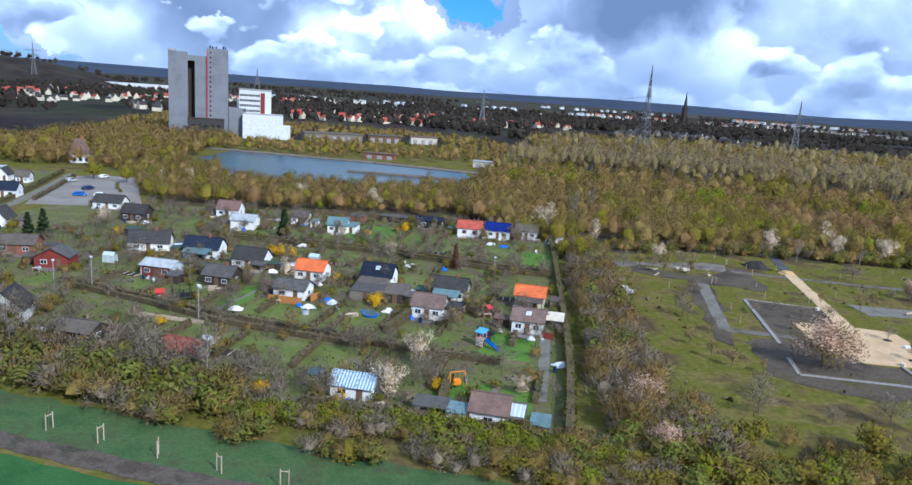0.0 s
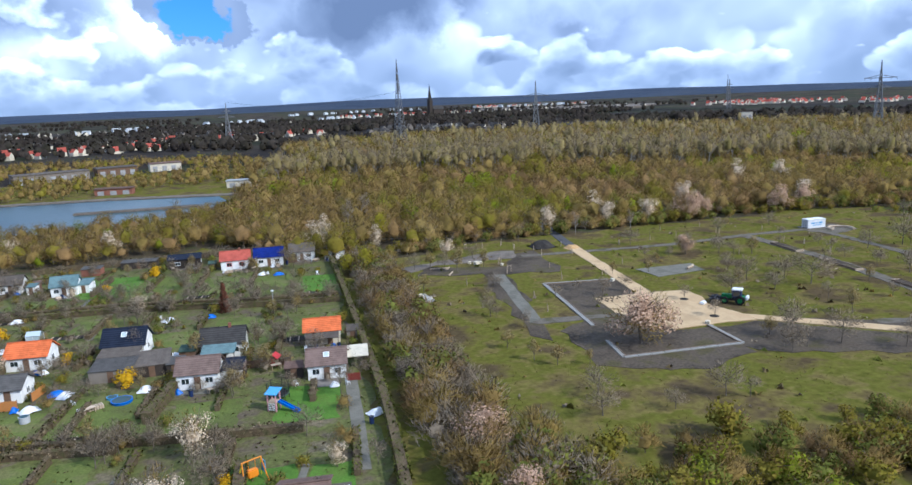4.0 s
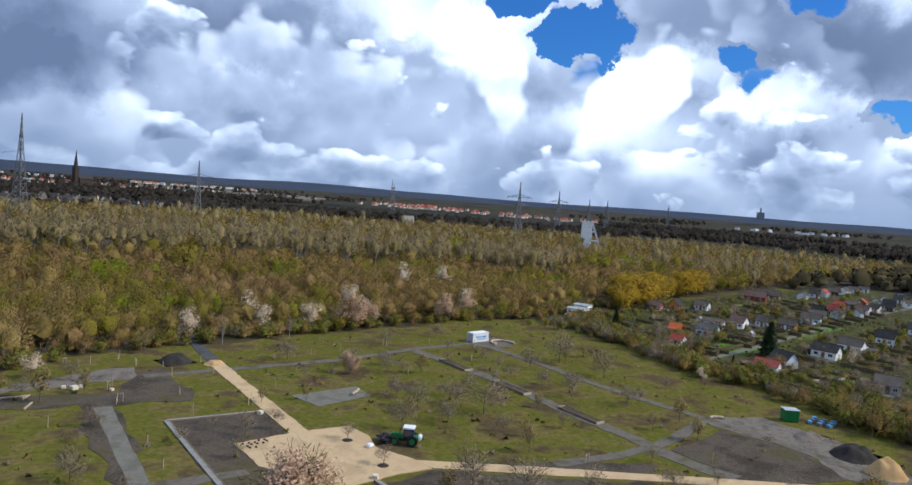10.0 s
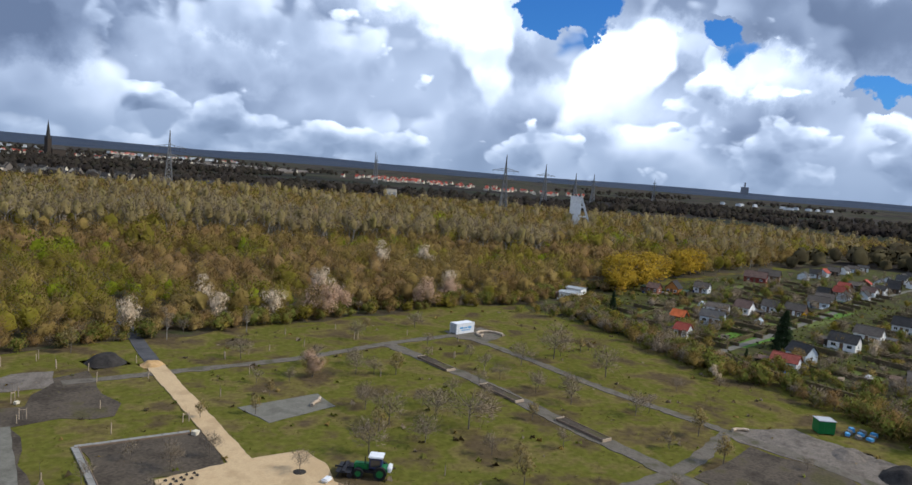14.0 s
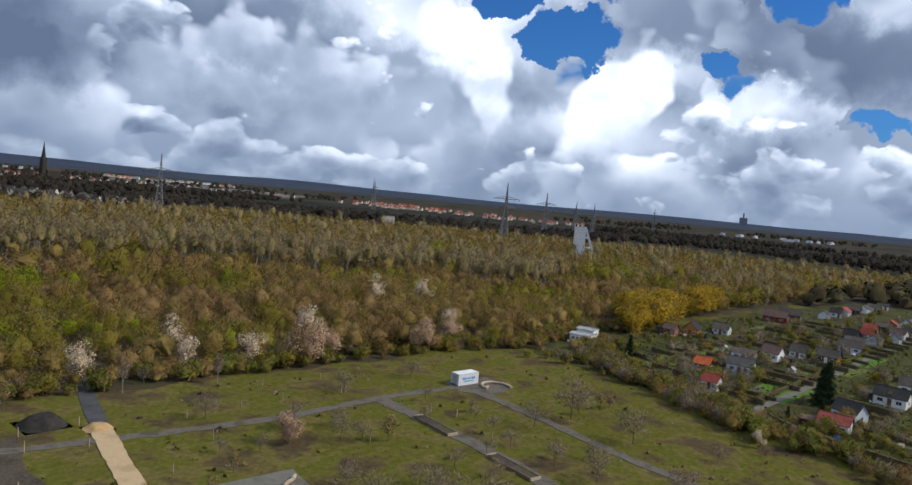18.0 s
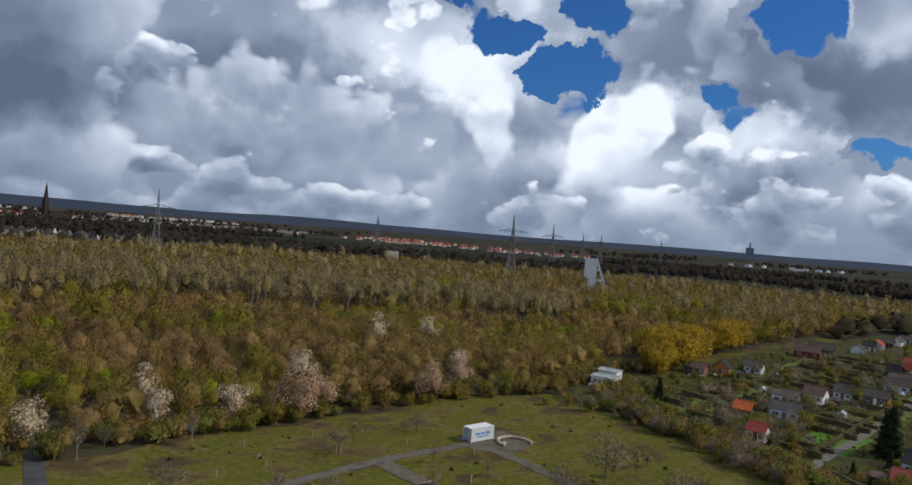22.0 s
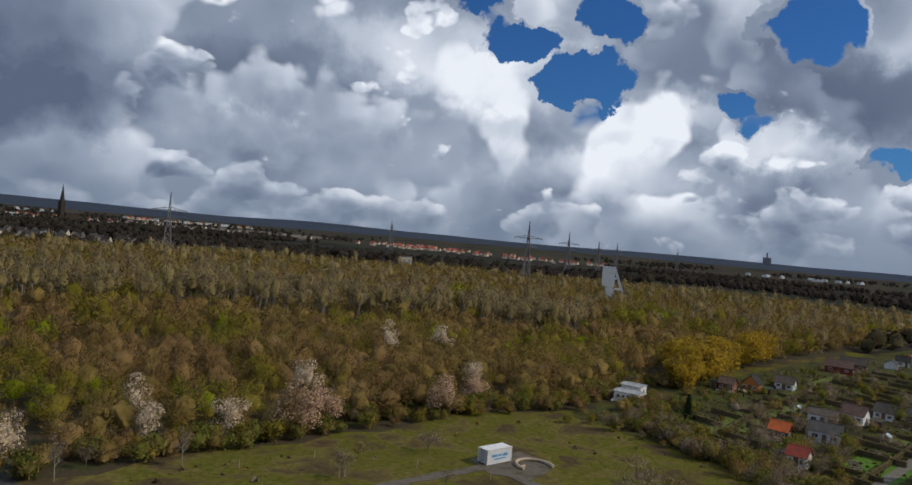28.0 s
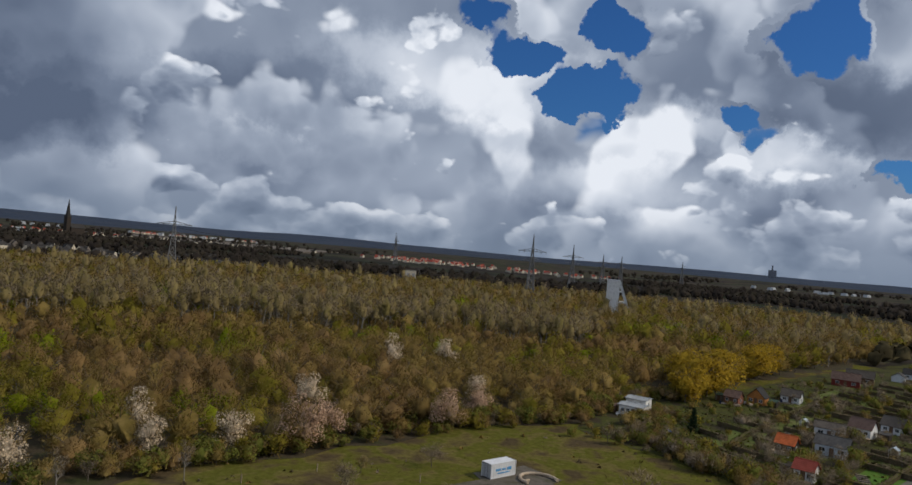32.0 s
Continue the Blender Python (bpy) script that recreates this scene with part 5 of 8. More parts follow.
# ---- hedges ----
def hedge(name, label, line, width, height, leaf, core, seed, per=26, size=0.34, kind="leaf"):
    root = thing(name, label, "hedge")
    out = strip_outline(smooth_line(line, 4), width * 0.72)
    part("core", prism(out, 0, height * 0.82), M[core], root)
    rng = np.random.default_rng(seed)
    vs = []
    for a, b in zip(line[:-1], line[1:]):
        a, b = np.array(a), np.array(b)
        ln = np.linalg.norm(b - a)
        n = int(ln * per)
        t = rng.uniform(0, 1, (n, 1))
        d = (b - a) / ln
        side = np.array([-d[1], d[0]])
        u = rng.uniform(-1, 1, (n, 1))
        z = rng.uniform(0.05, 1, (n, 1)) ** 0.6 * height
        edge = rng.random((n, 1)) < 0.6
        u = np.where(edge, np.sign(u) * rng.uniform(0.75, 1.05, (n, 1)), u)
        z = np.where(edge, z, height * rng.uniform(0.8, 1.08, (n, 1)))
        p = np.concatenate([a + (b - a) * t + side * u * width / 2, z], 1)
        e1 = rng.normal(0, 1, (n, 3))
        e2 = rng.normal(0, 1, (n, 3))
        e1 /= np.linalg.norm(e1, axis=1, keepdims=True)
        e2 /= np.linalg.norm(e2, axis=1, keepdims=True)
        sz = size * rng.uniform(0.6, 1.3, (n, 1))
        out = np.concatenate([side * u * np.where(edge, 1, 0.3), np.where(edge, 0.35, 1.0)], 1) + rng.normal(0, 0.3, (n, 3))
        vs.append(slot(facing(np.stack([p - e1 * sz * 0.5, p + e1 * sz * 0.5, p + e2 * sz * 0.8], 1), out), 0))
    lf = new("leaves", tri_mesh("leaves", vs, [M[leaf]]))
    lf.parent = root
    return root


hedge("garden_hedge", "clipped brown hedge along a garden path", [(-92, 104), (-71.2, 95), (-57.4, 88.2), (-46.5, 84.6), (-27.4, 78), (-8, 73)], 1.3, 1.3, "twig_hedge", "hedge_brown", 1)
hedge("garden_hedge", "clipped brown hedge along a garden path", [(-88, 100.4), (-70.6, 92.6), (-57, 85.6), (-46, 82), (-30, 77)], 1.2, 1.2, "twig_hedge", "hedge_brown", 2)
hedge("garden_hedge", "clipped olive hedge between garden rows", [(-82, 154.6), (-64.2, 152.2), (-49, 149.8), (-35, 147.6), (-21, 143), (-8, 138), (9.5, 133.6)], 1.3, 1.4, "twig_hedge", "hedge_brown", 3)
hedge("garden_hedge", "clipped olive hedge between garden rows", [(-80, 151.4), (-62, 149), (-36, 144.6), (-21, 140), (-8, 134.6), (9, 130.2)], 1.3, 1.4, "hedge_leaf", "hedge_brown", 4)
hedge("boundary_hedge", "tall clipped green hedge along the gardens' edge", [(-1.2, 49.5), (2.6, 70), (5.2, 88), (10.6, 131), (15, 168)], 1.6, 2.0, "hedge_leaf", "hedge_brown", 5)
hedge("garden_hedge", "clipped hedge at the back of the gardens", [(-36, 55.4), (-20, 52.2), (-4, 48.6)], 1.2, 1.5, "twig_hedge", "hedge_brown", 6)
hedge("garden_hedge", "rounded yellow-green hedge beside a lawn", [(-26.8, 84), (-23.2, 95)], 1.8, 2.0, "hedge_leaf", "hedge_brown", 7)
hedge("garden_hedge", "low hedge between garden plots", [(-37.4, 79.4), (-34.6, 94)], 0.9, 1.0, "twig_hedge", "hedge_brown", 8)
hedge("garden_hedge", "low brown hedge between garden plots", [(-40, 84), (-37.4, 95)], 0.9, 0.9, "twig_hedge", "hedge_brown", 9)
hedge("garden_hedge", "yellow-green clipped hedge at a lawn", [(-17.6, 55), (-16.2, 66)], 1.7, 1.7, "hedge_leaf", "hedge_brown", 10)
hedge("lane_hedge", "long clipped hedge beside the lane", [(-147.4, 160), (-148.6, 181), (-155.6, 211), (-165, 247)], 1.2, 1.4, "hedge_leaf", "hedge_brown", 11)
hedge("lane_hedge", "long clipped hedge beside the car park", [(-142.6, 186), (-148, 208), (-156, 238)], 1.2, 1.3, "twig_hedge", "hedge_brown", 12)
hedge("allotment_hedge", "long dark clipped hedge round the allotments", [(205, 124), (197, 110), (189, 97), (187.6, 91.6)], 1.3, 1.6, "hedge_leaf", "hedge_brown", 13)
hedge("allotment_hedge", "long dark clipped hedge round the allotments", [(188, 86.2), (182.5, 79), (178.6, 65), (175, 42)], 1.3, 1.6, "hedge_leaf", "hedge_brown", 14)
hedge("allotment_hedge", "clipped hedge along a garden path", [(208, 121.6), (240, 125), (300, 128.4)], 1.2, 1.3, "hedge_leaf", "hedge_brown", 15, 14)
hedge("allotment_hedge", "clipped hedge along the allotment road", [(198, 92.2), (222, 91.2), (255, 91), (338, 90)], 1.0, 1.2, "hedge_leaf", "hedge_brown", 16, 12)
hedge("garden_hedge", "hedge that parts the gardens from the woods", [(-58, 194), (-20, 193), (10, 188)], 1.5, 1.8, "twig_hedge", "hedge_brown", 17)


# ---- garden houses ----
HOUSE_SPOTS = []

def window(parent, m, w, h, frame_mat="paint_white"):
    bm = bmesh.new()
    t = 0.08
    for lo, hi in (((-w / 2, -0.05, -h / 2), (-w / 2 + t, 0.02, h / 2)), ((w / 2 - t, -0.05, -h / 2), (w / 2, 0.02, h / 2)),
                   ((-w / 2 + t, -0.05, h / 2 - t), (w / 2 - t, 0.02, h / 2)), ((-w / 2 + t, -0.05, -h / 2), (w / 2 - t, 0.02, -h / 2 + t)),
                   ((-0.03, -0.045, -h / 2 + t), (0.03, 0.015, h / 2 - t))):
        add_box(bm, lo, hi, m)
    fr = part("window", bm, M[frame_mat], parent)
    bm = bmesh.new()
    add_box(bm, (-w / 2 + t, -0.025, -h / 2 + t), (w / 2 - t, 0.01, h / 2 - t), m)
    part("pane", bm, M["pane"], fr)
    return fr


def slope(bm, length, run, rise, y0, z0, thick, over, sign):
    """One side of a pitched roof, from the ridge at y0, z0 down to the eaves."""
    a = math.atan2(rise, run)
    s = math.hypot(run, rise) + over
    m = Matrix.Translation((0, y0, z0)) @ Matrix.Rotation(sign * a, 4, "X")
    lo, hi = ((-length / 2, -s, 0.02), (length / 2, 0, 0.02 + thick))
    if sign < 0:
        lo, hi = ((-length / 2, 0, 0.02), (length / 2, s, 0.02 + thick))
    add_box(bm, lo, hi, m)


def house(name, label, x, y, w, d, eave, ridge, wall, roof, turn=-12.4, gable=None, windows=2, door=True, chimney=False, skylight=False, shutters="paint_white", over=0.35, gable_mat=None, category="garden house", off=0.0):
    """A pitched garden house; its front looks along -y of its own frame. off moves the ridge towards the back."""
    HOUSE_SPOTS.append((x, y, w, d, turn))
    root = thing(name, label, category, pose(x, y, 0, 0, 0, turn))
    if gable == "front":
        root.matrix_world = pose(x, y, 0, 0, 0, turn + 90)
        w, d = d, w
    wm, gm = M[wall], M[gable_mat or wall]
    t = 0.22
    yr = off * d
    for sgn in (-1, 1):
        part("wall", box((-w / 2 + t, sgn * d / 2 - (t if sgn > 0 else 0), -0.1), (w / 2 - t, sgn * d / 2 + (t if sgn < 0 else 0), eave)), wm, root)
        bm = bmesh.new()
        pts = [(-d / 2, -0.1), (d / 2, -0.1), (d / 2, eave), (yr, ridge), (-d / 2, eave)]
        x0, x1 = sgn * w / 2, sgn * (w / 2 - t)
        fa = bm.faces.new([bm.verts.new((x0, p, q)) for p, q in pts])
        fb = bm.faces.new([bm.verts.new((x1, p, q)) for p, q in pts])
        va, vb = list(fa.verts), list(fb.verts)
        for i in range(5):
            bm.faces.new((va[i], va[(i + 1) % 5], vb[(i + 1) % 5], vb[i]))
        bmesh.ops.recalc_face_normals(bm, faces=bm.faces)
        part("gable_wall", bm, gm, root)
    for sgn in (1, -1):
        bm = bmesh.new()
        run = d / 2 + yr if sgn > 0 else d / 2 - yr
        slope(bm, w + 2 * over, run, ridge - eave, yr, ridge, 0.12, over, sgn)
        part("roof", bm, M[roof], root)
    part("ridge_cap", box((-w / 2 - over, yr - 0.14, ridge + 0.10), (w / 2 + over, yr + 0.14, ridge + 0.21), 0.03), M[roof], root)
    wh = min(0.95, eave * 0.42)
    zc = eave * 0.56
    if gable == "front":
        face = Matrix.Translation((-w / 2 - 0.005, 0, 0)) @ Matrix.Rotation(radians(-90), 4, "Z")
        span = d
    else:
        face, span = Matrix.Translation((0, -d / 2 - 0.005, 0)), w
    n = windows + (1 if door else 0)
    for i in range(n):
        px = span * ((i + 0.5) / n - 0.5) * 0.86
        if door and i == n // 2:
            bm = bmesh.new()
            add_box(bm, (px - 0.45, -0.06, 0.0), (px + 0.45, 0.02, 2.0), face)
            dr = part("door", bm, M["wall_brownwood" if wall != "wall_brownwood" else "wall_white"], root)
            bm = bmesh.new()
            add_box(bm, (px + 0.28, -0.11, 0.98), (px + 0.40, -0.06, 1.03), face)
            part("handle", bm, M["steel"], dr)
        else:
            window(root, face @ Matrix.Translation((px, 0, zc)), min(1.3, span / n * 0.6), wh, shutters)
    side = Matrix.Translation((w / 2 + 0.005, 0, 0)) @ Matrix.Rotation(radians(90), 4, "Z")
    if gable != "front" and windows:
        window(root, side @ Matrix.Translation((0, 0, zc)), min(1.0, d * 0.3), wh, shutters)
    if chimney:
        part("chimney", box((w * 0.12, yr - 0.25, ridge - 0.5), (w * 0.12 + 0.5, yr + 0.25, ridge + 0.75), 0.03), M["wall_brick"], root)
    if skylight:
        m = Matrix.Translation((0, yr, ridge)) @ Matrix.Rotation(math.atan2(ridge - eave, d / 2 + yr), 4, "X")
        bm = bmesh.new()
        add_box(bm, (-0.45, -d * 0.34, 0.13), (0.45, -d * 0.16, 0.22), m)
        sk = part("skylight", bm, M["paint_white"], root)
        bm = bmesh.new()
        add_box(bm, (-0.34, -d * 0.32, 0.2), (0.34, -d * 0.18, 0.235), m)
        part("pane", bm, M["roof_glass"], sk)
    return root


def canopy(name, label, x, y, w, d, z0, z1, roof, turn=-12.4, posts=True, wall=None, category="shed"):
    """A low lean-to or shed: a sloping flat roof on posts or on board walls."""
    root = thing(name, label, category, pose(x, y, 0, 0, 0, turn))
    a = math.atan2(z1 - z0, d)
    bm = bmesh.new()
    add_box(bm, (-w / 2, -d / 2 / math.cos(a), -0.06), (w / 2, d / 2 / math.cos(a), 0.06), Matrix.Translation((0, 0, (z0 + z1) / 2)) @ Matrix.Rotation(a, 4, "X"))
    part("roof", bm, M[roof], root)
    if posts and not wall:
        for sx in (-1, 1):
            for sy, zt in ((-1, z0), (1, z1)):
                px, py = sx * (w / 2 - 0.15), sy * (d / 2 - 0.2)
                part("post", box((px - 0.06, py - 0.06, -0.05), (px + 0.06, py + 0.06, zt - 0.04)), M["fence_wood"], root)
    if wall:
        zl = min(z0, z1) - 0.1
        for sgn in (-1, 1):
            part("wall", box((-w / 2 + 0.1, sgn * (d / 2 - 0.2) - 0.06, -0.05), (w / 2 - 0.1, sgn * (d / 2 - 0.2) + 0.06, zl)), M[wall], root)
            part("wall", box((sgn * (w / 2 - 0.16) - 0.06, -d / 2 + 0.27, -0.05), (sgn * (w / 2 - 0.16) + 0.06, d / 2 - 0.27, zl)), M[wall], root)
        part("door", box((-0.45, -d / 2 + 0.10, 0), (0.45, -d / 2 + 0.15, min(1.9, zl - 0.05))), M["wall_brownwood"], root)
    return root


def front_house(fl, fr, d, *rest, **kw):
    """Placed by the two ends of its front wall on the ground."""
    name, label = rest[0], rest[1]
    w = math.hypot(fr[0] - fl[0], fr[1] - fl[1])
    turn = kw.pop("turn", -12.4)
    c, s = math.cos(radians(turn)), math.sin(radians(turn))
    x, y = (fl[0] + fr[0]) / 2 - s * d / 2, (fl[1] + fr[1]) / 2 + c * d / 2
    return house(name, label, x, y, w, d, *rest[2:], turn=turn, **kw)


H = front_house
gh = "garden_house"
H((-12.3, 172.6), (-5.2, 173), 6, gh, "white garden house with red tiled roof and red windows", 2.5, 4.3, "wall_white", "roof_red", windows=2, door=False, shutters="paint_red", turn=-6, chimney=True)
H((-4, 172), (3.1, 172.3), 6, gh, "white garden house with deep blue tiled roof", 2.5, 4.3, "wall_white", "roof_blue", windows=2, turn=-8)
H((5.2, 175), (11.4, 173.4), 6, gh, "white garden house with grey roof", 2.5, 4.2, "wall_white", "roof_grey", windows=2)
H((14, 172.6), (19, 170.6), 7, gh, "white gabled garden house with dark roof", 2.4, 5.0, "wall_white", "roof_slate", gable="front", windows=1, door=False)
H((-24.8, 181), (-17, 181.6), 5, gh, "dark timber cabin with two pale windows", 2.5, 3.3, "wall_darkwood", "roof_navy", windows=2, door=False, turn=-6)
H((-49.6, 165.4), (-44.2, 166), 5, gh, "white garden house with teal roof", 2.4, 4.2, "wall_white", "roof_teal", turn=-4)
canopy("lean_to", "white lean-to with a pale teal roof", -42.6, 168.6, 2.8, 4.4, 2.0, 2.6, "roof_teal", wall="wall_white")
H((-76.2, 162.8), (-69.6, 162.6), 5.5, gh, "white garden house with pale grey roof", 2.6, 3.9, "wall_white", "roof_palegrey", windows=0, door=False, turn=-5)
H((-85, 179), (-78.4, 179), 6, gh, "white garden house with brown tiled roof", 2.4, 4.6, "wall_white", "roof_brown", turn=-4, chimney=True)
H((-107, 164.6), (-100.6, 164), 6, gh, "dark timber barn with pale front panels", 2.4, 4.4, "wall_darkwood", "roof_slate", turn=-5)
H((-122, 179.6), (-113.4, 179.8), 5, gh, "low white garden house with grey roof", 2.1, 4.0, "wall_white", "roof_slate", turn=-4)
H((-61.6, 174.2), (-56.8, 174.8), 5, gh, "small white garden house with grey roof", 2.3, 3.9, "wall_white", "roof_grey", turn=-4)
canopy("garden_shed", "small white shed with a teal roof", -54.2, 172.3, 2.2, 2.4, 1.9, 2.3, "roof_teal", wall="wall_white")
H((-48.8, 115.6), (-42.8, 113.8), 5.0, gh, "white garden house with bright orange-red tiled roof", 2.4, 4.1, "wall_white", "roof_orange", windows=2)
H((-34.6, 113.6), (-28, 112.6), 5.5, gh, "dark garden house with navy roof and a skylight", 2.4, 4.6, "wall_white", "roof_navy", skylight=True)
canopy("lean_to", "grey lean-to of a garden house", -31.6, 110.6, 6.4, 3.4, 1.9, 2.4, "roof_grey")
canopy("shed", "weathered flat-roofed shed in a cluttered yard", -32, 104.6, 6.5, 4.6, 2.0, 2.5, "roof_felt", wall="wall_plank")
canopy("shed", "weathered flat-roofed shed in a cluttered yard", -26.4, 104.8, 5.4, 5.4, 1.9, 2.7, "roof_grey", wall="wall_darkwood", turn=-4)
canopy("shed", "small dark shed beside a white house", -23, 102.6, 2.6, 2.8, 1.8, 2.2, "roof_felt", wall="wall_darkwood")
H((-23, 94), (-17.2, 93), 5.2, gh, "white garden house with mauve-brown tiled roof", 2.5, 4.2, "wall_white", "roof_mauve", windows=2)
canopy("lean_to", "dark blue lean-to behind a white house", -14.9, 96.4, 3.6, 4.6, 1.9, 2.3, "roof_navy", wall="wall_white")
H((-19.2, 106.4), (-12.4, 105.2), 5.0, gh, "white garden house with dark slate roof", 2.5, 4.5, "wall_white", "roof_slate", chimney=True)
canopy("lean_to", "teal lean-to in front of a slate-roofed house", -16.4, 104.4, 5.4, 3.6, 1.9, 2.6, "roof_teal")
H((-2.4, 105), (3.4, 103.8), 4.6, gh, "garden house with bright orange tiled roof", 2.6, 4.1, "wall_cream", "roof_orange", windows=1)
canopy("porch", "grey felt porch of an orange-roofed house", 0.3, 103.4, 5.6, 2.6, 1.9, 2.5, "roof_grey")
H((-4.6, 89.2), (0.9, 88), 5.2, gh, "white garden house with brown roof and a skylight", 2.4, 4.0, "wall_white", "roof_mauve", skylight=True)
canopy("carport", "cream flat-roofed carport beside the house", 3.7, 92.6, 3.6, 5.2, 2.3, 2.4, "wall_cream")
H((-13.9, 51.2), (-9.2, 50.2), 6.2, gh, "white garden house with large brown tiled roof", 2.3, 3.7, "wall_white", "roof_brown", windows=1, door=False, off=-0.05)
canopy("glass_canopy", "glazed canopy with white bars beside a hut", -7.9, 52.2, 2.9, 4.2, 1.9, 2.4, "roof_grey")
canopy("garden_shed", "grey felt-roofed garden shed", -4.9, 50.2, 2.6, 2.9, 1.7, 2.2, "roof_teal", wall="wall_brick")
H((-32.6, 58), (-27, 56.4), 3.8, gh, "white hut with a bluish corrugated roof", 2.0, 3.2, "wall_white", "corrugated", windows=1)
canopy("shed", "open shed full of clutter with a felt roof", -18.6, 53.6, 5.0, 3.2, 2.0, 2.2, "roof_felt")
canopy("shed", "small shed with a teal roof and white wall", -15.4, 52.2, 2.6, 2.8, 1.9, 2.3, "roof_teal", wall="wall_white")
H((-91.2, 77.2), (-86.2, 80.6), 6, gh, "white gabled house with dark blue timber and windows", 2.3, 5.0, "wall_white", "roof_slate", gable="front", windows=2, door=False, shutters="paint_darkblue", turn=12)
H((-77.8, 71.8), (-71.4, 72.4), 4.6, gh, "low dark hut with a grey felt roof", 1.9, 3.0, "wall_darkwood", "roof_grey", windows=1, turn=-14)
H((-59.2, 67.4), (-53.8, 66), 4.6, gh, "dark hut with a rusty red roof", 1.9, 3.0, "wall_darkwood", "roof_rust", windows=1)
canopy("cold_frame", "pale glazed cold frame behind a red-roofed hut", -54.2, 73.4, 3.0, 3.4, 0.9, 1.3, "roof_palegrey")
H((-102, 111.8), (-95.4, 113.2), 5, gh, "dark red timber garden house", 2.4, 4.2, "wall_redwood", "roof_felt", windows=1, turn=6, gable="front")
H((-115.2, 120.4), (-107.6, 122.6), 5.4, gh, "red brick garden house with grey roof", 2.4, 4.0, "wall_brick", "roof_grey", turn=8)
H((-90.8, 130.6), (-82, 133), 5.8, gh, "white house under a long dark roof", 2.1, 4.4, "wall_white", "roof_slate", turn=10, chimney=True)
H((-77.2, 128.4), (-69, 128), 5.4, gh, "white garden house with navy roof", 2.4, 4.5, "wall_white", "roof_navy", chimney=True, turn=-6)
canopy("lean_to", "pale blue lean-to over a terrace", -73.4, 126.6, 6.2, 3.4, 1.9, 2.5, "roof_teal")
H((-79.8, 111), (-73, 109.8), 4.8, gh, "dark red hut with a pale corrugated roof", 2.4, 3.3, "wall_redwood", "roof_palegrey", windows=2, gable_mat="wall_paleblue")
canopy("shed", "small dark shed beside a red hut", -71.6, 107.6, 3.0, 2.6, 1.7, 2.1, "roof_felt", wall="wall_darkwood")
canopy("shed", "green-roofed shed in a garden", -67.6, 115.4, 3.2, 2.8, 1.7, 2.1, "roof_green", wall="wall_darkwood")
H((-64.2, 121.4), (-57, 121), 5.4, gh, "white garden house with grey roof", 2.2, 4.4, "wall_white", "roof_slate", chimney=False)
canopy("lean_to", "dark lean-to on white posts", -57.4, 119.6, 3.4, 3.2, 1.9, 2.3, "roof_felt")
H((-65.8, 106.8), (-59.8, 106), 5.2, gh, "dark timber garden house with a brown-grey roof", 2.3, 3.9, "wall_darkwood", "roof_felt", chimney=True)
H((-50.2, 101.4), (-44, 100), 4.8, gh, "white hut with a grey-brown roof", 2.2, 3.5, "wall_white", "roof_felt", windows=1)
H((-133, 147), (-128.4, 147.6), 5.4, gh, "white gabled house with dark roof", 2.2, 4.8, "wall_white", "roof_slate", gable="front", windows=1, door=False, turn=6)
H((-169, 200), (-164.4, 201), 5, gh, "white gabled garden house with grey roof", 2.3, 4.6, "wall_white", "roof_slate", gable="front", windows=1, turn=8)
H((-157, 187), (-149.6, 189), 6, gh, "white garden house with blue-grey roof", 2.4, 4.6, "wall_white", "roof_navy", turn=10)
H((-173.6, 218), (-169.6, 219), 5, gh, "small white gabled garden house", 2.3, 4.6, "wall_white", "roof_slate", gable="front", windows=1, turn=8)
H((-166, 217), (-162, 218), 4.4, gh, "small white garden house with grey roof", 2.2, 4.0, "wall_white", "roof_grey", turn=8)
H((-186, 206), (-180, 208), 5, gh, "white garden house with grey roof", 2.3, 4.2, "wall_white", "roof_grey", turn=8)
H((-182, 226), (-176, 227), 5, gh, "garden house with pale roof", 2.3, 4.0, "wall_cream", "roof_palegrey", turn=8)
H((-128, 128), (-122, 130), 5, gh, "white garden house with dark roof", 2.3, 4.2, "wall_white", "roof_slate", turn=8)
canopy("shed", "dark timber garden shed", -96, 147, 4.0, 3.0, 1.8, 2.2, "roof_green", wall="wall_darkwood")
canopy("shed", "brick shed at the back of a lawn", -43, 186, 5.0, 3.0, 1.9, 2.2, "roof_felt", wall="wall_brick")
canopy("shed", "long dark shed at the wood's edge", -32, 189, 9.0, 3.0, 1.8, 2.1, "roof_felt", wall="wall_darkwood")

# allotments on the far side of the orchard
def RH(x, y, w, d, eave, ridge, wall, roof, label, **kw):
    kw.setdefault("turn", -95)
    if -80 < kw["turn"] < -55:
        kw["turn"] -= 20
    return house("allotment_hut", label, x, y, w * 0.78, d * 0.84, eave, ridge, wall, roof, **kw)
RH(200.5, 103, 4.6, 4.6, 2.3, 3.8, "wall_white", "roof_red", "white hut with an orange-red roof", turn=-70)
RH(220.5, 113, 5.0, 4.4, 2.0, 3.6, "wall_darkwood", "roof_orange", "dark hut with a bright orange roof", turn=-70)
RH(227.5, 105.5, 8.4, 6.0, 2.6, 4.2, "wall_paleblue", "roof_felt", "pale rendered house with dark roof", turn=-62)
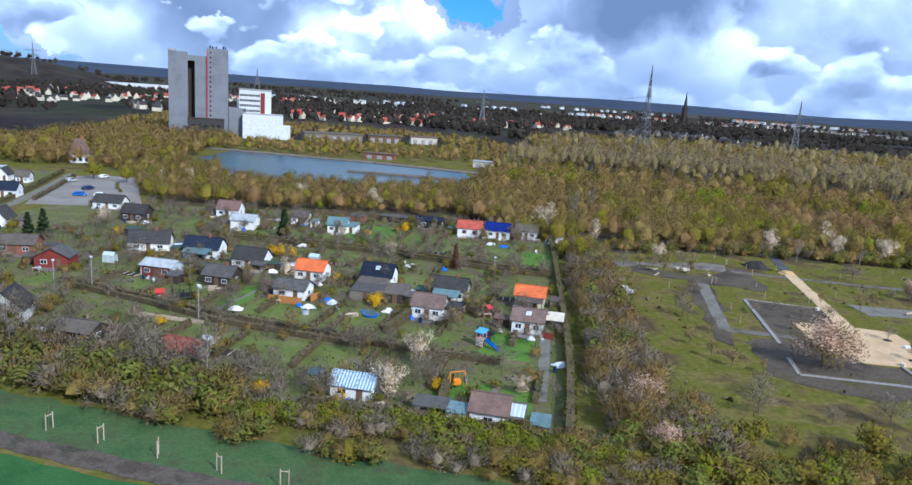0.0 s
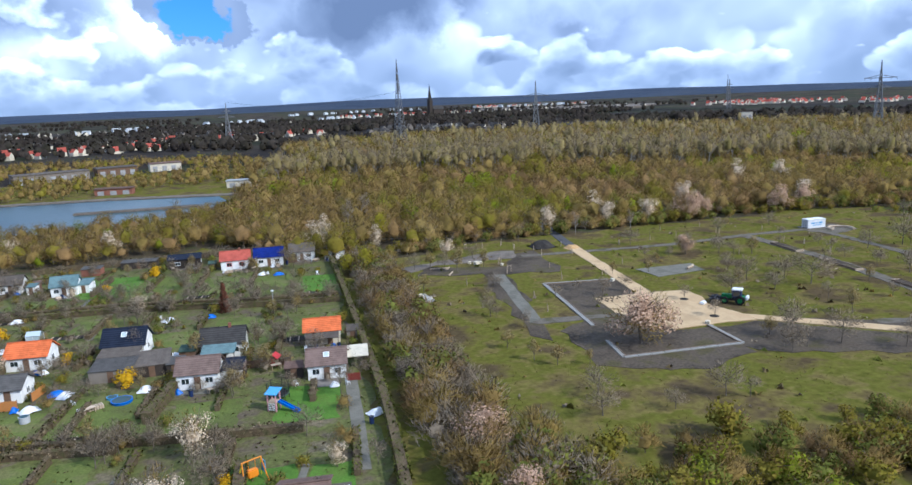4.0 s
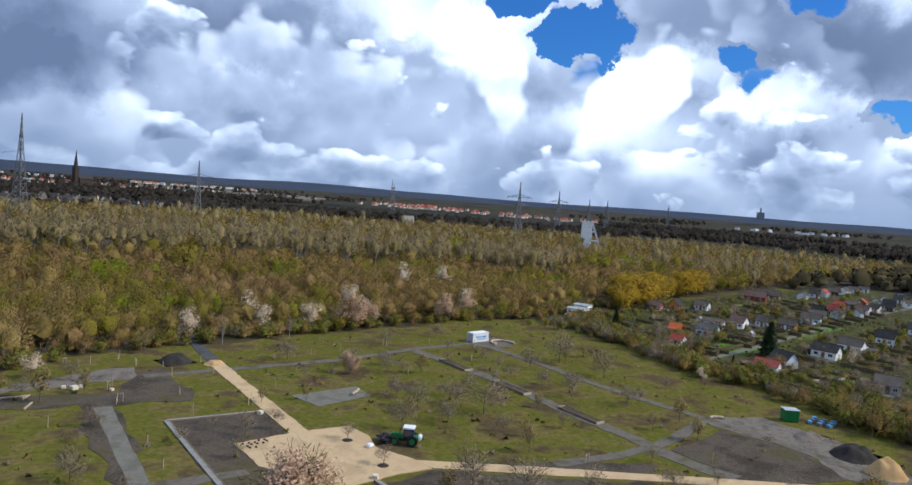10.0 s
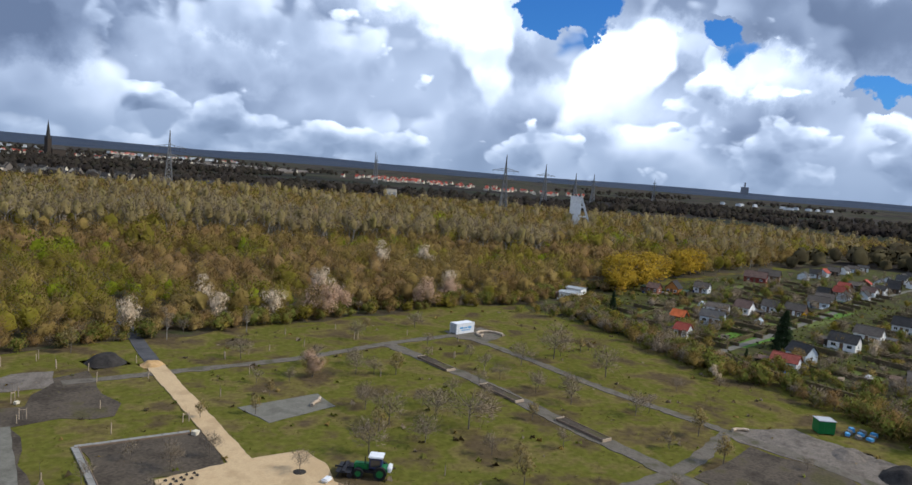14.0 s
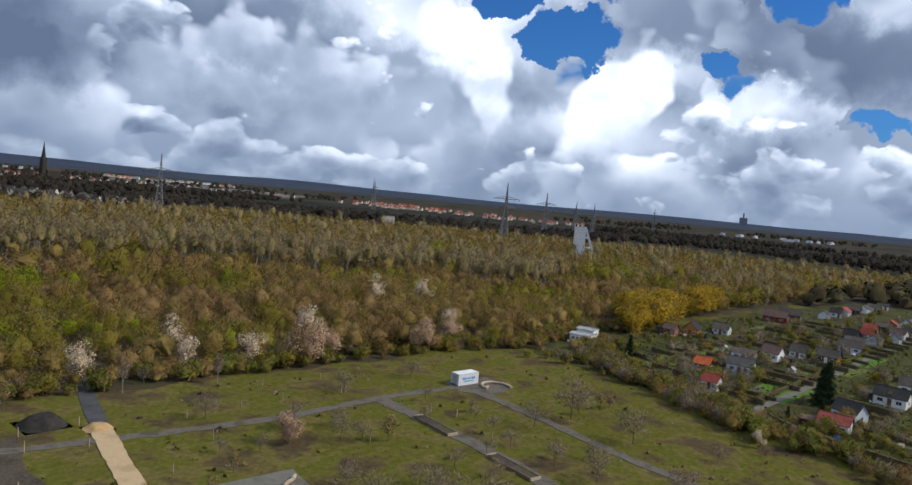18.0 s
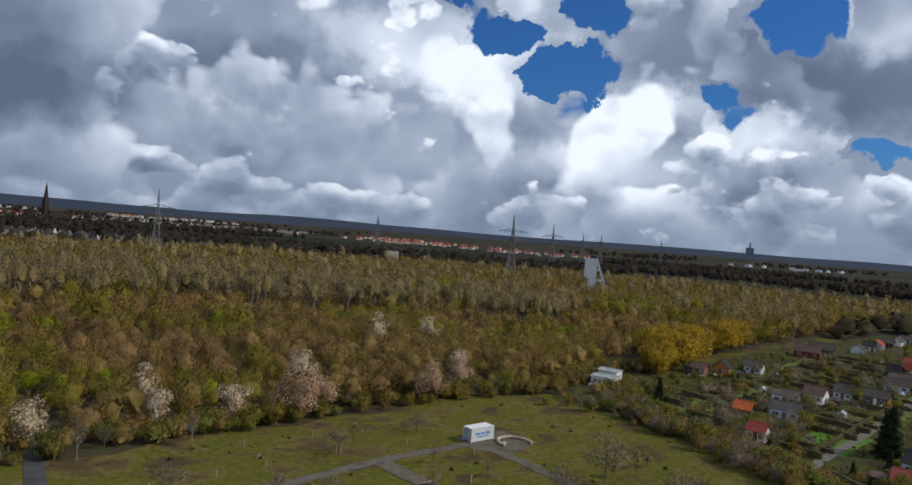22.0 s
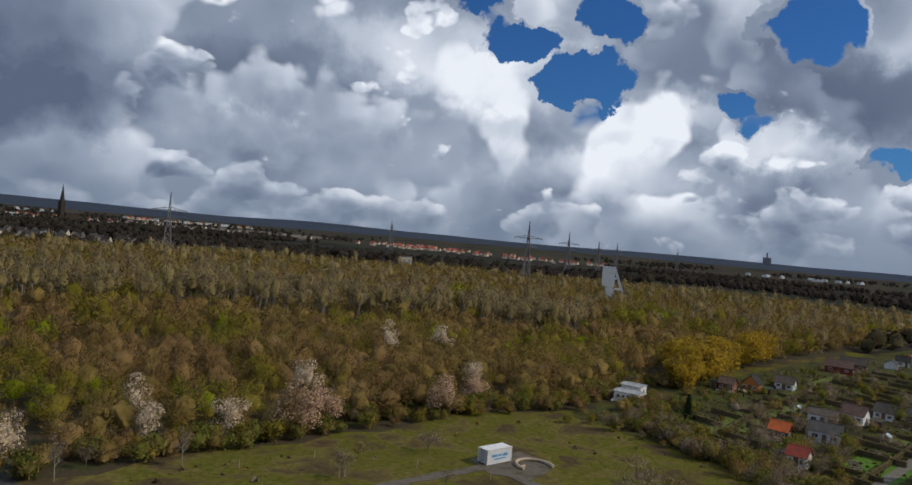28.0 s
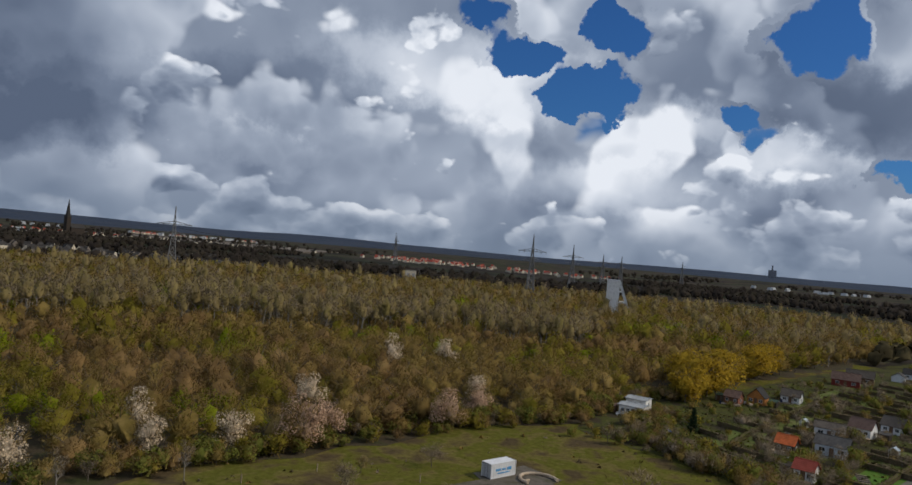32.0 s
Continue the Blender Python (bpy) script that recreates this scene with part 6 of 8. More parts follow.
RH(247, 111.4, 8.4, 6.0, 2.5, 3.6, "wall_offwhite", "roof_grey", "white house with flat grey roof", turn=-60)
RH(257, 106.4, 6.6, 6.0, 2.5, 4.6, "wall_white", "roof_brown", "white house with brown tiled roof", turn=-75)
RH(271, 102.2, 6.4, 5.4, 2.2, 4.2, "wall_offwhite", "roof_grey", "white house with grey roof", turn=-78)
RH(272.5, 94.5, 8.0, 5.6, 2.3, 4.2, "wall_brownwood", "roof_grey", "brown timber house with grey roof", turn=-74)
RH(302, 95, 9.0, 6.0, 2.4, 4.2, "wall_paleblue", "roof_grey", "pale house with light grey roof", turn=-60)
RH(314, 96, 8.0, 6.0, 2.4, 4.2, "wall_offwhite", "roof_grey", "white house with grey roof", turn=-60)
RH(190.5, 73.5, 7.2, 5.2, 2.3, 3.7, "wall_offwhite", "roof_rust", "white hut with a dull red roof", turn=-88)
RH(203, 73.5, 7.0, 5.6, 2.4, 4.4, "wall_paleblue", "roof_slate", "pale hut with a grey gabled roof", turn=-110)
RH(230, 70, 9.0, 6.0, 2.4, 4.4, "wall_white", "roof_slate", "white house with dark grey roof", turn=-95)
RH(250, 68, 9.0, 6.0, 2.4, 4.4, "wall_white", "roof_grey", "white house with grey roof", turn=-95)
RH(278, 64, 7.0, 6.0, 2.6, 5.0, "wall_offwhite", "roof_slate", "white gabled house with slate roof", turn=-92)
RH(265.5, 143, 5.4, 5.0, 2.2, 3.8, "wall_brick", "roof_brown", "brick hut with a brown roof", turn=-68)
RH(273, 138.6, 6.4, 5.4, 2.3, 4.8, "wall_orangewood", "roof_slate", "timber hut with a steep dark roof", turn=-66, gable="front")
RH(288, 133.6, 7.0, 5.4, 2.2, 4.0, "wall_offwhite", "roof_grey", "white hut with a grey roof", turn=-66)
RH(350, 134, 12.0, 7.0, 2.6, 5.0, "wall_redwood", "roof_brown", "long red-brown house with brown roof", turn=-60)
RH(366, 133, 12.0, 7.0, 2.6, 5.0, "wall_brownwood", "roof_grey", "long brown house with grey roof", turn=-60)
RH(198, 47.5, 7.0, 6.0, 2.4, 4.2, "wall_grey", "roof_grey", "grey hut behind bare shrubs", turn=-80)
RH(219, 150.5, 8.0, 6.0, 2.6, 2.9, "wall_white", "roof_palegrey", "low white flat-roofed house at the wood", turn=-60, windows=3)
RH(228, 154, 7.0, 6.0, 2.8, 3.1, "wall_white", "roof_palegrey", "low white flat-roofed house at the wood", turn=-60, windows=2)
for i in range(46):
    k = i % 4
    x = 318 + (i // 4) * 15 + rnd.uniform(-3, 3)
    y = (132, 103, 94, 62)[k] - (x - 300) * 0.07 + rnd.uniform(-2.5, 2.5)
    if k in (0,) and x < 380 or k in (1, 2) and x < 326:
        continue
    wall, roof = rnd.choice(["wall_white", "wall_offwhite", "wall_darkwood", "wall_paleblue", "wall_brownwood"]), rnd.choice(["roof_grey", "roof_slate", "roof_felt", "roof_slate", "roof_brown", "roof_red"])
    RH(x, y, rnd.uniform(5, 8), rnd.uniform(4.5, 6), 2.3, rnd.uniform(3.6, 4.6), wall, roof, "small distant hut with a " + roof[5:] + " roof", turn=rnd.choice([-60, -95, -4]) + rnd.uniform(-8, 8), windows=1)
for i in range(270):
    x, y = 186 + 290 * rnd.random() ** 1.7, rnd.choice([120, 98, 74, 56, 122, 112, 100, 44, 64, 138, 104]) + rnd.uniform(-6, 6)
    plant(rnd.choice(["bush", "brown_bush", "small_bare_tree", "bush", "bare_tree", "green_bush", "pale_bush"]), x, y - (x - 250) * 0.06, rnd.uniform(1.4, 4.5), i)
for i in range(430):
    x, y = rnd.uniform(-118, 8), rnd.uniform(54, 190)
    if inside(x, y, [(-2, 49), (9, 133), (15, 190), (-110, 190), (-120, 130), (-96, 86), (-70, 68), (-35, 55)]):
        if not any(abs(x - lx) < lw * 0.42 and abs(y - ly) < ld * 0.4 for lx, ly, lw, ld, _ in LAWNS):
            k = rnd.choice(["bush", "brown_bush", "small_bare_tree", "pale_bush", "green_bush", "pale_bush", "small_bare_tree", "bare_tree", "pale_tree", "bare_tree"])
            plant(k, x, y, rnd.uniform(2.6, 5.0) if k.endswith("tree") else rnd.uniform(0.7, 2.4), i)


# ---- the works beyond the basin ----
def block(root, name, lo, hi, mat, label=""):
    return part(name, box(lo, hi), M[mat], root, label)


def build_silo():
    root = thing("silo_tower", "tall grey concrete silo tower of the works", "industrial building", pose(-200.6, 455, 0, 0, 0, 18.4))
    block(root, "silo_block", (0, 0, 0), (12.2, 18, 55), "wall_silo")
    block(root, "silo_block", (16.6, 0, 0), (24.5, 18, 53), "wall_silo")
    tall = block(root, "stair_tower", (24.5, -1.2, 0), (38, 18, 58.4), "wall_silo")
    block(root, "recess_wall", (12.2, 6, 0), (16.6, 18, 52), "wall_darkwood", "dark recessed wall between the blocks")
    block(root, "roof_slab", (12.2, 0, 49.5), (16.6, 6, 53), "wall_silo")
    block(root, "parapet", (-0.2, -0.2, 55), (5, 18.2, 56.4), "wall_grey")
    block(root, "red_stripe", (24.2, -1.35, 6), (24.75, -1.2, 57), "paint_red", "thin red vertical stripe")
    for i in range(16):
        z = 7 + i * 3.2
        w = part("window", box((26.0, -1.3, z), (27.1, -1.19, z + 1.1)), M["pane"], root)
    for i, (x, h) in enumerate(((26.5, 2.0), (28.2, 1.4), (30.4, 1.6), (35, 2.0), (36.4, 1.5))):
        part("roof_vent", rod((x, 4, 58.4), (x, 4, 58.4 + h), 0.45, 0.45, 8), M["dark_metal"], root)
    low = thing("works_hall", "dark low works hall at the silo's foot", "industrial building", pose(-187, 452, 0, 0, 0, 18.4))
    block(low, "hall_body", (0, -9, 0), (23, -0.4, 12), "roof_slate")
    block(low, "roof_edge", (-0.2, -9.2, 12), (23.2, -0.2, 12.5), "wall_darkwood")
    for i in range(5):
        part("window", box((2 + i * 4, -9.15, 7), (4.6 + i * 4, -8.99, 8.4)), M["pane"], low)
    mid = thing("works_annex", "grey annex between silo and offices", "industrial building", pose(-164.4, 467, 0, 0, 0, 18.4))
    block(mid, "annex_body", (0.2, -1, 0), (14, 14, 20), "wall_silo")
    block(mid, "annex_upper", (6, 1, 20), (14, 12, 26), "wall_grey")
    off = thing("office_block", "white office block with rows of windows and a red stripe", "office building", pose(-157.5, 468.6, 0, 0, 0, 14))
    block(off, "office_body", (0, 0, 0), (21.5, 14, 32.5), "wall_offwhite")
    block(off, "roof_slab", (-0.3, -0.3, 32.5), (21.8, 14.3, 33.3), "wall_grey")
    block(off, "red_panel", (14.2, -0.15, 10), (17.2, 0, 31), "wall_redwood", "red facade panel")
    for r in range(6):
        for c in range(9):
            x, z = 0.6 + c * 1.5, 10.8 + r * 3.5
            wd = part("window", box((x, -0.12, z), (x + 1.1, -0.01, z + 1.6)), M["pane"], off)
    hall = thing("white_hall", "large pale windowless hall beside the offices", "industrial building", pose(-153.5, 463, 0, 0, 0, 13))
    block(hall, "hall_body", (0, 0, 0), (27, 12, 16.6), "wall_offwhite")
    block(hall, "hall_annex", (27, 1, 0), (32, 11, 9.5), "wall_offwhite")
    block(hall, "roof_edge", (-0.15, -0.15, 16.6), (27.15, 12.15, 17), "wall_grey")


build_silo()


def low_hall(label, x, y, w, d, h, turn, wall="wall_offwhite", roof="roof_palegrey"):
    root = thing("storage_hall", label, "industrial building", pose(x, y, 0, 0, 0, turn))
    block(root, "hall_body", (-w / 2, -d / 2, 0), (w / 2, d / 2, h), wall)
    block(root, "roof_slab", (-w / 2 - 0.4, -d / 2 - 0.4, h), (w / 2 + 0.4, d / 2 + 0.4, h + 0.5), roof)
    for i in range(int(w // 6)):
        px = -w / 2 + 3 + i * 6
        part("gate", box((px - 1.5, -d / 2 - 0.12, 0), (px + 1.5, -d / 2 - 0.01, h * 0.7)), M["wall_grey"], root)
    return root


low_hall("long grey hall behind the works' trees", -96, 490, 42, 14, 5.4, 20, "wall_plank", "roof_grey")
low_hall("brown storage hall behind the trees", -60, 505, 24, 14, 5.4, 15, "wall_brownwood", "roof_grey")
low_hall("pale storage hall behind the trees", -30, 520, 20, 12, 5.2, 8, "wall_cream", "roof_brown")
low_hall("low brown building on the basin's bank", -52, 384, 18, 5, 3.0, -12, "wall_brick", "roof_brown")
low_hall("low grey building at the end of the basin", 14, 372, 24, 5, 3.4, -14, "wall_cream")
low_hall("large white industrial hall on the plain", -640, 1430, 150, 40, 12, 20)
low_hall("pale office block at the edge of view", -322, 396, 18, 18, 29, 30, "wall_offwhite")
low_hall("pale hall far out in the woods", 610, 655, 12, 8, 11.5, -30, "wall_cream", "roof_grey")


def signal_house():
    root = thing("signal_house", "tall white house with a steep brown hipped roof", "house", pose(-176, 283, -5, 0, 0, 30))
    block(root, "wall", (-4, -4, 0), (4, 4, 9), "wall_offwhite")
    bm = bmesh.new()
    b = [bm.verts.new(p) for p in ((-4.8, -4.8, 9), (4.8, -4.8, 9), (4.8, 4.8, 9), (-4.8, 4.8, 9))]
    t = [bm.verts.new(p) for p in ((-1.6, 0, 15.4), (1.6, 0, 15.4))]
    for f in ((b[0], b[1], t[1], t[0]), (b[1], b[2], t[1]), (b[2], b[3], t[0], t[1]), (b[3], b[0], t[0]), (b[3], b[2], b[1], b[0])):
        bm.faces.new(f)
    part("roof", bm, M["roof_brown"], root)
    block(root, "chimney", (0.4, -0.4, 15), (1.2, 0.4, 16.6), "wall_brick")
    for i in (-2.4, 0, 2.4):
        window(root, Matrix.Translation((i, -4.01, 6.6)), 1.4, 1.6, "wall_darkwood")


signal_house()


# ---- masts, pylons, spire ----
def pylon(name, label, x, y, h, turn, base=5.0, arms=((0.72, 9.0), (0.86, 6.0)), mat="steel", r=0.22, levels=9):
    root = thing(name, label, "pylon", pose(x, y, land_height(x, y), 0, 0, turn))
    def at_level(t, k):
        w = base * (1 - t) ** 1.25 + 0.35 * (1 - 0.5 * t)
        sx, sy = ((-1, -1), (1, -1), (1, 1), (-1, 1))[k % 4]
        return (sx * w * 0.5, sy * w * 0.5, h * t)
    ts = [i / levels for i in range(levels + 1)]
    for k in range(4):
        part("leg", tube([at_level(t, k) for t in ts], [r * (1.1 - 0.5 * t) for t in ts]), M[mat], root)
    for k in range(4):
        bm = bmesh.new()
        for a, b in zip(ts[:-1], ts[1:]):
            add_rod(bm, at_level(a, k), at_level(b, k + 1), r * 0.5, None, 4)
            add_rod(bm, at_level(a, k + 1), at_level(b, k), r * 0.5, None, 4)
            add_rod(bm, at_level(b, k), at_level(b, k + 1), r * 0.5, None, 4)
        part("lattice", bm, M[mat], root)
    for t, half in arms:
        bm = bmesh.new()
        for s in (-1, 1):
            for o in (-0.5, 0.5):
                add_rod(bm, (0, o, h * t), (s * half, 0, h * t), r * 0.7, r * 0.5, 4)
            add_rod(bm, (0, 0, h * t + h * 0.045), (s * half, 0, h * t), r * 0.6, r * 0.4, 4)
            for q in (0.3, 0.6, 0.9):
                add_rod(bm, (s * half * q, 0, h * t + h * 0.045 * (1 - q)), (s * half * q, 0, h * t), r * 0.4, None, 4)
        part("crossarm", bm, M[mat], root)
        for s in (-1, 1):
            for q in (0.6, 0.97):
                part("insulator", rod((s * half * q, 0, h * t), (s * half * q, 0, h * t - 2.2), 0.16, 0.10, 6), M["dark_metal"], root)
    return root


pylon("transmission_mast", "tall slender steel lattice mast", 140, 515, 71.7, 35, 8.5, ((0.70, 1.6), (0.81, 1.4)), r=0.26, levels=13)
hv = [pylon("power_pylon", "steel lattice power pylon with two crossarms", x, y, h, a, 7.5, ((0.74, 13.0), (0.60, 9.0)) if k else ((0.66, 9.5), (0.8, 5.0)), r=0.42 * max(1, h / 60))
      for x, y, h, a, k in ((567, 450, 58.9, -40, 1), (307, 610, 54.5, -25, 1), (782, 550, 57.4, -40, 1), (1058, 676, 52, -40, 1), (1160, 701, 53, -40, 1), (36, 866, 46, -10, 0), (1006, 1124, 58, -30, 0), (-743, 1282, 57, 20, 1), (1796, 890, 58, -50, 0))]
for g in hv:
    g["group"] = "power pylons on the plain"
pylon("far_mast", "far thin lattice mast on the skyline", 1523, 1705, 77, -30, 6, (), r=0.5)
pylon("far_mast", "far thin lattice mast on the skyline", -649, 2490, 66, 10, 16, ((0.2, 14.0),), r=0.8)


def cables(a, b, heights, half, sag, label):
    """Wires from pylon to pylon, each a thin sagging curve of rods."""
    root = thing("power_cable", label, "cable")
    d = (Vector(b) - Vector(a)).normalized()
    s = Vector((d.y, -d.x))
    for z in heights:
        for o in (-half, half):
            line = []
            for i in range(13):
                t = i / 12
                p = Vector(a).lerp(Vector(b), t) + s * o
                line.append((p.x, p.y, z - sag * 4 * t * (1 - t)))
            part("wire", tube(line, [0.05] * 13), M["dark_metal"], root)


cables((307, 610), (567, 450), (38, 31), 9, 9, "sagging dark wires between two power pylons")
cables((567, 450), (782, 550), (38, 31), 9, 8, "sagging dark wires between two power pylons")
cables((36, 866), (140, 515), (48,), 2, 8, "thin wires between mast and pylon")


def church():
    x, y = 598, 1755
    root = thing("church", "dark church with a tall pointed spire", "church", pose(x, y, land_height(x, y), 0, 0, 20))
    block(root, "tower", (-5, -5, 0), (5, 5, 38), "wall_darkwood")
    part("spire", rod((0, 0, 38), (0, 0, 80), 5.6, 0.15, 8), M["roof_slate"], root)
    for sx in (-1, 1):
        for sy in (-1, 1):
            part("pinnacle", rod((sx * 4.4, sy * 4.4, 38), (sx * 4.4, sy * 4.4, 47), 1.0, 0.05, 6), M["roof_slate"], root)
    block(root, "nave", (5, -8, 0), (40, 8, 16), "wall_darkwood")
    bm = bmesh.new()
    for s in (1, -1):
        slope(bm, 36, 8.5, 9, 0, 25, 0.4, 0.5, s)
    part("roof", bm, M["roof_slate"], root).location = (22.5, 0, 0)


church()


def winding_tower():
    root = thing("winding_tower", "white headframe tower of the old pit with a slanting strut", "industrial building", pose(468, 305, 0, 0, 0, -57))
    block(root, "tower", (-5, -4, 0), (3, 4, 27.5), "wall_white")
    block(root, "cornice", (-5.3, -4.3, 27.5), (3.3, 4.3, 28.1), "wall_offwhite")
    for i in (-4, -1.4, 1.4):
        part("roof_vent", rod((i, 0, 28.1), (i, 0, 29.4), 0.6, 0.6, 8), M["dark_metal"], root)
    for s in (-3, 3):
        bm = bmesh.new()
        m = Matrix.Translation((3, s, 27)) @ Matrix.Rotation(math.atan2(10, 27), 4, "Y").inverted()
        add_box(bm, (-0.7, -0.7, -29.5), (0.7, 0.7, 0), m)
        part("strut", bm, M["wall_offwhite"], root)
    for z, xx in ((20, 5.4), (13, 8), (6, 10.6)):
        block(root, "strut_tie", (3, -3.4, z), (xx, 3.4, z + 0.9), "wall_offwhite")
    block(root, "conveyor_shed", (-10, -5, 0), (22, 5, 5), "wall_cream")


winding_tower()


def power_station():
    x, y = 3959, 1412
    root = thing("power_station", "far power station block with a chimney", "industrial building", pose(x, y, land_height(x, y) - 4, 0, 0, 20))
    block(root, "boiler_house", (-40, -20, 0), (0, 20, 30), "wall_silo")
    block(root, "boiler_house", (2, -20, 0), (40, 20, 44), "wall_silo")
    part("chimney", rod((55, 0, 0), (55, 0, 70), 5, 4, 12), M["wall_silo"], root)


power_station()


# ---- the far towns ----
def town(label, spots, seed, wall, roof, size=(6, 9)):
    rng = np.random.default_rng(seed)
    chunks = []
    for x, y, n, sx, sy, turn in spots:
        c, s = math.cos(radians(turn)), math.sin(radians(turn))
        for _ in range(n):
            u, v = rng.uniform(-sx, sx), rng.uniform(-sy, sy)
            px, py = x + u * c - v * s, y + u * s + v * c
            w, d, e = rng.uniform(*size), rng.uniform(6, 8), rng.uniform(3, 5)
            h = e + rng.uniform(3, 5)
            P = np.array([(-w / 2, -d / 2, 0), (w / 2, -d / 2, 0), (w / 2, d / 2, 0), (-w / 2, d / 2, 0), (-w / 2, -d / 2, e), (w / 2, -d / 2, e), (w / 2, d / 2, e), (-w / 2, d / 2, e), (-w / 2, 0, h), (w / 2, 0, h)], float)
            F = np.array([(0, 1, 5), (0, 5, 4), (1, 2, 6), (1, 6, 5), (2, 3, 7), (2, 7, 6), (3, 0, 4), (3, 4, 7), (5, 6, 9), (7, 4, 8), (4, 5, 9), (4, 9, 8), (6, 7, 8), (6, 8, 9)])
            S = np.array([0] * 10 + [1] * 4)
            chunks.append(placed((P, F, S), px, py, land_height(px, py) - 0.5, 1.0, rng.uniform(0, 6.28)))
    ob = new("distant_town", tri_mesh("distant_town", chunks, [M[wall], M[roof]]))
    return tagged(ob, label, "town", kind="stuff")


town("dark-roofed distant houses beyond the woods", [(340, 860, 70, 130, 90, -20), (420, 760, 24, 60, 40, -20), (150, 1250, 60, 260, 120, 0)], 31, "wall_plank", "roof_slate")
town("distant white houses with dark roofs", [(-430, 820, 50, 150, 90, 10), (-300, 760, 20, 60, 40, 10), (330, 880, 22, 130, 90, -20), (-60, 950, 60, 160, 60, 0), (100, 1500, 80, 400, 120, 0), (-500, 1150, 60, 200, 120, 20), (900, 1750, 50, 300, 120, -25)], 32, "wall_cream", "roof_slate")
town("distant red-roofed houses", [(-470, 900, 36, 150, 90, 10), (60, 980, 30, 120, 60, 0), (1385, 1220, 105, 110, 330, 3), (1250, 1330, 25, 60, 120, 3), (-120, 820, 36, 80, 50, 5), (-420, 1200, 60, 220, 120, 20), (560, 1900, 40, 200, 60, -20), (1180, 2330, 40, 200, 60, -20)], 33, "wall_cream", "roof_red")
town("distant white flats and halls on the plain", [(-350, 1600, 24, 300, 60, 10), (300, 1900, 20, 260, 50, -10), (1176, 2330, 24, 220, 60, -20), (2200, 700, 14, 200, 60, -50), (620, 2500, 20, 300, 60, -10)], 34, "wall_offwhite", "roof_palegrey", (10, 20))
sheet("distant_field", [(780, 640), (850, 560), (880, 600), (830, 680)], 0.2, "crop", "green field far beyond the woods", "field", 1.0, 120)
sheet("distant_field", [(1050, 1500), (1350, 1750), (1100, 2300), (700, 2350)], 4.0, "dirt", "pale ploughed field on the far plain", "field", 6.0, 121)


# ---- orchard furniture ----
def container():
    root = thing("shipping_container", "white steel container with faded blue marks, standing on gravel", "container", pose(149.1, 137.9, 0.07, 0, 0, -5.8))
    L, W, Hh = 6.06, 2.44, 2.59
    n = 20
    for s in (-1, 1):
        outer = []
        for i in range(n):
            x0, w = -L / 2 + 0.12 + (L - 0.24) * i / n, (L - 0.24) / n
            y = s * (W / 2 - 0.03 - (0.036 if i % 2 else 0.0))
            outer += [(x0 + 0.03, y), (x0 + w - 0.03, y)]
        part("side_panel", prism(outer + [(L / 2 - 0.12, s * (W / 2 - 0.1)), (-L / 2 + 0.12, s * (W / 2 - 0.1))], 0.18, Hh - 0.12), M["paint_white"], root)
    part("roof_panel", box((-L / 2 + 0.1, -W / 2 + 0.08, Hh - 0.08), (L / 2 - 0.1, W / 2 - 0.08, Hh - 0.03)), M["paint_white"], root)
    part("floor", box((-L / 2 + 0.1, -W / 2 + 0.08, 0.1), (L / 2 - 0.1, W / 2 - 0.08, 0.22)), M["dark_metal"], root)
    for sx in (-1, 1):
        for sy in (-1, 1):
            part("corner_post", box((sx * (L / 2 - 0.07) - 0.07, sy * (W / 2 - 0.07) - 0.07, 0), (sx * (L / 2 - 0.07) + 0.07, sy * (W / 2 - 0.07) + 0.07, Hh), 0.015), M["paint_white"], root)
    for sy in (-1, 1):
        for z in (0.1, Hh - 0.07):
            part("rail", box((-L / 2 + 0.14, sy * (W / 2 - 0.06) - 0.06, z - 0.07), (L / 2 - 0.14, sy * (W / 2 - 0.06) + 0.06, z + 0.07)), M["paint_white"], root)
    for sy in (-1, 1):
        dr = part("door", box((-L / 2 + 0.0, sy * 0.58 - 0.54, 0.16), (-L / 2 + 0.06, sy * 0.58 + 0.54, Hh - 0.14)), M["paint_silver"], root, "dull grey steel door")
        part("lock_bar", rod((-L / 2 - 0.04, sy * 0.35, 0.2), (-L / 2 - 0.04, sy * 0.35, Hh - 0.2), 0.025, None, 6), M["steel"], dr)
    part("end_panel", box((L / 2 - 0.06, -W / 2 + 0.14, 0.16), (L / 2 - 0.01, W / 2 - 0.14, Hh - 0.14)), M["paint_white"], root)
    for x0, x1, z0, z1 in ((-1.9, -0.7, 1.25, 1.65), (-0.4, 0.5, 1.3, 1.6), (0.8, 1.9, 1.2, 1.7), (-1.4, 1.5, 0.75, 0.95)):
        part("marking", box((x0, -W / 2 - 0.015, z0), (x1, -W / 2 + 0.02, z1)), M["paint_lightblue"], root, "faded blue marking bar")


container()


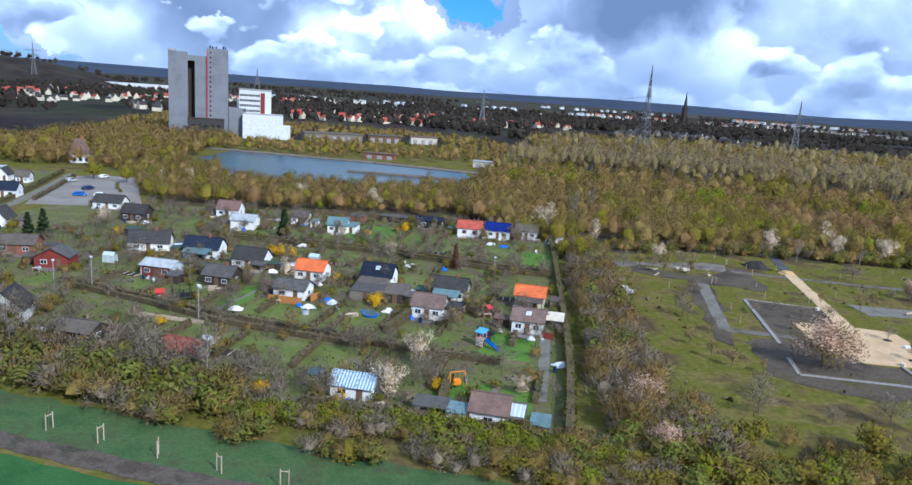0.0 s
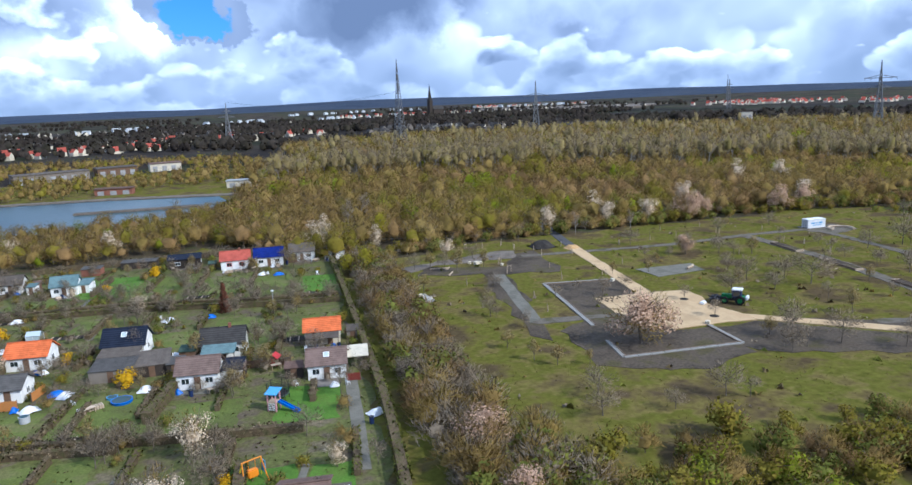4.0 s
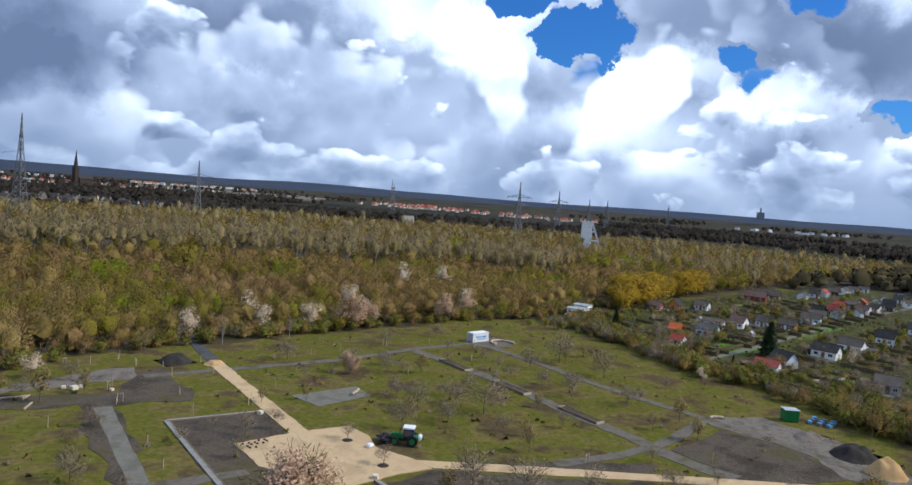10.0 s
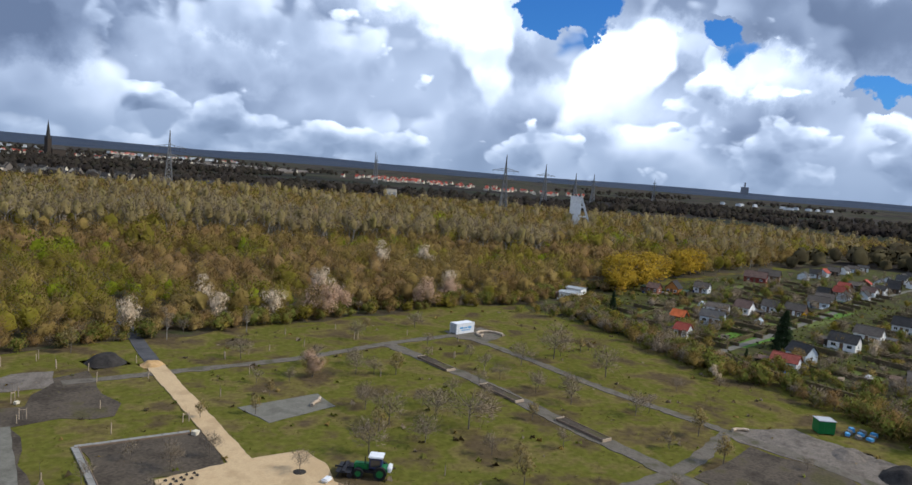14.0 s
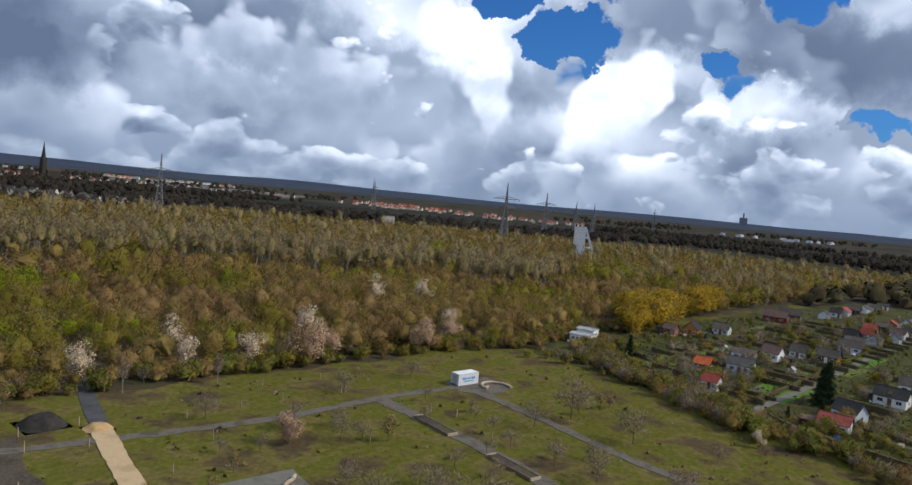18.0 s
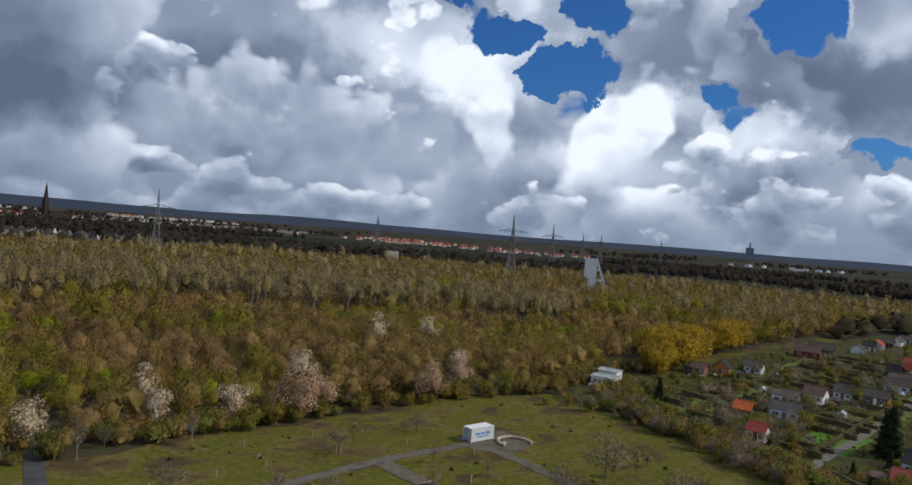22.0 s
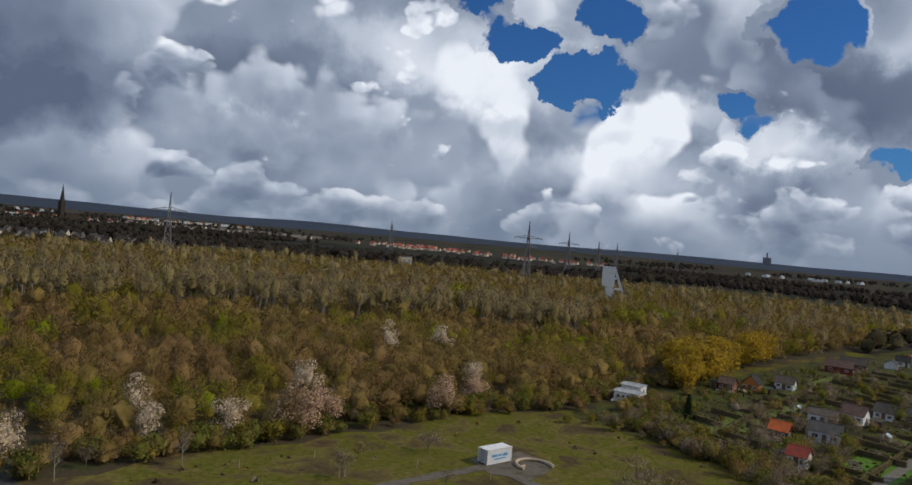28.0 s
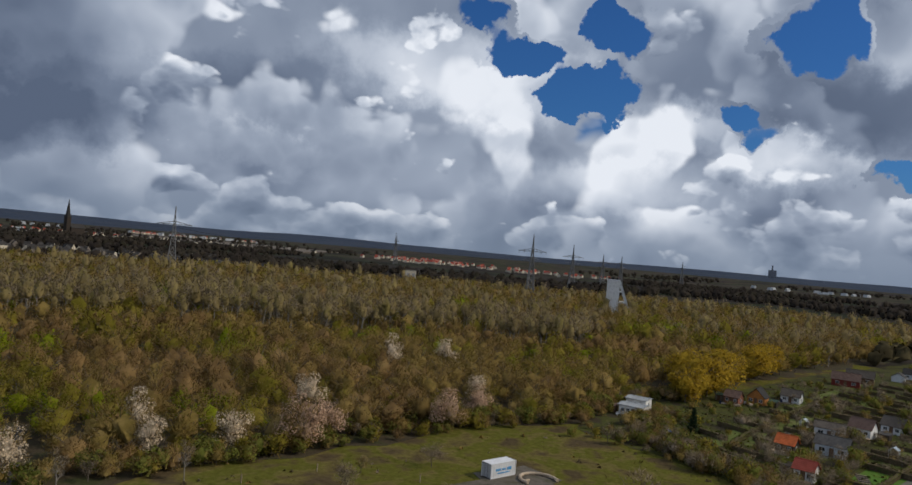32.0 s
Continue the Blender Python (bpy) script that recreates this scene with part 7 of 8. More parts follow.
def raised_bed(x, y, w, l, turn):
    root = thing("raised_bed", "long raised bed of dark soil in a timber frame", "planter", pose(x, y, 0.07, 0, 0, turn), "raised beds along the gravel path")
    for s in (-1, 1):
        part("side_board", box((s * (w / 2 - 0.07) - 0.07, -l / 2 + 0.16, 0), (s * (w / 2 - 0.07) + 0.07, l / 2 - 0.16, 0.42), 0.01), M["fence_wood"], root)
        part("end_board", box((-w / 2, s * (l / 2 - 0.08) - 0.08, 0), (w / 2, s * (l / 2 - 0.08) + 0.08, 0.45), 0.01), M["timber"], root, "pale timber end board")
    bm = bmesh.new()
    n, k = 16, 4
    grid = [[bm.verts.new((-w / 2 + 0.15 + (w - 0.3) * i / k, -l / 2 + 0.17 + (l - 0.34) * j / n, 0.33 + 0.05 * noise.noise((i * 0.9, j * 0.7, x)))) for j in range(n + 1)] for i in range(k + 1)]
    for i in range(k):
        for j in range(n):
            bm.faces.new((grid[i][j], grid[i + 1][j], grid[i + 1][j + 1], grid[i][j + 1]))
    part("soil", bm, M["dark_soil"], root)


raised_bed(122.4, 121.8, 2.2, 10.6, -11)
raised_bed(118.4, 101.6, 2.0, 10.4, -12)
raised_bed(114.7, 82.0, 2.0, 10.4, -12)


def kerb_line(name, label, a, b, width=0.9, seg=2.1, z=0.17, gap=True):
    """A line of pale kerb slabs with joints, one piece each."""
    a, b = Vector(a), Vector(b)
    d = (b - a)
    turn = math.degrees(math.atan2(d.y, d.x))
    root = thing(name, label, "kerb", pose(a.x, a.y, 0.05, 0, 0, turn))
    n = max(1, int(d.length / seg))
    s = d.length / n
    me = None
    for i in range(n):
        if me is None:
            ob = part("slab", box((0.03, -width / 2, 0), (s - 0.03, width / 2, z), 0.02), M["concrete"], root)
            me = ob.data
        else:
            ob = new("slab", me)
            ob.parent = root
        ob.location = (i * s, 0, 0.012 * math.sin(i * 2.3))
    part("edge_board", box((0, width / 2 + 0.02, -0.05), (d.length, width / 2 + 0.14, z + 0.05)), M["fence_wood"], root)


kerb_line("bed_kerb", "pale slab kerb round a dug bed", (66.8, 116.9), (52.2, 120.9), 0.8)
kerb_line("bed_kerb", "pale slab kerb round a dug bed", (52.2, 120.9), (46.2, 91.4), 0.8)
kerb_line("bed_kerb", "pale slab kerb round a dug bed", (44, 83.6), (42.1, 75.9), 0.7)
kerb_line("bed_kerb", "pale slab kerb round a dug bed", (42.1, 75.9), (62.5, 72.6), 0.7)
kerb_line("bed_kerb", "pale slab kerb round a dug bed", (62.5, 72.6), (63.9, 82.2), 0.7)


def heap(name, label, x, y, r, h, mat, seed, category="heap", stretch=1.0):
    bm = bmesh.new()
    bmesh.ops.create_grid(bm, x_segments=16, y_segments=16, size=1.0)
    for v in bm.verts:
        d = min(1.0, math.hypot(v.co.x, v.co.y))
        k = (1 - d ** 1.6)
        n = noise.noise((v.co.x * 2.2 + seed, v.co.y * 2.2, seed * 0.7))
        v.co = Vector((v.co.x * r * stretch, v.co.y * r, max(-0.05, h * k * (1 + 0.45 * n) + (0.1 * n if k > 0.05 else -0.05))))
    for f in bm.faces:
        f.smooth = True
    ob = part(name, bm, M[mat])
    ob.location = (x, y, 0.05)
    return tagged(ob, label, category)


heap("earth_mound", "heap of black soil beside the asphalt path", 70.6, 156.2, 3.4, 1.9, "black_soil", 1.0)
heap("earth_mound", "heap of dark soil in the building yard", 137, 40.5, 3.6, 2.2, "black_soil", 2.0, stretch=1.3)
heap("sand_heap", "heap of orange-brown sand in the yard", 131.6, 34.4, 3.2, 2.6, "sand_heap", 3.0)
heap("earth_mound", "low heap of brown earth in the yard", 141, 49, 2.6, 0.9, "dirt", 4.0, stretch=1.5)
heap("sand_mound", "mound of fresh sand at the path's end", 76.6, 150.4, 2.1, 0.9, "sand_heap", 5.0)
heap("rubble_heap", "pale heap of stone rubble in the grass", 24.4, 122.4, 2.6, 1.1, "concrete", 6.0)
rr = random.Random(9)
for i in range(40):
    a, d = rr.uniform(0, 6.28), rr.uniform(0, 2.3)
    s = rr.uniform(0.14, 0.36)
    bm = bmesh.new()
    bmesh.ops.create_icosphere(bm, subdivisions=1, radius=s)
    for v in bm.verts:
        v.co *= rr.uniform(0.75, 1.15)
    ob = part("stone", bm, M["wall_cream"])
    ob.location = (24.4 + d * math.cos(a), 122.4 + d * math.sin(a), max(0.1, 1.05 * (1 - (d / 2.6) ** 1.6)) + 0.05)
    tagged(ob, "pale broken stone on a rubble heap", "stone", "stones of the rubble heap")


def log_bench(x, y, points, label):
    root = thing("log_bench", label, "bench", pose(x, y, 0.08))
    for a, b in zip(points[:-1], points[1:]):
        part("log", rod((*a, 0.28), (*b, 0.28), 0.3, 0.27, 9), M["timber"], root)


arc = [(3.2 * math.cos(radians(a)), 3.4 * math.sin(radians(a))) for a in range(-40, 181, 22)]
log_bench(152.9, 131.9, arc, "curved bench of pale peeled logs")
log_bench(150.4, 132.6, [(-0.6, 0), (0.6, 0.1)], "single pale log seat")
log_bench(88, 116.2, [(-1.6, -0.6), (-0.5, 0.2), (0.7, 0.6), (1.7, 1.6)], "short row of pale logs on the gravel pad")
log_bench(136.8, 64.6, [(-1.2, 1.0), (-0.2, 0.8), (0.8, 0.0), (1.2, -0.9)], "short curve of pale logs")
for x, y, s in ((45.5, 147.4, 0.7), (46.7, 145.7, 1.0), (48.1, 146.3, 0.7), (66.4, 115.8, 0.8), (64.2, 82.9, 0.8), (51.8, 141.8, 0.6)):
    ob = part("stone_block", box((-s * 0.6, -s * 0.5, 0), (s * 0.6, s * 0.5, s * 0.75), 0.06), M["wall_cream"])
    ob.matrix_world = pose(x, y, 0.05, 0, 0, x * 37 % 90)
    tagged(ob, "pale cut stone block lying on dirt", "stone", "stone blocks in the orchard")
for x, y, l, a in ((36.9, 146, 4.6, -10), (38.8, 145, 2.6, 50), (37.6, 139.8, 3.6, 55)):
    ob = part("timber_beam", box((-l / 2, -0.14, 0), (l / 2, 0.14, 0.26), 0.02), M["timber"])
    ob.matrix_world = pose(x, y, 0.06, 0, 0, a)
    tagged(ob, "pale timber beam lying on the ground", "beam", "beams on the dirt")


def stake_pair(x, y, n, h=1.5):
    root = thing("tree_stake", "pale timber stakes that guard a young tree", "stake", pose(x, y, 0, 0, 0, (x * 53) % 180), "staked young trees")
    for i in range(n):
        o = (i - (n - 1) / 2) * 0.9
        part("stake", rod((o, 0, -0.1), (o, 0, h), 0.07, 0.06, 6), M["timber"], root)
    if n > 1:
        part("tie", box((-0.45, -0.03, h - 0.28), (0.45, 0.03, h - 0.18)), M["timber"], root)
    part("sapling", rod((0.06 if n == 1 else 0, 0.1, -0.05), (0.1, 0.15, h + 1.1), 0.03, 0.01, 5), M["bark"], root)


STAKES = [(55.6, 162.7), (61.3, 163.0), (62.6, 157.2), (65.0, 146.0), (74.9, 153.3), (72.5, 143.3), (51.7, 143.1), (49.3, 133.5), (60.4, 133.2), (57.6, 122.6), (67.8, 121.2), (77.5, 128.3),
          (87.9, 136.3), (100.0, 148.0), (89.6, 147.6), (108.0, 147.0), (110.6, 157.6), (123.6, 155.9), (121.8, 146.2), (107.1, 121.8), (134.7, 142.7), (127.2, 127.4), (129.7, 123.1), (141.2, 132.2), (125.2, 111.2)]
STAKES += [(29.1, 138.1), (24.7, 130.4), (36.9, 127.9), (22.5, 118.1), (33.4, 111.1), (50.5, 134.9), (45.6, 112.8), (43.4, 102.9), (53.0, 144.9), (51.5, 165.0), (66.3, 152.8), (62.1, 164.3), (84.6, 84.6), (95, 68), (112, 55)]
for i, (x, y) in enumerate(STAKES):
    stake_pair(x, y, 2 if i % 4 == 2 else 1, 1.4 if i % 3 else 1.7)
for x, y in ((-78.3, 47.2), (-71.0, 45.8), (-63.3, 43.6), (-56.4, 41.4), (-49.0, 38.9), (-41.5, 36.3), (-86, 49), (-34, 34)):
    stake_pair(x, y + 1.2, 2, 2.1)


def wheel(root, x, y, r, w, name="wheel"):
    t = part(name, rod((x, y - w / 2, r), (x, y + w / 2, r), r, r, 18), M["rubber"], root)
    part("rim", rod((x, y - w / 2 - 0.02, r), (x, y + w / 2 + 0.02, r), r * 0.55, r * 0.55, 14), M["paint_green" if "tractor" in root.name else "paint_silver"], t)


def tractor(x, y, turn):
    root = thing("tractor", "green tractor with a white-roofed cab parked on grass", "tractor", pose(x, y, 0.05, 0, 0, turn))
    part("chassis", box((-2.0, -0.45, 0.55), (2.2, 0.45, 1.0), 0.05), M["dark_metal"], root)
    part("hood", box((0.3, -0.48, 1.0), (2.3, 0.48, 1.75), 0.12), M["paint_green"], root)
    part("rear_body", box((-2.1, -0.9, 0.95), (-0.9, 0.9, 1.5), 0.1), M["paint_green"], root)
    part("tank", box((-2.6, -0.8, 1.0), (-2.05, 0.8, 1.7), 0.12), M["paint_white"], root, "white plastic tank")
    cab = part("cab", box((-1.3, -0.8, 1.3), (0.3, 0.8, 2.7), 0.08), M["paint_darkblue"], root, "cab with dark blue glass")
    part("roof", box((-1.45, -0.92, 2.7), (0.45, 0.92, 2.95), 0.08), M["paint_white"], cab, "white cab roof")
    for sy in (-1, 1):
        part("side_window", box((-1.1, sy * 0.8 - 0.02, 1.6), (0.1, sy * 0.8 + 0.02, 2.5)), M["pane"], cab)
    part("exhaust", rod((0.9, 0.35, 1.7), (0.9, 0.35, 2.7), 0.06, None, 8), M["dark_metal"], root)
    for sx, r in ((-1.2, 0.85), (1.6, 0.68)):
        for sy in (-1, 1):
            wheel(root, sx, sy * 0.95, r, 0.5)
    imp = thing("soil_harrow", "dark rusty harrow standing behind the tractor", "farm implement", pose(x - 3.4 * math.cos(radians(turn)) * -1, y + 3.4 * math.sin(radians(turn)), 0.12, 0, 0, turn))
    part("beam", box((-0.2, -1.6, 0.8), (0.2, 1.6, 1.0)), M["dark_metal"], imp)
    part("drawbar", box((-1.2, -0.1, 0.75), (1.4, 0.1, 0.95)), M["dark_metal"], imp)
    for i in range(7):
        yy = -1.5 + i * 0.5
        part("tine", rod((0.9, yy, 0.0), (0.3, yy, 0.95), 0.06, 0.08, 6), M["dark_metal"], imp)
        part("disc", rod((-0.8, yy - 0.04, 0.38), (-0.8, yy + 0.04, 0.38), 0.38, 0.38, 14), M["dark_metal"], imp)
    part("frame", box((-0.95, -1.6, 0.7), (1.0, 1.6, 0.8)), M["dark_metal"], imp)


tractor(76.9, 90.4, 128)
ob = part("material_sack", box((-0.7, -0.45, 0), (0.7, 0.45, 0.5), 0.15), M["paint_white"])
ob.matrix_world = pose(71.4, 92.6, 0.14, 0, 0, 20)
tagged(ob, "white building sack lying on sand", "sack")
for x, y in ((70.4, 96.9), (68.1, 85.7)):
    ob = part("mulch_ring", rod((0, 0, 0), (0, 0, 0.1), 0.9, 0.7, 16), M["black_soil"])
    ob.location = (x, y, 0.13)
    tagged(ob, "ring of dark mulch round a young tree", "mulch", "mulch rings on the sand")
for i in range(12):
    ob = part("clod", rod((0, 0, 0), (0.1, 0, 0.22), 0.28, 0.1, 6), M["black_soil"])
    ob.location = (56.5 + (i % 5) * 0.9, 104.6 - (i // 5) * 0.9 - 0.2 * (i % 3), 0.13)
    tagged(ob, "dark clod of earth on the sand", "clod", "clods on the sand square")


def skip(x, y, turn):
    root = thing("site_hut", "green steel site box in the building yard", "site box", pose(x, y, 0.06, 0, 0, turn))
    part("body", box((-1.4, -1.2, 0.1), (1.4, 1.2, 2.3), 0.04), M["paint_green"], root)
    part("lid", box((-1.5, -1.3, 2.3), (1.5, 1.3, 2.42), 0.03), M["paint_silver"], root)
    for s in (-1, 1):
        part("skid", box((s * 1.1 - 0.1, -1.2, 0), (s * 1.1 + 0.1, 1.2, 0.12)), M["dark_metal"], root)
    part("door", box((-0.5, -1.25, 0.2), (0.5, -1.18, 2.1)), M["paint_green"], root)


skip(149.4, 55, -50)
for i in range(9):
    x, y = 151 + (i % 3) * 1.5 + 0.2 * (i // 3), 51.6 - (i // 3) * 1.7
    root = thing("slab_pallet", "stack of pale paving slabs on a pallet", "pallet", pose(x, y, 0.06, 0, 0, 20 + i * 7), "pallets in the building yard")
    part("pallet", box((-0.6, -0.4, 0), (0.6, 0.4, 0.14)), M["fence_wood"], root)
    part("slab_stack", box((-0.52, -0.36, 0.15), (0.52, 0.36, 0.6 + 0.1 * (i % 3)), 0.02), M["concrete" if i % 2 else "paint_lightblue"], root)


# ---- vehicles on the car park ----
def car(x, y, turn, paint, label):
    root = thing("car", label, "car", pose(x, y, 0.07, 0, 0, turn), "cars on the gravel car park")
    bm = bmesh.new()
    prof = [(-2.1, 0.3), (2.1, 0.3), (2.15, 0.75), (1.25, 0.9), (0.7, 1.42), (-1.2, 1.45), (-1.95, 0.95), (-2.15, 0.85)]
    a = [bm.verts.new((p, -0.86, q)) for p, q in prof]
    b = [bm.verts.new((p, 0.86, q)) for p, q in prof]
    bm.faces.new(a)
    bm.faces.new(b[::-1])
    for i in range(len(prof)):
        j = (i + 1) % len(prof)
        bm.faces.new((a[j], a[i], b[i], b[j]))
    bmesh.ops.recalc_face_normals(bm, faces=bm.faces)
    bmesh.ops.bevel(bm, geom=list(bm.edges), offset=0.06, segments=2, affect="EDGES")
    body = part("body", bm, M[paint], root)
    for s in (-1, 1):
        part("side_window", box((-1.1, s * 0.865 - 0.01, 0.98), (0.7, s * 0.865 + 0.01, 1.33)), M["pane"], body)
        for xx in (-1.3, 1.35):
            wheel(root, xx, s * 0.78, 0.33, 0.2)
        part("headlight", box((2.08, s * 0.6 - 0.15, 0.6), (2.17, s * 0.6 + 0.15, 0.75)), M["paint_white"], body)
    m = Matrix.Translation((0.98, 0, 1.17)) @ Matrix.Rotation(radians(43), 4, "Y")
    bm = bmesh.new()
    add_box(bm, (-0.33, -0.72, -0.01), (0.33, 0.72, 0.05), m)
    part("windscreen", bm, M["pane"], body)


for x, y, a, p, l in ((-151.6, 226.6, 70, "paint_silver", "silver car parked on gravel"), (-138.6, 212, 65, "paint_darkblue", "dark blue car parked on gravel"), (-135, 199, 20, "paint_blue", "bright blue car parked on gravel"),
                      (-128.6, 199.6, 30, "paint_white", "white car parked on gravel"), (-146, 240, 75, "paint_white", "white van-like car at the lane")):
    car(x, y, a, p, l)
for x, y in ((-127, 210), (-131, 217), (-134, 224)):
    plant("bush", x, y, 1.6)


# ---- things in the gardens ----
def playtower(x, y, turn):
    root = thing("play_tower", "wooden play tower with a bright blue slide", "play tower", pose(x, y, 0.06, 0, 0, turn))
    for sx in (-0.6, 0.6):
        for sy in (-0.6, 0.6):
            part("post", box((sx - 0.07, sy - 0.07, 0), (sx + 0.07, sy + 0.07, 2.6)), M["paint_pink"], root)
    part("platform", box((-0.7, -0.7, 1.2), (0.7, 0.7, 1.3)), M["timber"], root)
    for i in range(4):
        part("rung", box((-0.5, -0.75, 0.25 + i * 0.28), (0.5, -0.66, 0.33 + i * 0.28)), M["paint_white"], root)
    bm = bmesh.new()
    add_box(bm, (-0.9, -0.9, -0.04), (0.9, 0.9, 0.04), Matrix.Translation((0, 0, 2.7)) @ Matrix.Rotation(radians(14), 4, "X"))
    part("roof", bm, M["paint_lightblue"], root)
    m = Matrix.Translation((0.7, 0, 1.3)) @ Matrix.Rotation(radians(24), 4, "Y")
    bm = bmesh.new()
    add_box(bm, (0, -0.3, -0.04), (3.3, 0.3, 0.04), m)
    add_box(bm, (0, -0.34, -0.04), (3.3, -0.28, 0.26), m)
    add_box(bm, (0, 0.28, -0.04), (3.3, 0.34, 0.26), m)
    part("slide", bm, M["paint_blue"], root)


playtower(-10.6, 81, -35)


def swing(x, y, turn):
    root = thing("swing_frame", "orange and yellow garden swing frame on a lawn", "swing", pose(x, y, 0.06, 0, 0, turn))
    for s in (-1, 1):
        for o in (-0.9, 0.9):
            part("leg", rod((s * 1.4, o, 0), (s * 1.1, 0, 2.6), 0.07, None, 8), M["paint_yellow" if o > 0 else "paint_orange"], root)
    part("top_bar", rod((-1.2, 0, 2.6), (1.2, 0, 2.6), 0.07, None, 8), M["paint_orange"], root)
    for o in (-0.4, 0.4):
        part("rope", rod((o, 0, 2.55), (o, 0, 0.9), 0.03, None, 5), M["paint_orange"], root)
    part("seat", box((-0.6, -0.35, 0.6), (0.6, 0.35, 1.5), 0.1), M["paint_orange"], root)
    part("sail", box((1.3, -0.5, 0.7), (1.36, 0.6, 2.2)), M["paint_lightblue"], root, "pale blue cloth")


swing(-15.2, 62.8, 20)


def trampoline(x, y, r, label):
    root = thing("trampoline", label, "trampoline", pose(x, y, 0.06))
    part("mat", rod((0, 0, 0.78), (0, 0, 0.82), r * 0.9, None, 24), M["rubber"], root)
    bm = bmesh.new()
    for i in range(24):
        a, b = i * math.pi / 12, (i + 1) * math.pi / 12
        add_rod(bm, (r * math.cos(a), r * math.sin(a), 0.8), (r * math.cos(b), r * math.sin(b), 0.8), 0.09, None, 6)
    part("rim", bm, M["roof_green"], root)
    for i in range(6):
        a = i * math.pi / 3
        part("leg", rod((r * math.cos(a), r * math.sin(a), 0), (r * math.cos(a), r * math.sin(a), 2.5), 0.05, None, 6), M["dark_metal"], root)
    bm = bmesh.new()
    for k in range(7):
        z = 0.95 + k * 0.25
        for i in range(24):
            a, b = i * math.pi / 12, (i + 1) * math.pi / 12
            add_rod(bm, (r * math.cos(a), r * math.sin(a), z), (r * math.cos(b), r * math.sin(b), z), 0.025, None, 4)
    part("net", bm, M["dark_metal"], root)


trampoline(-66.3, 96.6, 1.9, "round trampoline with a dark safety net")
trampoline(-9.6, 84.6, 1.5, "small round trampoline behind a play tower")


def tub(name, label, x, y, r, h, mat, category):
    root = thing(name, label, category, pose(x, y, 0.06))
    part("shell", rod((0, 0, 0), (0, 0, h), r * 0.95, r, 20), M[mat], root)
    part("water", rod((0, 0, h - 0.02), (0, 0, h + 0.012), r * 0.88, None, 20), M["water"], root)


tub("paddling_pool", "round blue paddling pool on the grass", -30.4, 93.6, 1.5, 0.4, "paint_blue", "pool")
tub("paddling_pool", "small blue paddling pool by a hedge", -31.8, 95.6, 0.8, 0.3, "paint_lightblue", "pool")
tub("water_tub", "dark round tub with a white rim", -42.3, 92.2, 0.7, 0.9, "paint_silver", "tub")
tub("pond", "dark pond basin by a path", -36, 66, 1.6, 0.1, "dark_metal", "pond")


def veg_bed(x, y, turn, n):
    root = thing("vegetable_bed", "dark dug vegetable beds between pale boards", "garden bed", pose(x, y, 0.05, 0, 0, turn))
    for i in range(n):
        part("soil", box((i * 1.5 - 0.62, -1.1, 0), (i * 1.5 + 0.62, 1.1, 0.12), 0.03), M["black_soil"], root)
    for i in range(n + 1):
        part("board", box((i * 1.5 - 0.83, -1.15, 0), (i * 1.5 - 0.67, 1.15, 0.16)), M["timber"], root)


veg_bed(-13.4, 75.6, -16, 3)
veg_bed(-28.6, 66.8, -14, 4)
veg_bed(-70, 78, -14, 3)


def board_fence(label, a, b, h, mat, n):
    a, b = Vector(a), Vector(b)
    d = b - a
    root = thing("board_fence", label, "fence", pose(a.x, a.y, 0.04, 0, 0, math.degrees(math.atan2(d.y, d.x))))
    me = None
    for i in range(n):
        w = d.length / n
        if me is None:
            ob = part("board", box((0.01, -0.02, 0.06), (w - 0.01, 0.02, h)), M[mat], root)
            me = ob.data
        else:
            ob = new("board", me)
            ob.parent = root
        ob.location = (i * w, 0, 0.02 * math.sin(i * 1.7))
    for i in range(max(2, int(d.length / 2.2)) + 1):
        px = d.length * i / max(2, int(d.length / 2.2))
        part("post", box((px - 0.05, 0.03, -0.1), (px + 0.05, 0.12, h + 0.1)), M["fence_wood"], root)
    part("rail", box((0, 0.02, h * 0.7), (d.length, 0.06, h * 0.7 + 0.09)), M["fence_wood"], root)


board_fence("bright orange board fence before a hut", (-50.6, 98.6), (-44, 97.2), 1.5, "wall_orangewood", 30)
board_fence("orange-brown board fence beside a garden", (-42.6, 99.6), (-41.4, 103), 1.4, "wall_orangewood", 14)
board_fence("dark board fence at the carport", (4.6, 86.6), (6, 96), 1.7, "wall_darkwood", 30)
board_fence("red-brown board fence beside a terrace", (0.6, 86.6), (2.6, 86), 1.2, "wall_redwood", 9)
board_fence("low pale fence along a lawn", (-72, 86.5), (-58, 83.4), 0.8, "timber", 36)
board_fence("grey board fence between gardens", (-20.4, 96.4), (-24, 98.6), 1.6, "wall_plank", 16)
board_fence("wooden fence behind a garden row", (-14, 98.8), (-6, 97.4), 1.3, "wall_brownwood", 26)
board_fence("weathered fence along the wild hedge", (-34, 52.6), (-20, 49.6), 1.2, "wall_plank", 44)
board_fence("weathered fence along the wild hedge", (-20, 49.6), (-3, 46.4), 1.2, "wall_brownwood", 52)


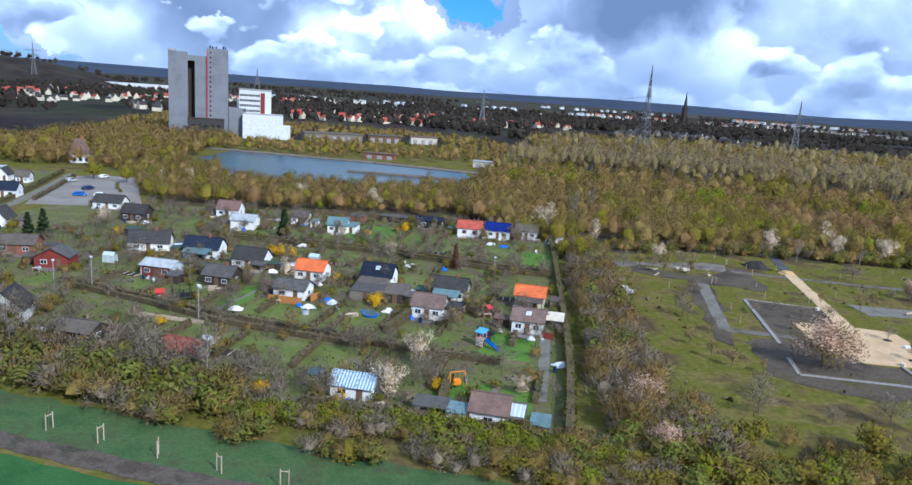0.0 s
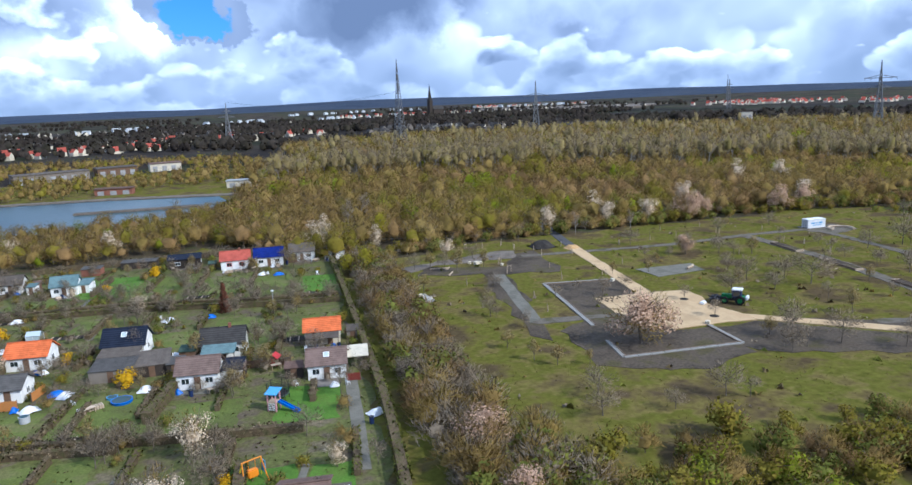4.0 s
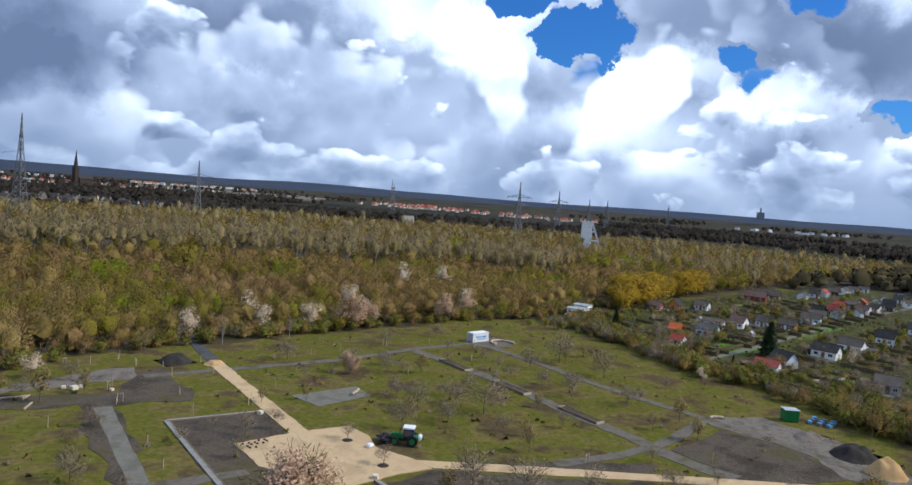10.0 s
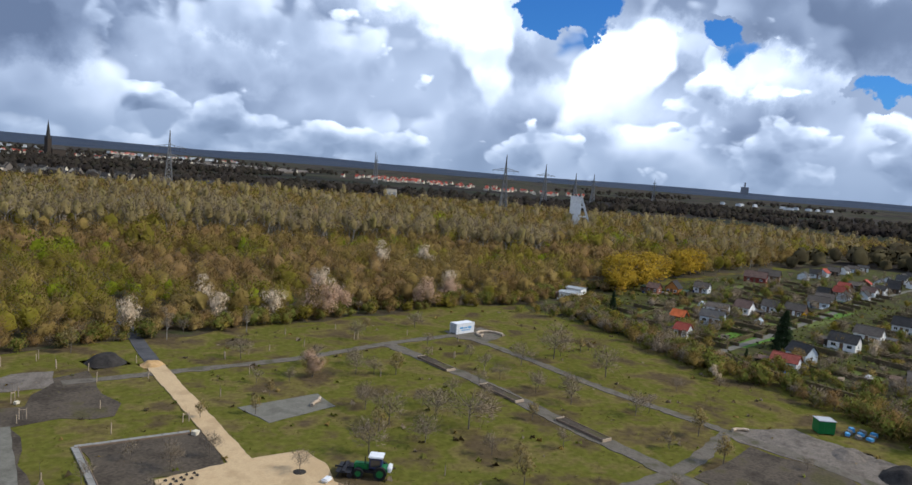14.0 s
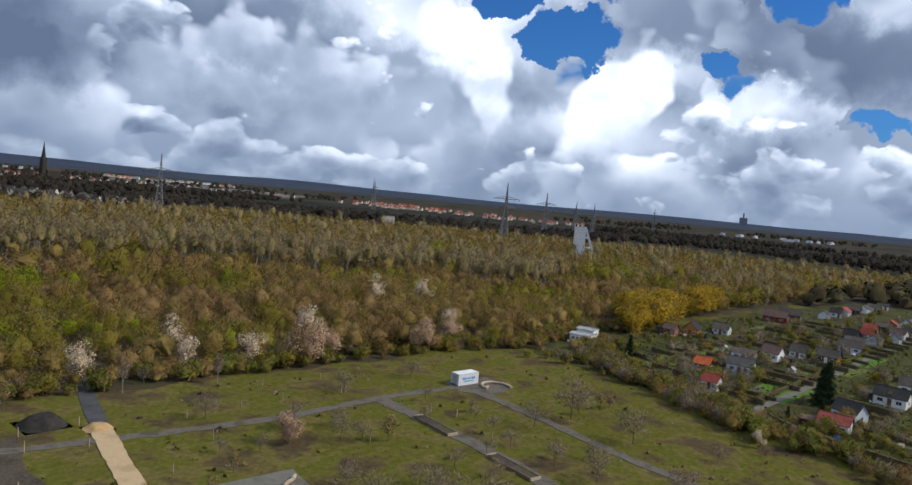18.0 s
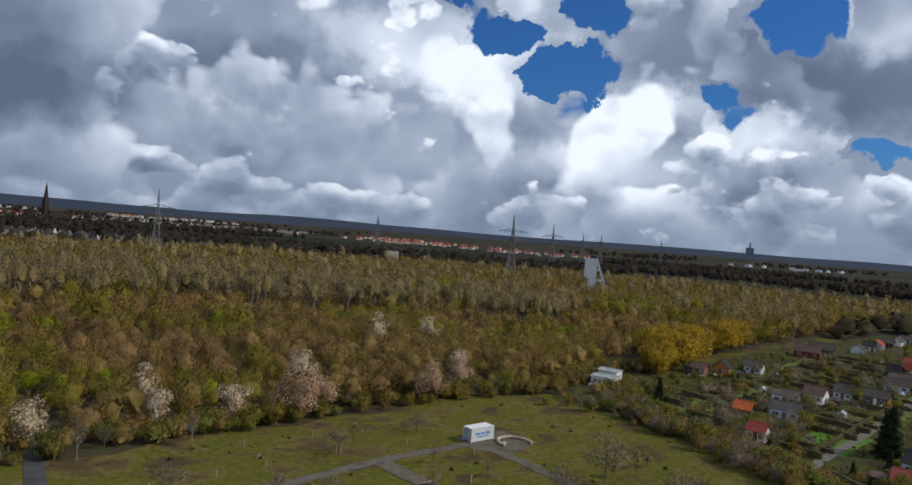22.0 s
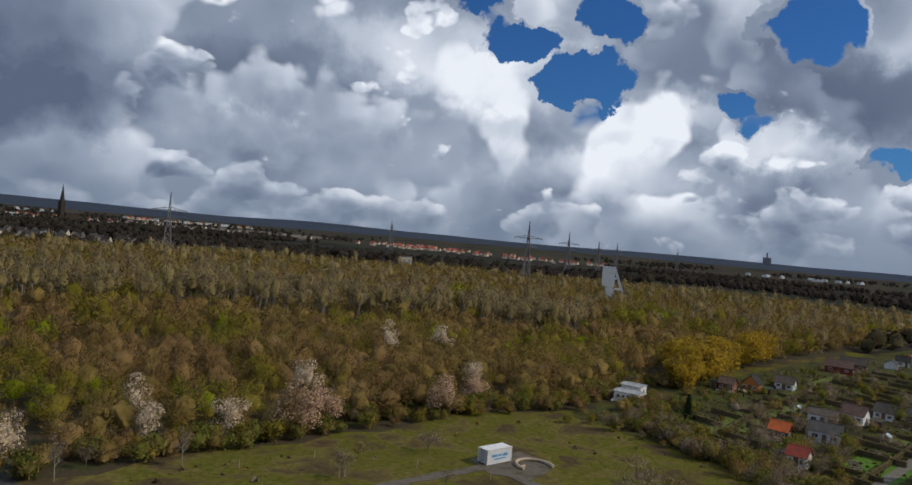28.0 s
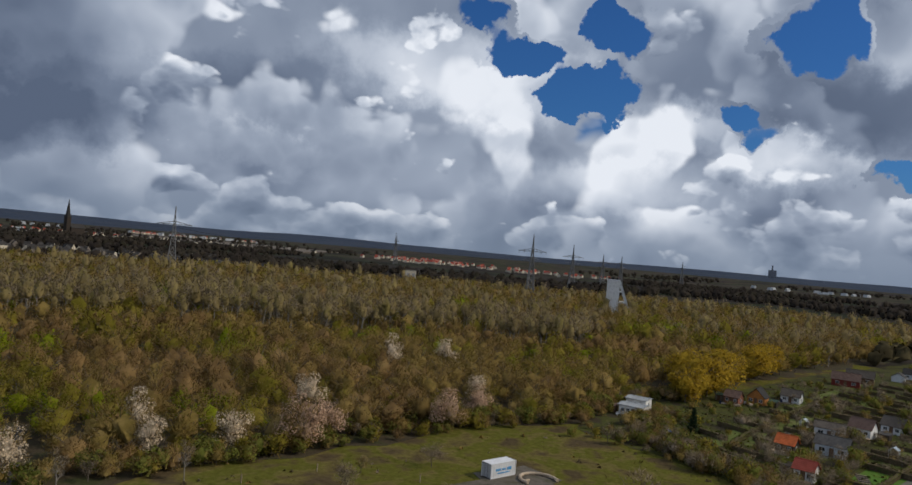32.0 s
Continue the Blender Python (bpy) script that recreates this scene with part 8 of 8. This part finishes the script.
def street_lamp(x, y, h, label):
    root = thing("garden_lamp_post", label, "lamp post", pose(x, y, 0, 0, 0, 30))
    part("pole", rod((0, 0, -0.1), (0, 0, h), 0.09, 0.06, 8), M["wall_grey"], root)
    part("lamp_head", rod((0, 0, h), (0, 0, h + 0.25), 0.22, 0.3, 10), M["paint_white"], root)


for x, y, h in ((-59.7, 86.2, 6), (-89.9, 96.8, 6), (-84.1, 99.3, 6.4), (-73, 152, 5), (-117, 221, 7), (-5, 126, 5)):
    street_lamp(x, y, h, "slim grey lamp post on a garden path")


def prop(kind, x, y, turn, s=1.0):
    g = pose(x, y, 0.06, 0, 0, turn)
    if kind == "barrel":
        root = thing("water_butt", "dark plastic water butt beside a hut", "water butt", g)
        part("drum", rod((0, 0, 0), (0, 0, 0.95), 0.3, 0.32, 12), M["paint_darkblue"], root)
        part("lid", rod((0, 0, 0.95), (0, 0, 1.0), 0.34, None, 12), M["paint_black"], root)
    elif kind == "chair":
        root = thing("garden_chair", "white plastic garden chair on grass", "chair", g)
        part("seat", box((-0.25, -0.25, 0.4), (0.25, 0.25, 0.45), 0.02), M["paint_white"], root)
        part("backrest", box((-0.25, 0.22, 0.45), (0.25, 0.27, 0.9), 0.02), M["paint_white"], root)
        for sx in (-0.22, 0.22):
            for sy in (-0.22, 0.22):
                part("leg", box((sx - 0.025, sy - 0.025, 0), (sx + 0.025, sy + 0.025, 0.4)), M["paint_white"], root)
    elif kind == "table":
        root = thing("garden_table", "pale garden table on a terrace", "table", g)
        part("tabletop", box((-0.8, -0.45, 0.7), (0.8, 0.45, 0.76), 0.02), M["timber"], root)
        for sx in (-0.7, 0.7):
            for sy in (-0.36, 0.36):
                part("leg", box((sx - 0.04, sy - 0.04, 0), (sx + 0.04, sy + 0.04, 0.7)), M["timber"], root)
    elif kind in ("tarp", "bluetarp"):
        bm = bmesh.new()
        bmesh.ops.create_grid(bm, x_segments=8, y_segments=6, size=1.0)
        for v in bm.verts:
            v.co = Vector((v.co.x * 1.3 * s, v.co.y * 0.9 * s, 0.12 + 0.7 * max(0, 1 - v.co.x ** 2) * max(0, 1 - v.co.y ** 2) + 0.12 * noise.noise((v.co.x * 2, v.co.y * 2, x))))
        ob = part("tarpaulin", bm, M["paint_white" if kind == "tarp" else "paint_blue"])
        ob.matrix_world = g
        tagged(ob, ("white" if kind == "tarp" else "blue") + " tarpaulin over a garden pile", "tarpaulin")
        return
    elif kind == "woodpile":
        root = thing("wood_pile", "stack of split firewood by a shed", "wood pile", g)
        for i in range(12):
            part("log", rod((-0.9 + (i % 6) * 0.34, -0.5, 0.16 + (i // 6) * 0.3), (-0.9 + (i % 6) * 0.34, 0.5, 0.16 + (i // 6) * 0.3), 0.15, None, 7), M["timber"], root)
    elif kind == "redplay":
        root = thing("play_house", "bright red plastic play house with a slide", "play house", g)
        part("body", box((-0.7, -0.7, 0), (0.7, 0.7, 1.3), 0.08), M["paint_red"], root)
        bm = bmesh.new()
        for q in (1, -1):
            slope(bm, 1.7, 0.8, 0.6, 0, 1.9, 0.06, 0.1, q)
        part("roof", bm, M["paint_red"], root)
        bm = bmesh.new()
        add_box(bm, (0, -0.3, -0.04), (1.8, 0.3, 0.06), Matrix.Translation((0.7, 0, 0.9)) @ Matrix.Rotation(radians(27), 4, "Y"))
        part("slide", bm, M["paint_red"], root)
        part("window", box((-0.25, -0.74, 0.6), (0.25, -0.69, 1.0)), M["paint_white"], root)
    elif kind == "greenhouse":
        root = thing("greenhouse", "small glazed greenhouse with pale bars", "greenhouse", g)
        for sx in (-1.2, 0, 1.2):
            for sy in (-0.9, 0.9):
                part("bar", box((sx - 0.03, sy - 0.03, 0), (sx + 0.03, sy + 0.03, 1.7)), M["paint_white"], root)
        for q in (1, -1):
            bm = bmesh.new()
            slope(bm, 2.5, 0.93, 0.6, 0, 2.3, 0.03, 0.05, q)
            part("roof_pane", bm, M["roof_glass"], root)
            part("side_pane", box((-1.2, q * 0.9 - 0.01, 0.1), (1.2, q * 0.9 + 0.01, 1.7)), M["roof_glass"], root)


for k, x, y, a in (("redplay", -70.2, 96.4, 20), ("tarp", -42.4, 95.9, 30), ("bluetarp", -39.6, 100.6, 10), ("tarp", -38.4, 99.6, 60), ("chair", -35.6, 91.2, 10), ("chair", -36.8, 95.4, 120), ("table", -34.4, 91.6, 30),
                   ("woodpile", -33.6, 92.6, 20), ("bluetarp", -29.8, 107.6, 0), ("tarp", -27.4, 96.6, 70), ("chair", -6.6, 88.0, 20), ("table", -8.4, 96.6, 10), ("tarp", -52.8, 146.4, 0), ("chair", -38.1, 151, 40),
                   ("bluetarp", -54, 125.2, 60), ("tarp", -51.6, 126.4, 10), ("table", -30.7, 174.4, 0), ("barrel", -50.8, 103, 0), ("barrel", -23.6, 98.4, 0), ("barrel", -1, 102.6, 0), ("barrel", -14.2, 49.8, 0), ("chair", -19, 52.6, 60),
                   ("woodpile", -20.4, 54.6, 70), ("barrel", -17.4, 52.2, 0), ("tarp", -22.6, 53.4, 0), ("table", -25.8, 55, 20), ("redplay", -8.4, 98.4, 60), ("tarp", -86.6, 75.6, 0), ("bluetarp", -83.6, 74.6, 40), ("tarp", -81.6, 76, 20),
                   ("table", -75.6, 77.4, 0), ("tarp", -74, 79, 40), ("greenhouse", -79, 132, 10), ("greenhouse", -47, 130, -12), ("greenhouse", -90, 120, 0), ("chair", -55.4, 121.6, 0), ("tarp", -54.6, 119.4, 20), ("barrel", -58.6, 103.4, 0),
                   ("woodpile", -60.8, 103.4, 0), ("bluetarp", -72.6, 181, 20), ("tarp", -66, 178.6, 0), ("tarp", -60, 180.6, 0), ("table", -68, 176, 20), ("tarp", -99.4, 162.6, 60), ("chair", -2, 162, 0), ("bluetarp", 0.4, 160.6, 0),
                   ("table", -8.4, 168.6, 0), ("tarp", -3, 163, 30), ("barrel", 4, 171.6, 0), ("chair", 9, 156, 0), ("tarp", -23.4, 110, 0), ("tarp", -21.6, 108.6, 50), ("chair", -24.6, 111.2, 0), ("woodpile", -26, 113, 0), ("tarp", -55, 92.4, 0),
                   ("bluetarp", -17, 131, 0), ("tarp", -24.4, 132.4, 30), ("chair", -26, 134, 0), ("barrel", 0.4, 71, 0), ("tarp", 1.8, 73.6, 20), ("tarp", 200.4, 58.2, 0), ("bluetarp", 210, 137, 0), ("tarp", 215, 110, 0), ("chair", 226, 117, 0),
                   ("tarp", 292, 128, 0), ("greenhouse", 240, 96, 0), ("greenhouse", 252, 119, 5), ("tarp", 262, 66, 0), ("tarp", 236, 74, 0), ("woodpile", 192, 62, 0)):
    prop(k, x, y, a)

bars = thing("glazing_bars", "white glazing bars on the glass canopy", "canopy glazing", pose(-7.9, 52.2, 2.26, math.degrees(math.atan2(0.5, 4.2)), 0, -12.4))
for i in range(5):
    part("bar", box((-1.2 + i * 0.6 - 0.04, -1.7, -0.03), (-1.2 + i * 0.6 + 0.04, 1.5, 0.05)), M["paint_white"], bars)
for i in range(4):
    part("pane", box((-1.16 + i * 0.6, -1.65, -0.02), (-1.16 + i * 0.6 + 0.52, 1.45, 0.012)), M["roof_glass"], bars)
for i, (x, y, l, a) in enumerate(((-56, 99.6, 19, 74), (-36.6, 137, 20, 82), (-29.4, 70, 8, 70), (-10.6, 60, 9, 70), (-42, 154, 12, 78), (-63, 79.6, 9, 60), (-84, 106, 10, 20))):
    ob = part("garden_path", box((-l / 2, -0.45, -0.2), (l / 2, 0.45, 0.085)), M["slab"])
    ob.matrix_world = pose(x, y, 0, 0, 0, a)
    tagged(ob, "narrow pale paved garden path", "path", kind="structure")


# ---- plots: dividing hedges, patios and what stands at the huts ----
def clear_of_houses(x, y, room):
    for hx, hy, w, d, turn in HOUSE_SPOTS:
        if math.hypot(x - hx, y - hy) < room + 0.45 * max(w, d):
            return False
    return True


gr = random.Random(91)
for row, (h0, ln, n) in enumerate(((59, 11, 6), (81, 12, 8), (103, 9, 9), (120, 13, 9), (140, 7, 8), (153, 15, 8), (170, 9, 7))):
    for i in range(n):
        a = Vector((-4, h0)) - GU * (i * 11.5 + gr.uniform(0, 4))
        k0, run = 0.0, []
        steps = [a + GV * (ln * j / 6) for j in range(7)]
        run = [tuple(p) for p in steps if clear_of_houses(p.x, p.y, 1.2)]
        if len(run) > 3:
            green = gr.random() < 0.45
            hedge("plot_hedge", "clipped green hedge between garden plots" if green else "leafless brown hedge between garden plots", [run[0], run[len(run) // 2], run[-1]], gr.uniform(0.7, 1.2), gr.uniform(0.8, 1.5), "hedge_leaf" if green else "twig_hedge", "hedge_brown", 300 + row * 20 + i, 22, 0.32)
for row, (h0, ln) in enumerate(((52, 11), (66, 11), (88, 13), (108, 13), (124, 9))):
    for i in range(16):
        x = 196 + i * 11 + gr.uniform(-3, 3)
        a = Vector((x, h0 - (x - 230) * 0.05))
        run = [(a.x + j * 0.4, a.y + ln * j / 6) for j in range(7)]
        run = [p for p in run if clear_of_houses(p[0], p[1], 1.0)]
        if len(run) > 3:
            hedge("plot_hedge", "dark clipped hedge between allotment plots", [run[0], run[len(run) // 2], run[-1]], gr.uniform(0.8, 1.5), gr.uniform(1.0, 1.8), gr.choice(["hedge_leaf", "twig_hedge"]), "hedge_brown", 500 + row * 20 + i, 14, 0.42)
for i, (x, y, w, d, turn) in enumerate(list(HOUSE_SPOTS)):
    if x > 330 or x < -140:
        continue
    c, s = math.cos(radians(turn)), math.sin(radians(turn))

    def spot(u, v):
        return x + u * c - v * s, y + u * s + v * c

    pw, pd = w * gr.uniform(0.5, 0.95), gr.uniform(1.8, 3.2)
    u0 = gr.uniform(-0.2, 0.2) * w
    corners = [spot(u0 - pw / 2, -d / 2 - pd), spot(u0 + pw / 2, -d / 2 - pd), spot(u0 + pw / 2, -d / 2 - 0.02), spot(u0 - pw / 2, -d / 2 - 0.02)]
    sheet("patio", corners, 0.092 + 0.0007 * i, gr.choice(["slab", "gravel", "dirt", "carpark"]), "paved patio before a garden hut", "patio", 0.0)
    for kind in gr.sample(["table", "chair", "barrel", "tarp", "woodpile", "chair", "bluetarp"], 2 if x > 100 else 3):
        px, py = spot(gr.uniform(-0.6, 0.6) * w, -d / 2 - gr.uniform(1.0, 3.4))
        prop(kind, px, py, gr.uniform(0, 360), 0.55)
    if gr.random() < 0.55:
        side = gr.choice((-1, 1))
        px, py = spot(side * (w / 2 + 2.2), gr.uniform(-1.5, 1.5))
        if clear_of_houses(px, py, 0.4):
            canopy("garden_shed", "small weathered garden shed beside a hut", px, py, gr.uniform(2.0, 3.0), gr.uniform(2.0, 2.8), 1.7, 2.1, gr.choice(["roof_felt", "roof_grey", "roof_brown", "roof_green"]), turn=turn, wall=gr.choice(["wall_darkwood", "wall_brownwood", "wall_plank"]))
    for j in range(3):
        px, py = spot(gr.choice((-1, 1)) * (w / 2 + gr.uniform(0.8, 2.4)), gr.uniform(-d, d))
        if clear_of_houses(px, py, -0.6):
            plant(gr.choice(["bush", "green_bush", "brown_bush", "pale_bush"]), px, py, gr.uniform(1.2, 2.8), i * 5 + j)
for x, y, a, n in ((-44, 131, -12, 4), (-20, 149, -12, 3), (-58, 148, -10, 4), (-84, 112, -14, 3), (-5, 110, -12, 3), (-36, 83, -12, 3), (-52, 72, -14, 3), (2, 140, -12, 3), (-70, 168, -8, 4), (-30, 148, -12, 4), (210, 95, 20, 4), (236, 118, 10, 4), (262, 96, 8, 4), (220, 70, 5, 4)):
    veg_bed(x, y, a, n)


# fruit trees, brush and shrubs that fill the plots round the huts
SCRUB.clear()
GARDENS = [(-2, 49), (9, 133), (15, 190), (-110, 190), (-120, 130), (-96, 86), (-70, 68), (-35, 55)]
vg = random.Random(44)
for i in range(620):
    x, y = vg.uniform(-118, 10), vg.uniform(52, 190)
    if not inside(x, y, GARDENS) or not clear_of_houses(x, y, 0.9) or any(abs(x - lx) < lw * 0.46 and abs(y - ly) < ld * 0.46 for lx, ly, lw, ld, _ in LAWNS):
        continue
    k = vg.choice(["brown_bush", "pale_bush", "bare_tree", "small_bare_tree", "bare_tree", "brown_bush", "bush", "small_bare_tree", "pale_bush", "green_bush"])
    scrub("g", k, x, y, vg.uniform(2.4, 5.2) if k.endswith("tree") else vg.uniform(0.8, 2.3), i, 1.1)
for i in range(420):
    x, y = 184 + 240 * vg.random() ** 1.5, vg.uniform(44, 148)
    y -= (x - 250) * 0.05
    if not clear_of_houses(x, y, 0.8) or abs(y - 87.0 + (x - 200) * 0.02) < 5.5 or abs(y - 129 - (x - 240) * 0.06) < 3.5:
        continue
    k = vg.choice(["brown_bush", "bush", "bare_tree", "small_bare_tree", "brown_bush", "bush", "small_bare_tree"])
    scrub("h", k, x, y, vg.uniform(2.4, 5.0) if k.endswith("tree") else vg.uniform(0.9, 2.4), i, 1.1)
grow_scrub({"brown_bush": "leafless brown shrubs between garden huts", "pale_bush": "twiggy beige shrubs between garden huts", "bare_tree": "bare fruit trees in the garden plots", "small_bare_tree": "small bare fruit trees in the garden plots", "bush": "olive-green shrubs in the garden plots", "green_bush": "fresh green shrubs in the garden plots"})


# ---- tufts of grass, weeds and low brush over the open ground ----
def tufts(label, area, n, colours, size, seed, chance=0.3):
    rng = np.random.default_rng(seed)
    xs, ys = [p[0] for p in area], [p[1] for p in area]
    boxes = [(min(p[0] for p in q), max(p[0] for p in q), min(p[1] for p in q), max(p[1] for p in q), q) for q in PAVED]
    dug = [(min(p[0] for p in q), max(p[0] for p in q), min(p[1] for p in q), max(p[1] for p in q), q) for q in DUG]
    pts = []
    while len(pts) < n:
        x, y = rng.uniform(min(xs), max(xs)), rng.uniform(min(ys), max(ys))
        if noise.noise((x * 0.11, y * 0.11, seed)) + 0.5 * noise.noise((x * 0.4, y * 0.4, seed)) < rng.uniform(-0.7, 0.35):
            continue
        if not inside(x, y, area) or any(a < x < b and c < y < d and inside(x, y, q) for a, b, c, d, q in boxes):
            continue
        if rng.random() > chance and any(a < x < b and c < y < d and inside(x, y, q) for a, b, c, d, q in dug):
            continue
        pts.append((x, y))
    p = np.array(pts)
    k = 3
    base = np.repeat(np.concatenate([p, np.full((n, 1), 0.03)], 1), k, 0) + rng.normal(0, 0.16, (n * k, 3)) * (1, 1, 0)
    az = rng.uniform(0, 6.283, n * k)
    s = np.repeat(size * rng.uniform(0.4, 1.5, n) ** 1.3, k)[:, None]
    side = np.stack([np.cos(az), np.sin(az), np.zeros(n * k)], 1)
    lean = np.stack([-np.sin(az), np.cos(az), np.zeros(n * k)], 1) * rng.uniform(-0.7, 0.7, (n * k, 1)) + (0, 0, 0.75)
    v = np.stack([base - side * s * 0.6, base + side * s * 0.6, base + lean * s + side * s * 0.2], 1)
    soft = rng.normal(0, 0.3, (n * k, 3)) + (0, 0, 1.0)
    vf = facing(v, soft)
    slots = np.repeat(rng.integers(0, len(colours), n), k)
    ob = new("grass_tufts", tri_mesh("grass_tufts", [(vf[0], vf[1], slots)], [M[c] for c in colours]))
    tagged(ob, label, "grass", kind="stuff")


# more bare fruit trees in the orchard grass
fr = random.Random(17)
n = 0
while n < 44:
    x, y = fr.uniform(24, 168), fr.uniform(46, 156)
    if not inside(x, y, [(24, 58), (60, 52), (112, 34), (150, 44), (166, 80), (184, 120), (150, 150), (60, 158), (24, 150)]):
        continue
    if any(inside(x + dx, y + dy, q) for q in PAVED for dx, dy in ((0, 0), (1.2, 0), (-1.2, 0), (0, 1.2), (0, -1.2))):
        continue
    plant(fr.choice(["bare_tree", "bare_tree", "small_bare_tree", "pale_tree"]), x, y, fr.uniform(2.6, 5.0), n, 1.3)
    n += 1
ORCHARD = [(14, 50), (40, 48), (70, 36), (112, 30), (165, 24), (178, 70), (196, 110), (205, 140), (165, 158), (125, 162), (60, 166), (18, 158)]
tufts("low tufts of olive and brown grass over the orchard", ORCHARD, 15000, ["meadow_tuft", "meadow_tuft", "meadow_tuft", "dry_tuft"], 0.10, 3)
tufts("brushy weeds and dry brown stalks in the orchard", ORCHARD, 420, ["scrub_leaf", "twig", "twig_pale", "dry_tuft"], 0.55, 4, 0.6)
tufts("rough grass in the gardens", [(-2, 49), (9, 133), (15, 190), (-110, 190), (-120, 130), (-96, 86), (-70, 68), (-35, 55)], 8000, ["lawn", "garden_soil", "dry_tuft", "scrub_leaf"], 0.20, 5, 0.5)
tufts("rough grass between the allotment plots", [(192, 148), (176, 40), (340, 30), (340, 148)], 7000, ["scrub_leaf", "allotment_soil", "dry_tuft", "lawn"], 0.4, 6, 0.5)
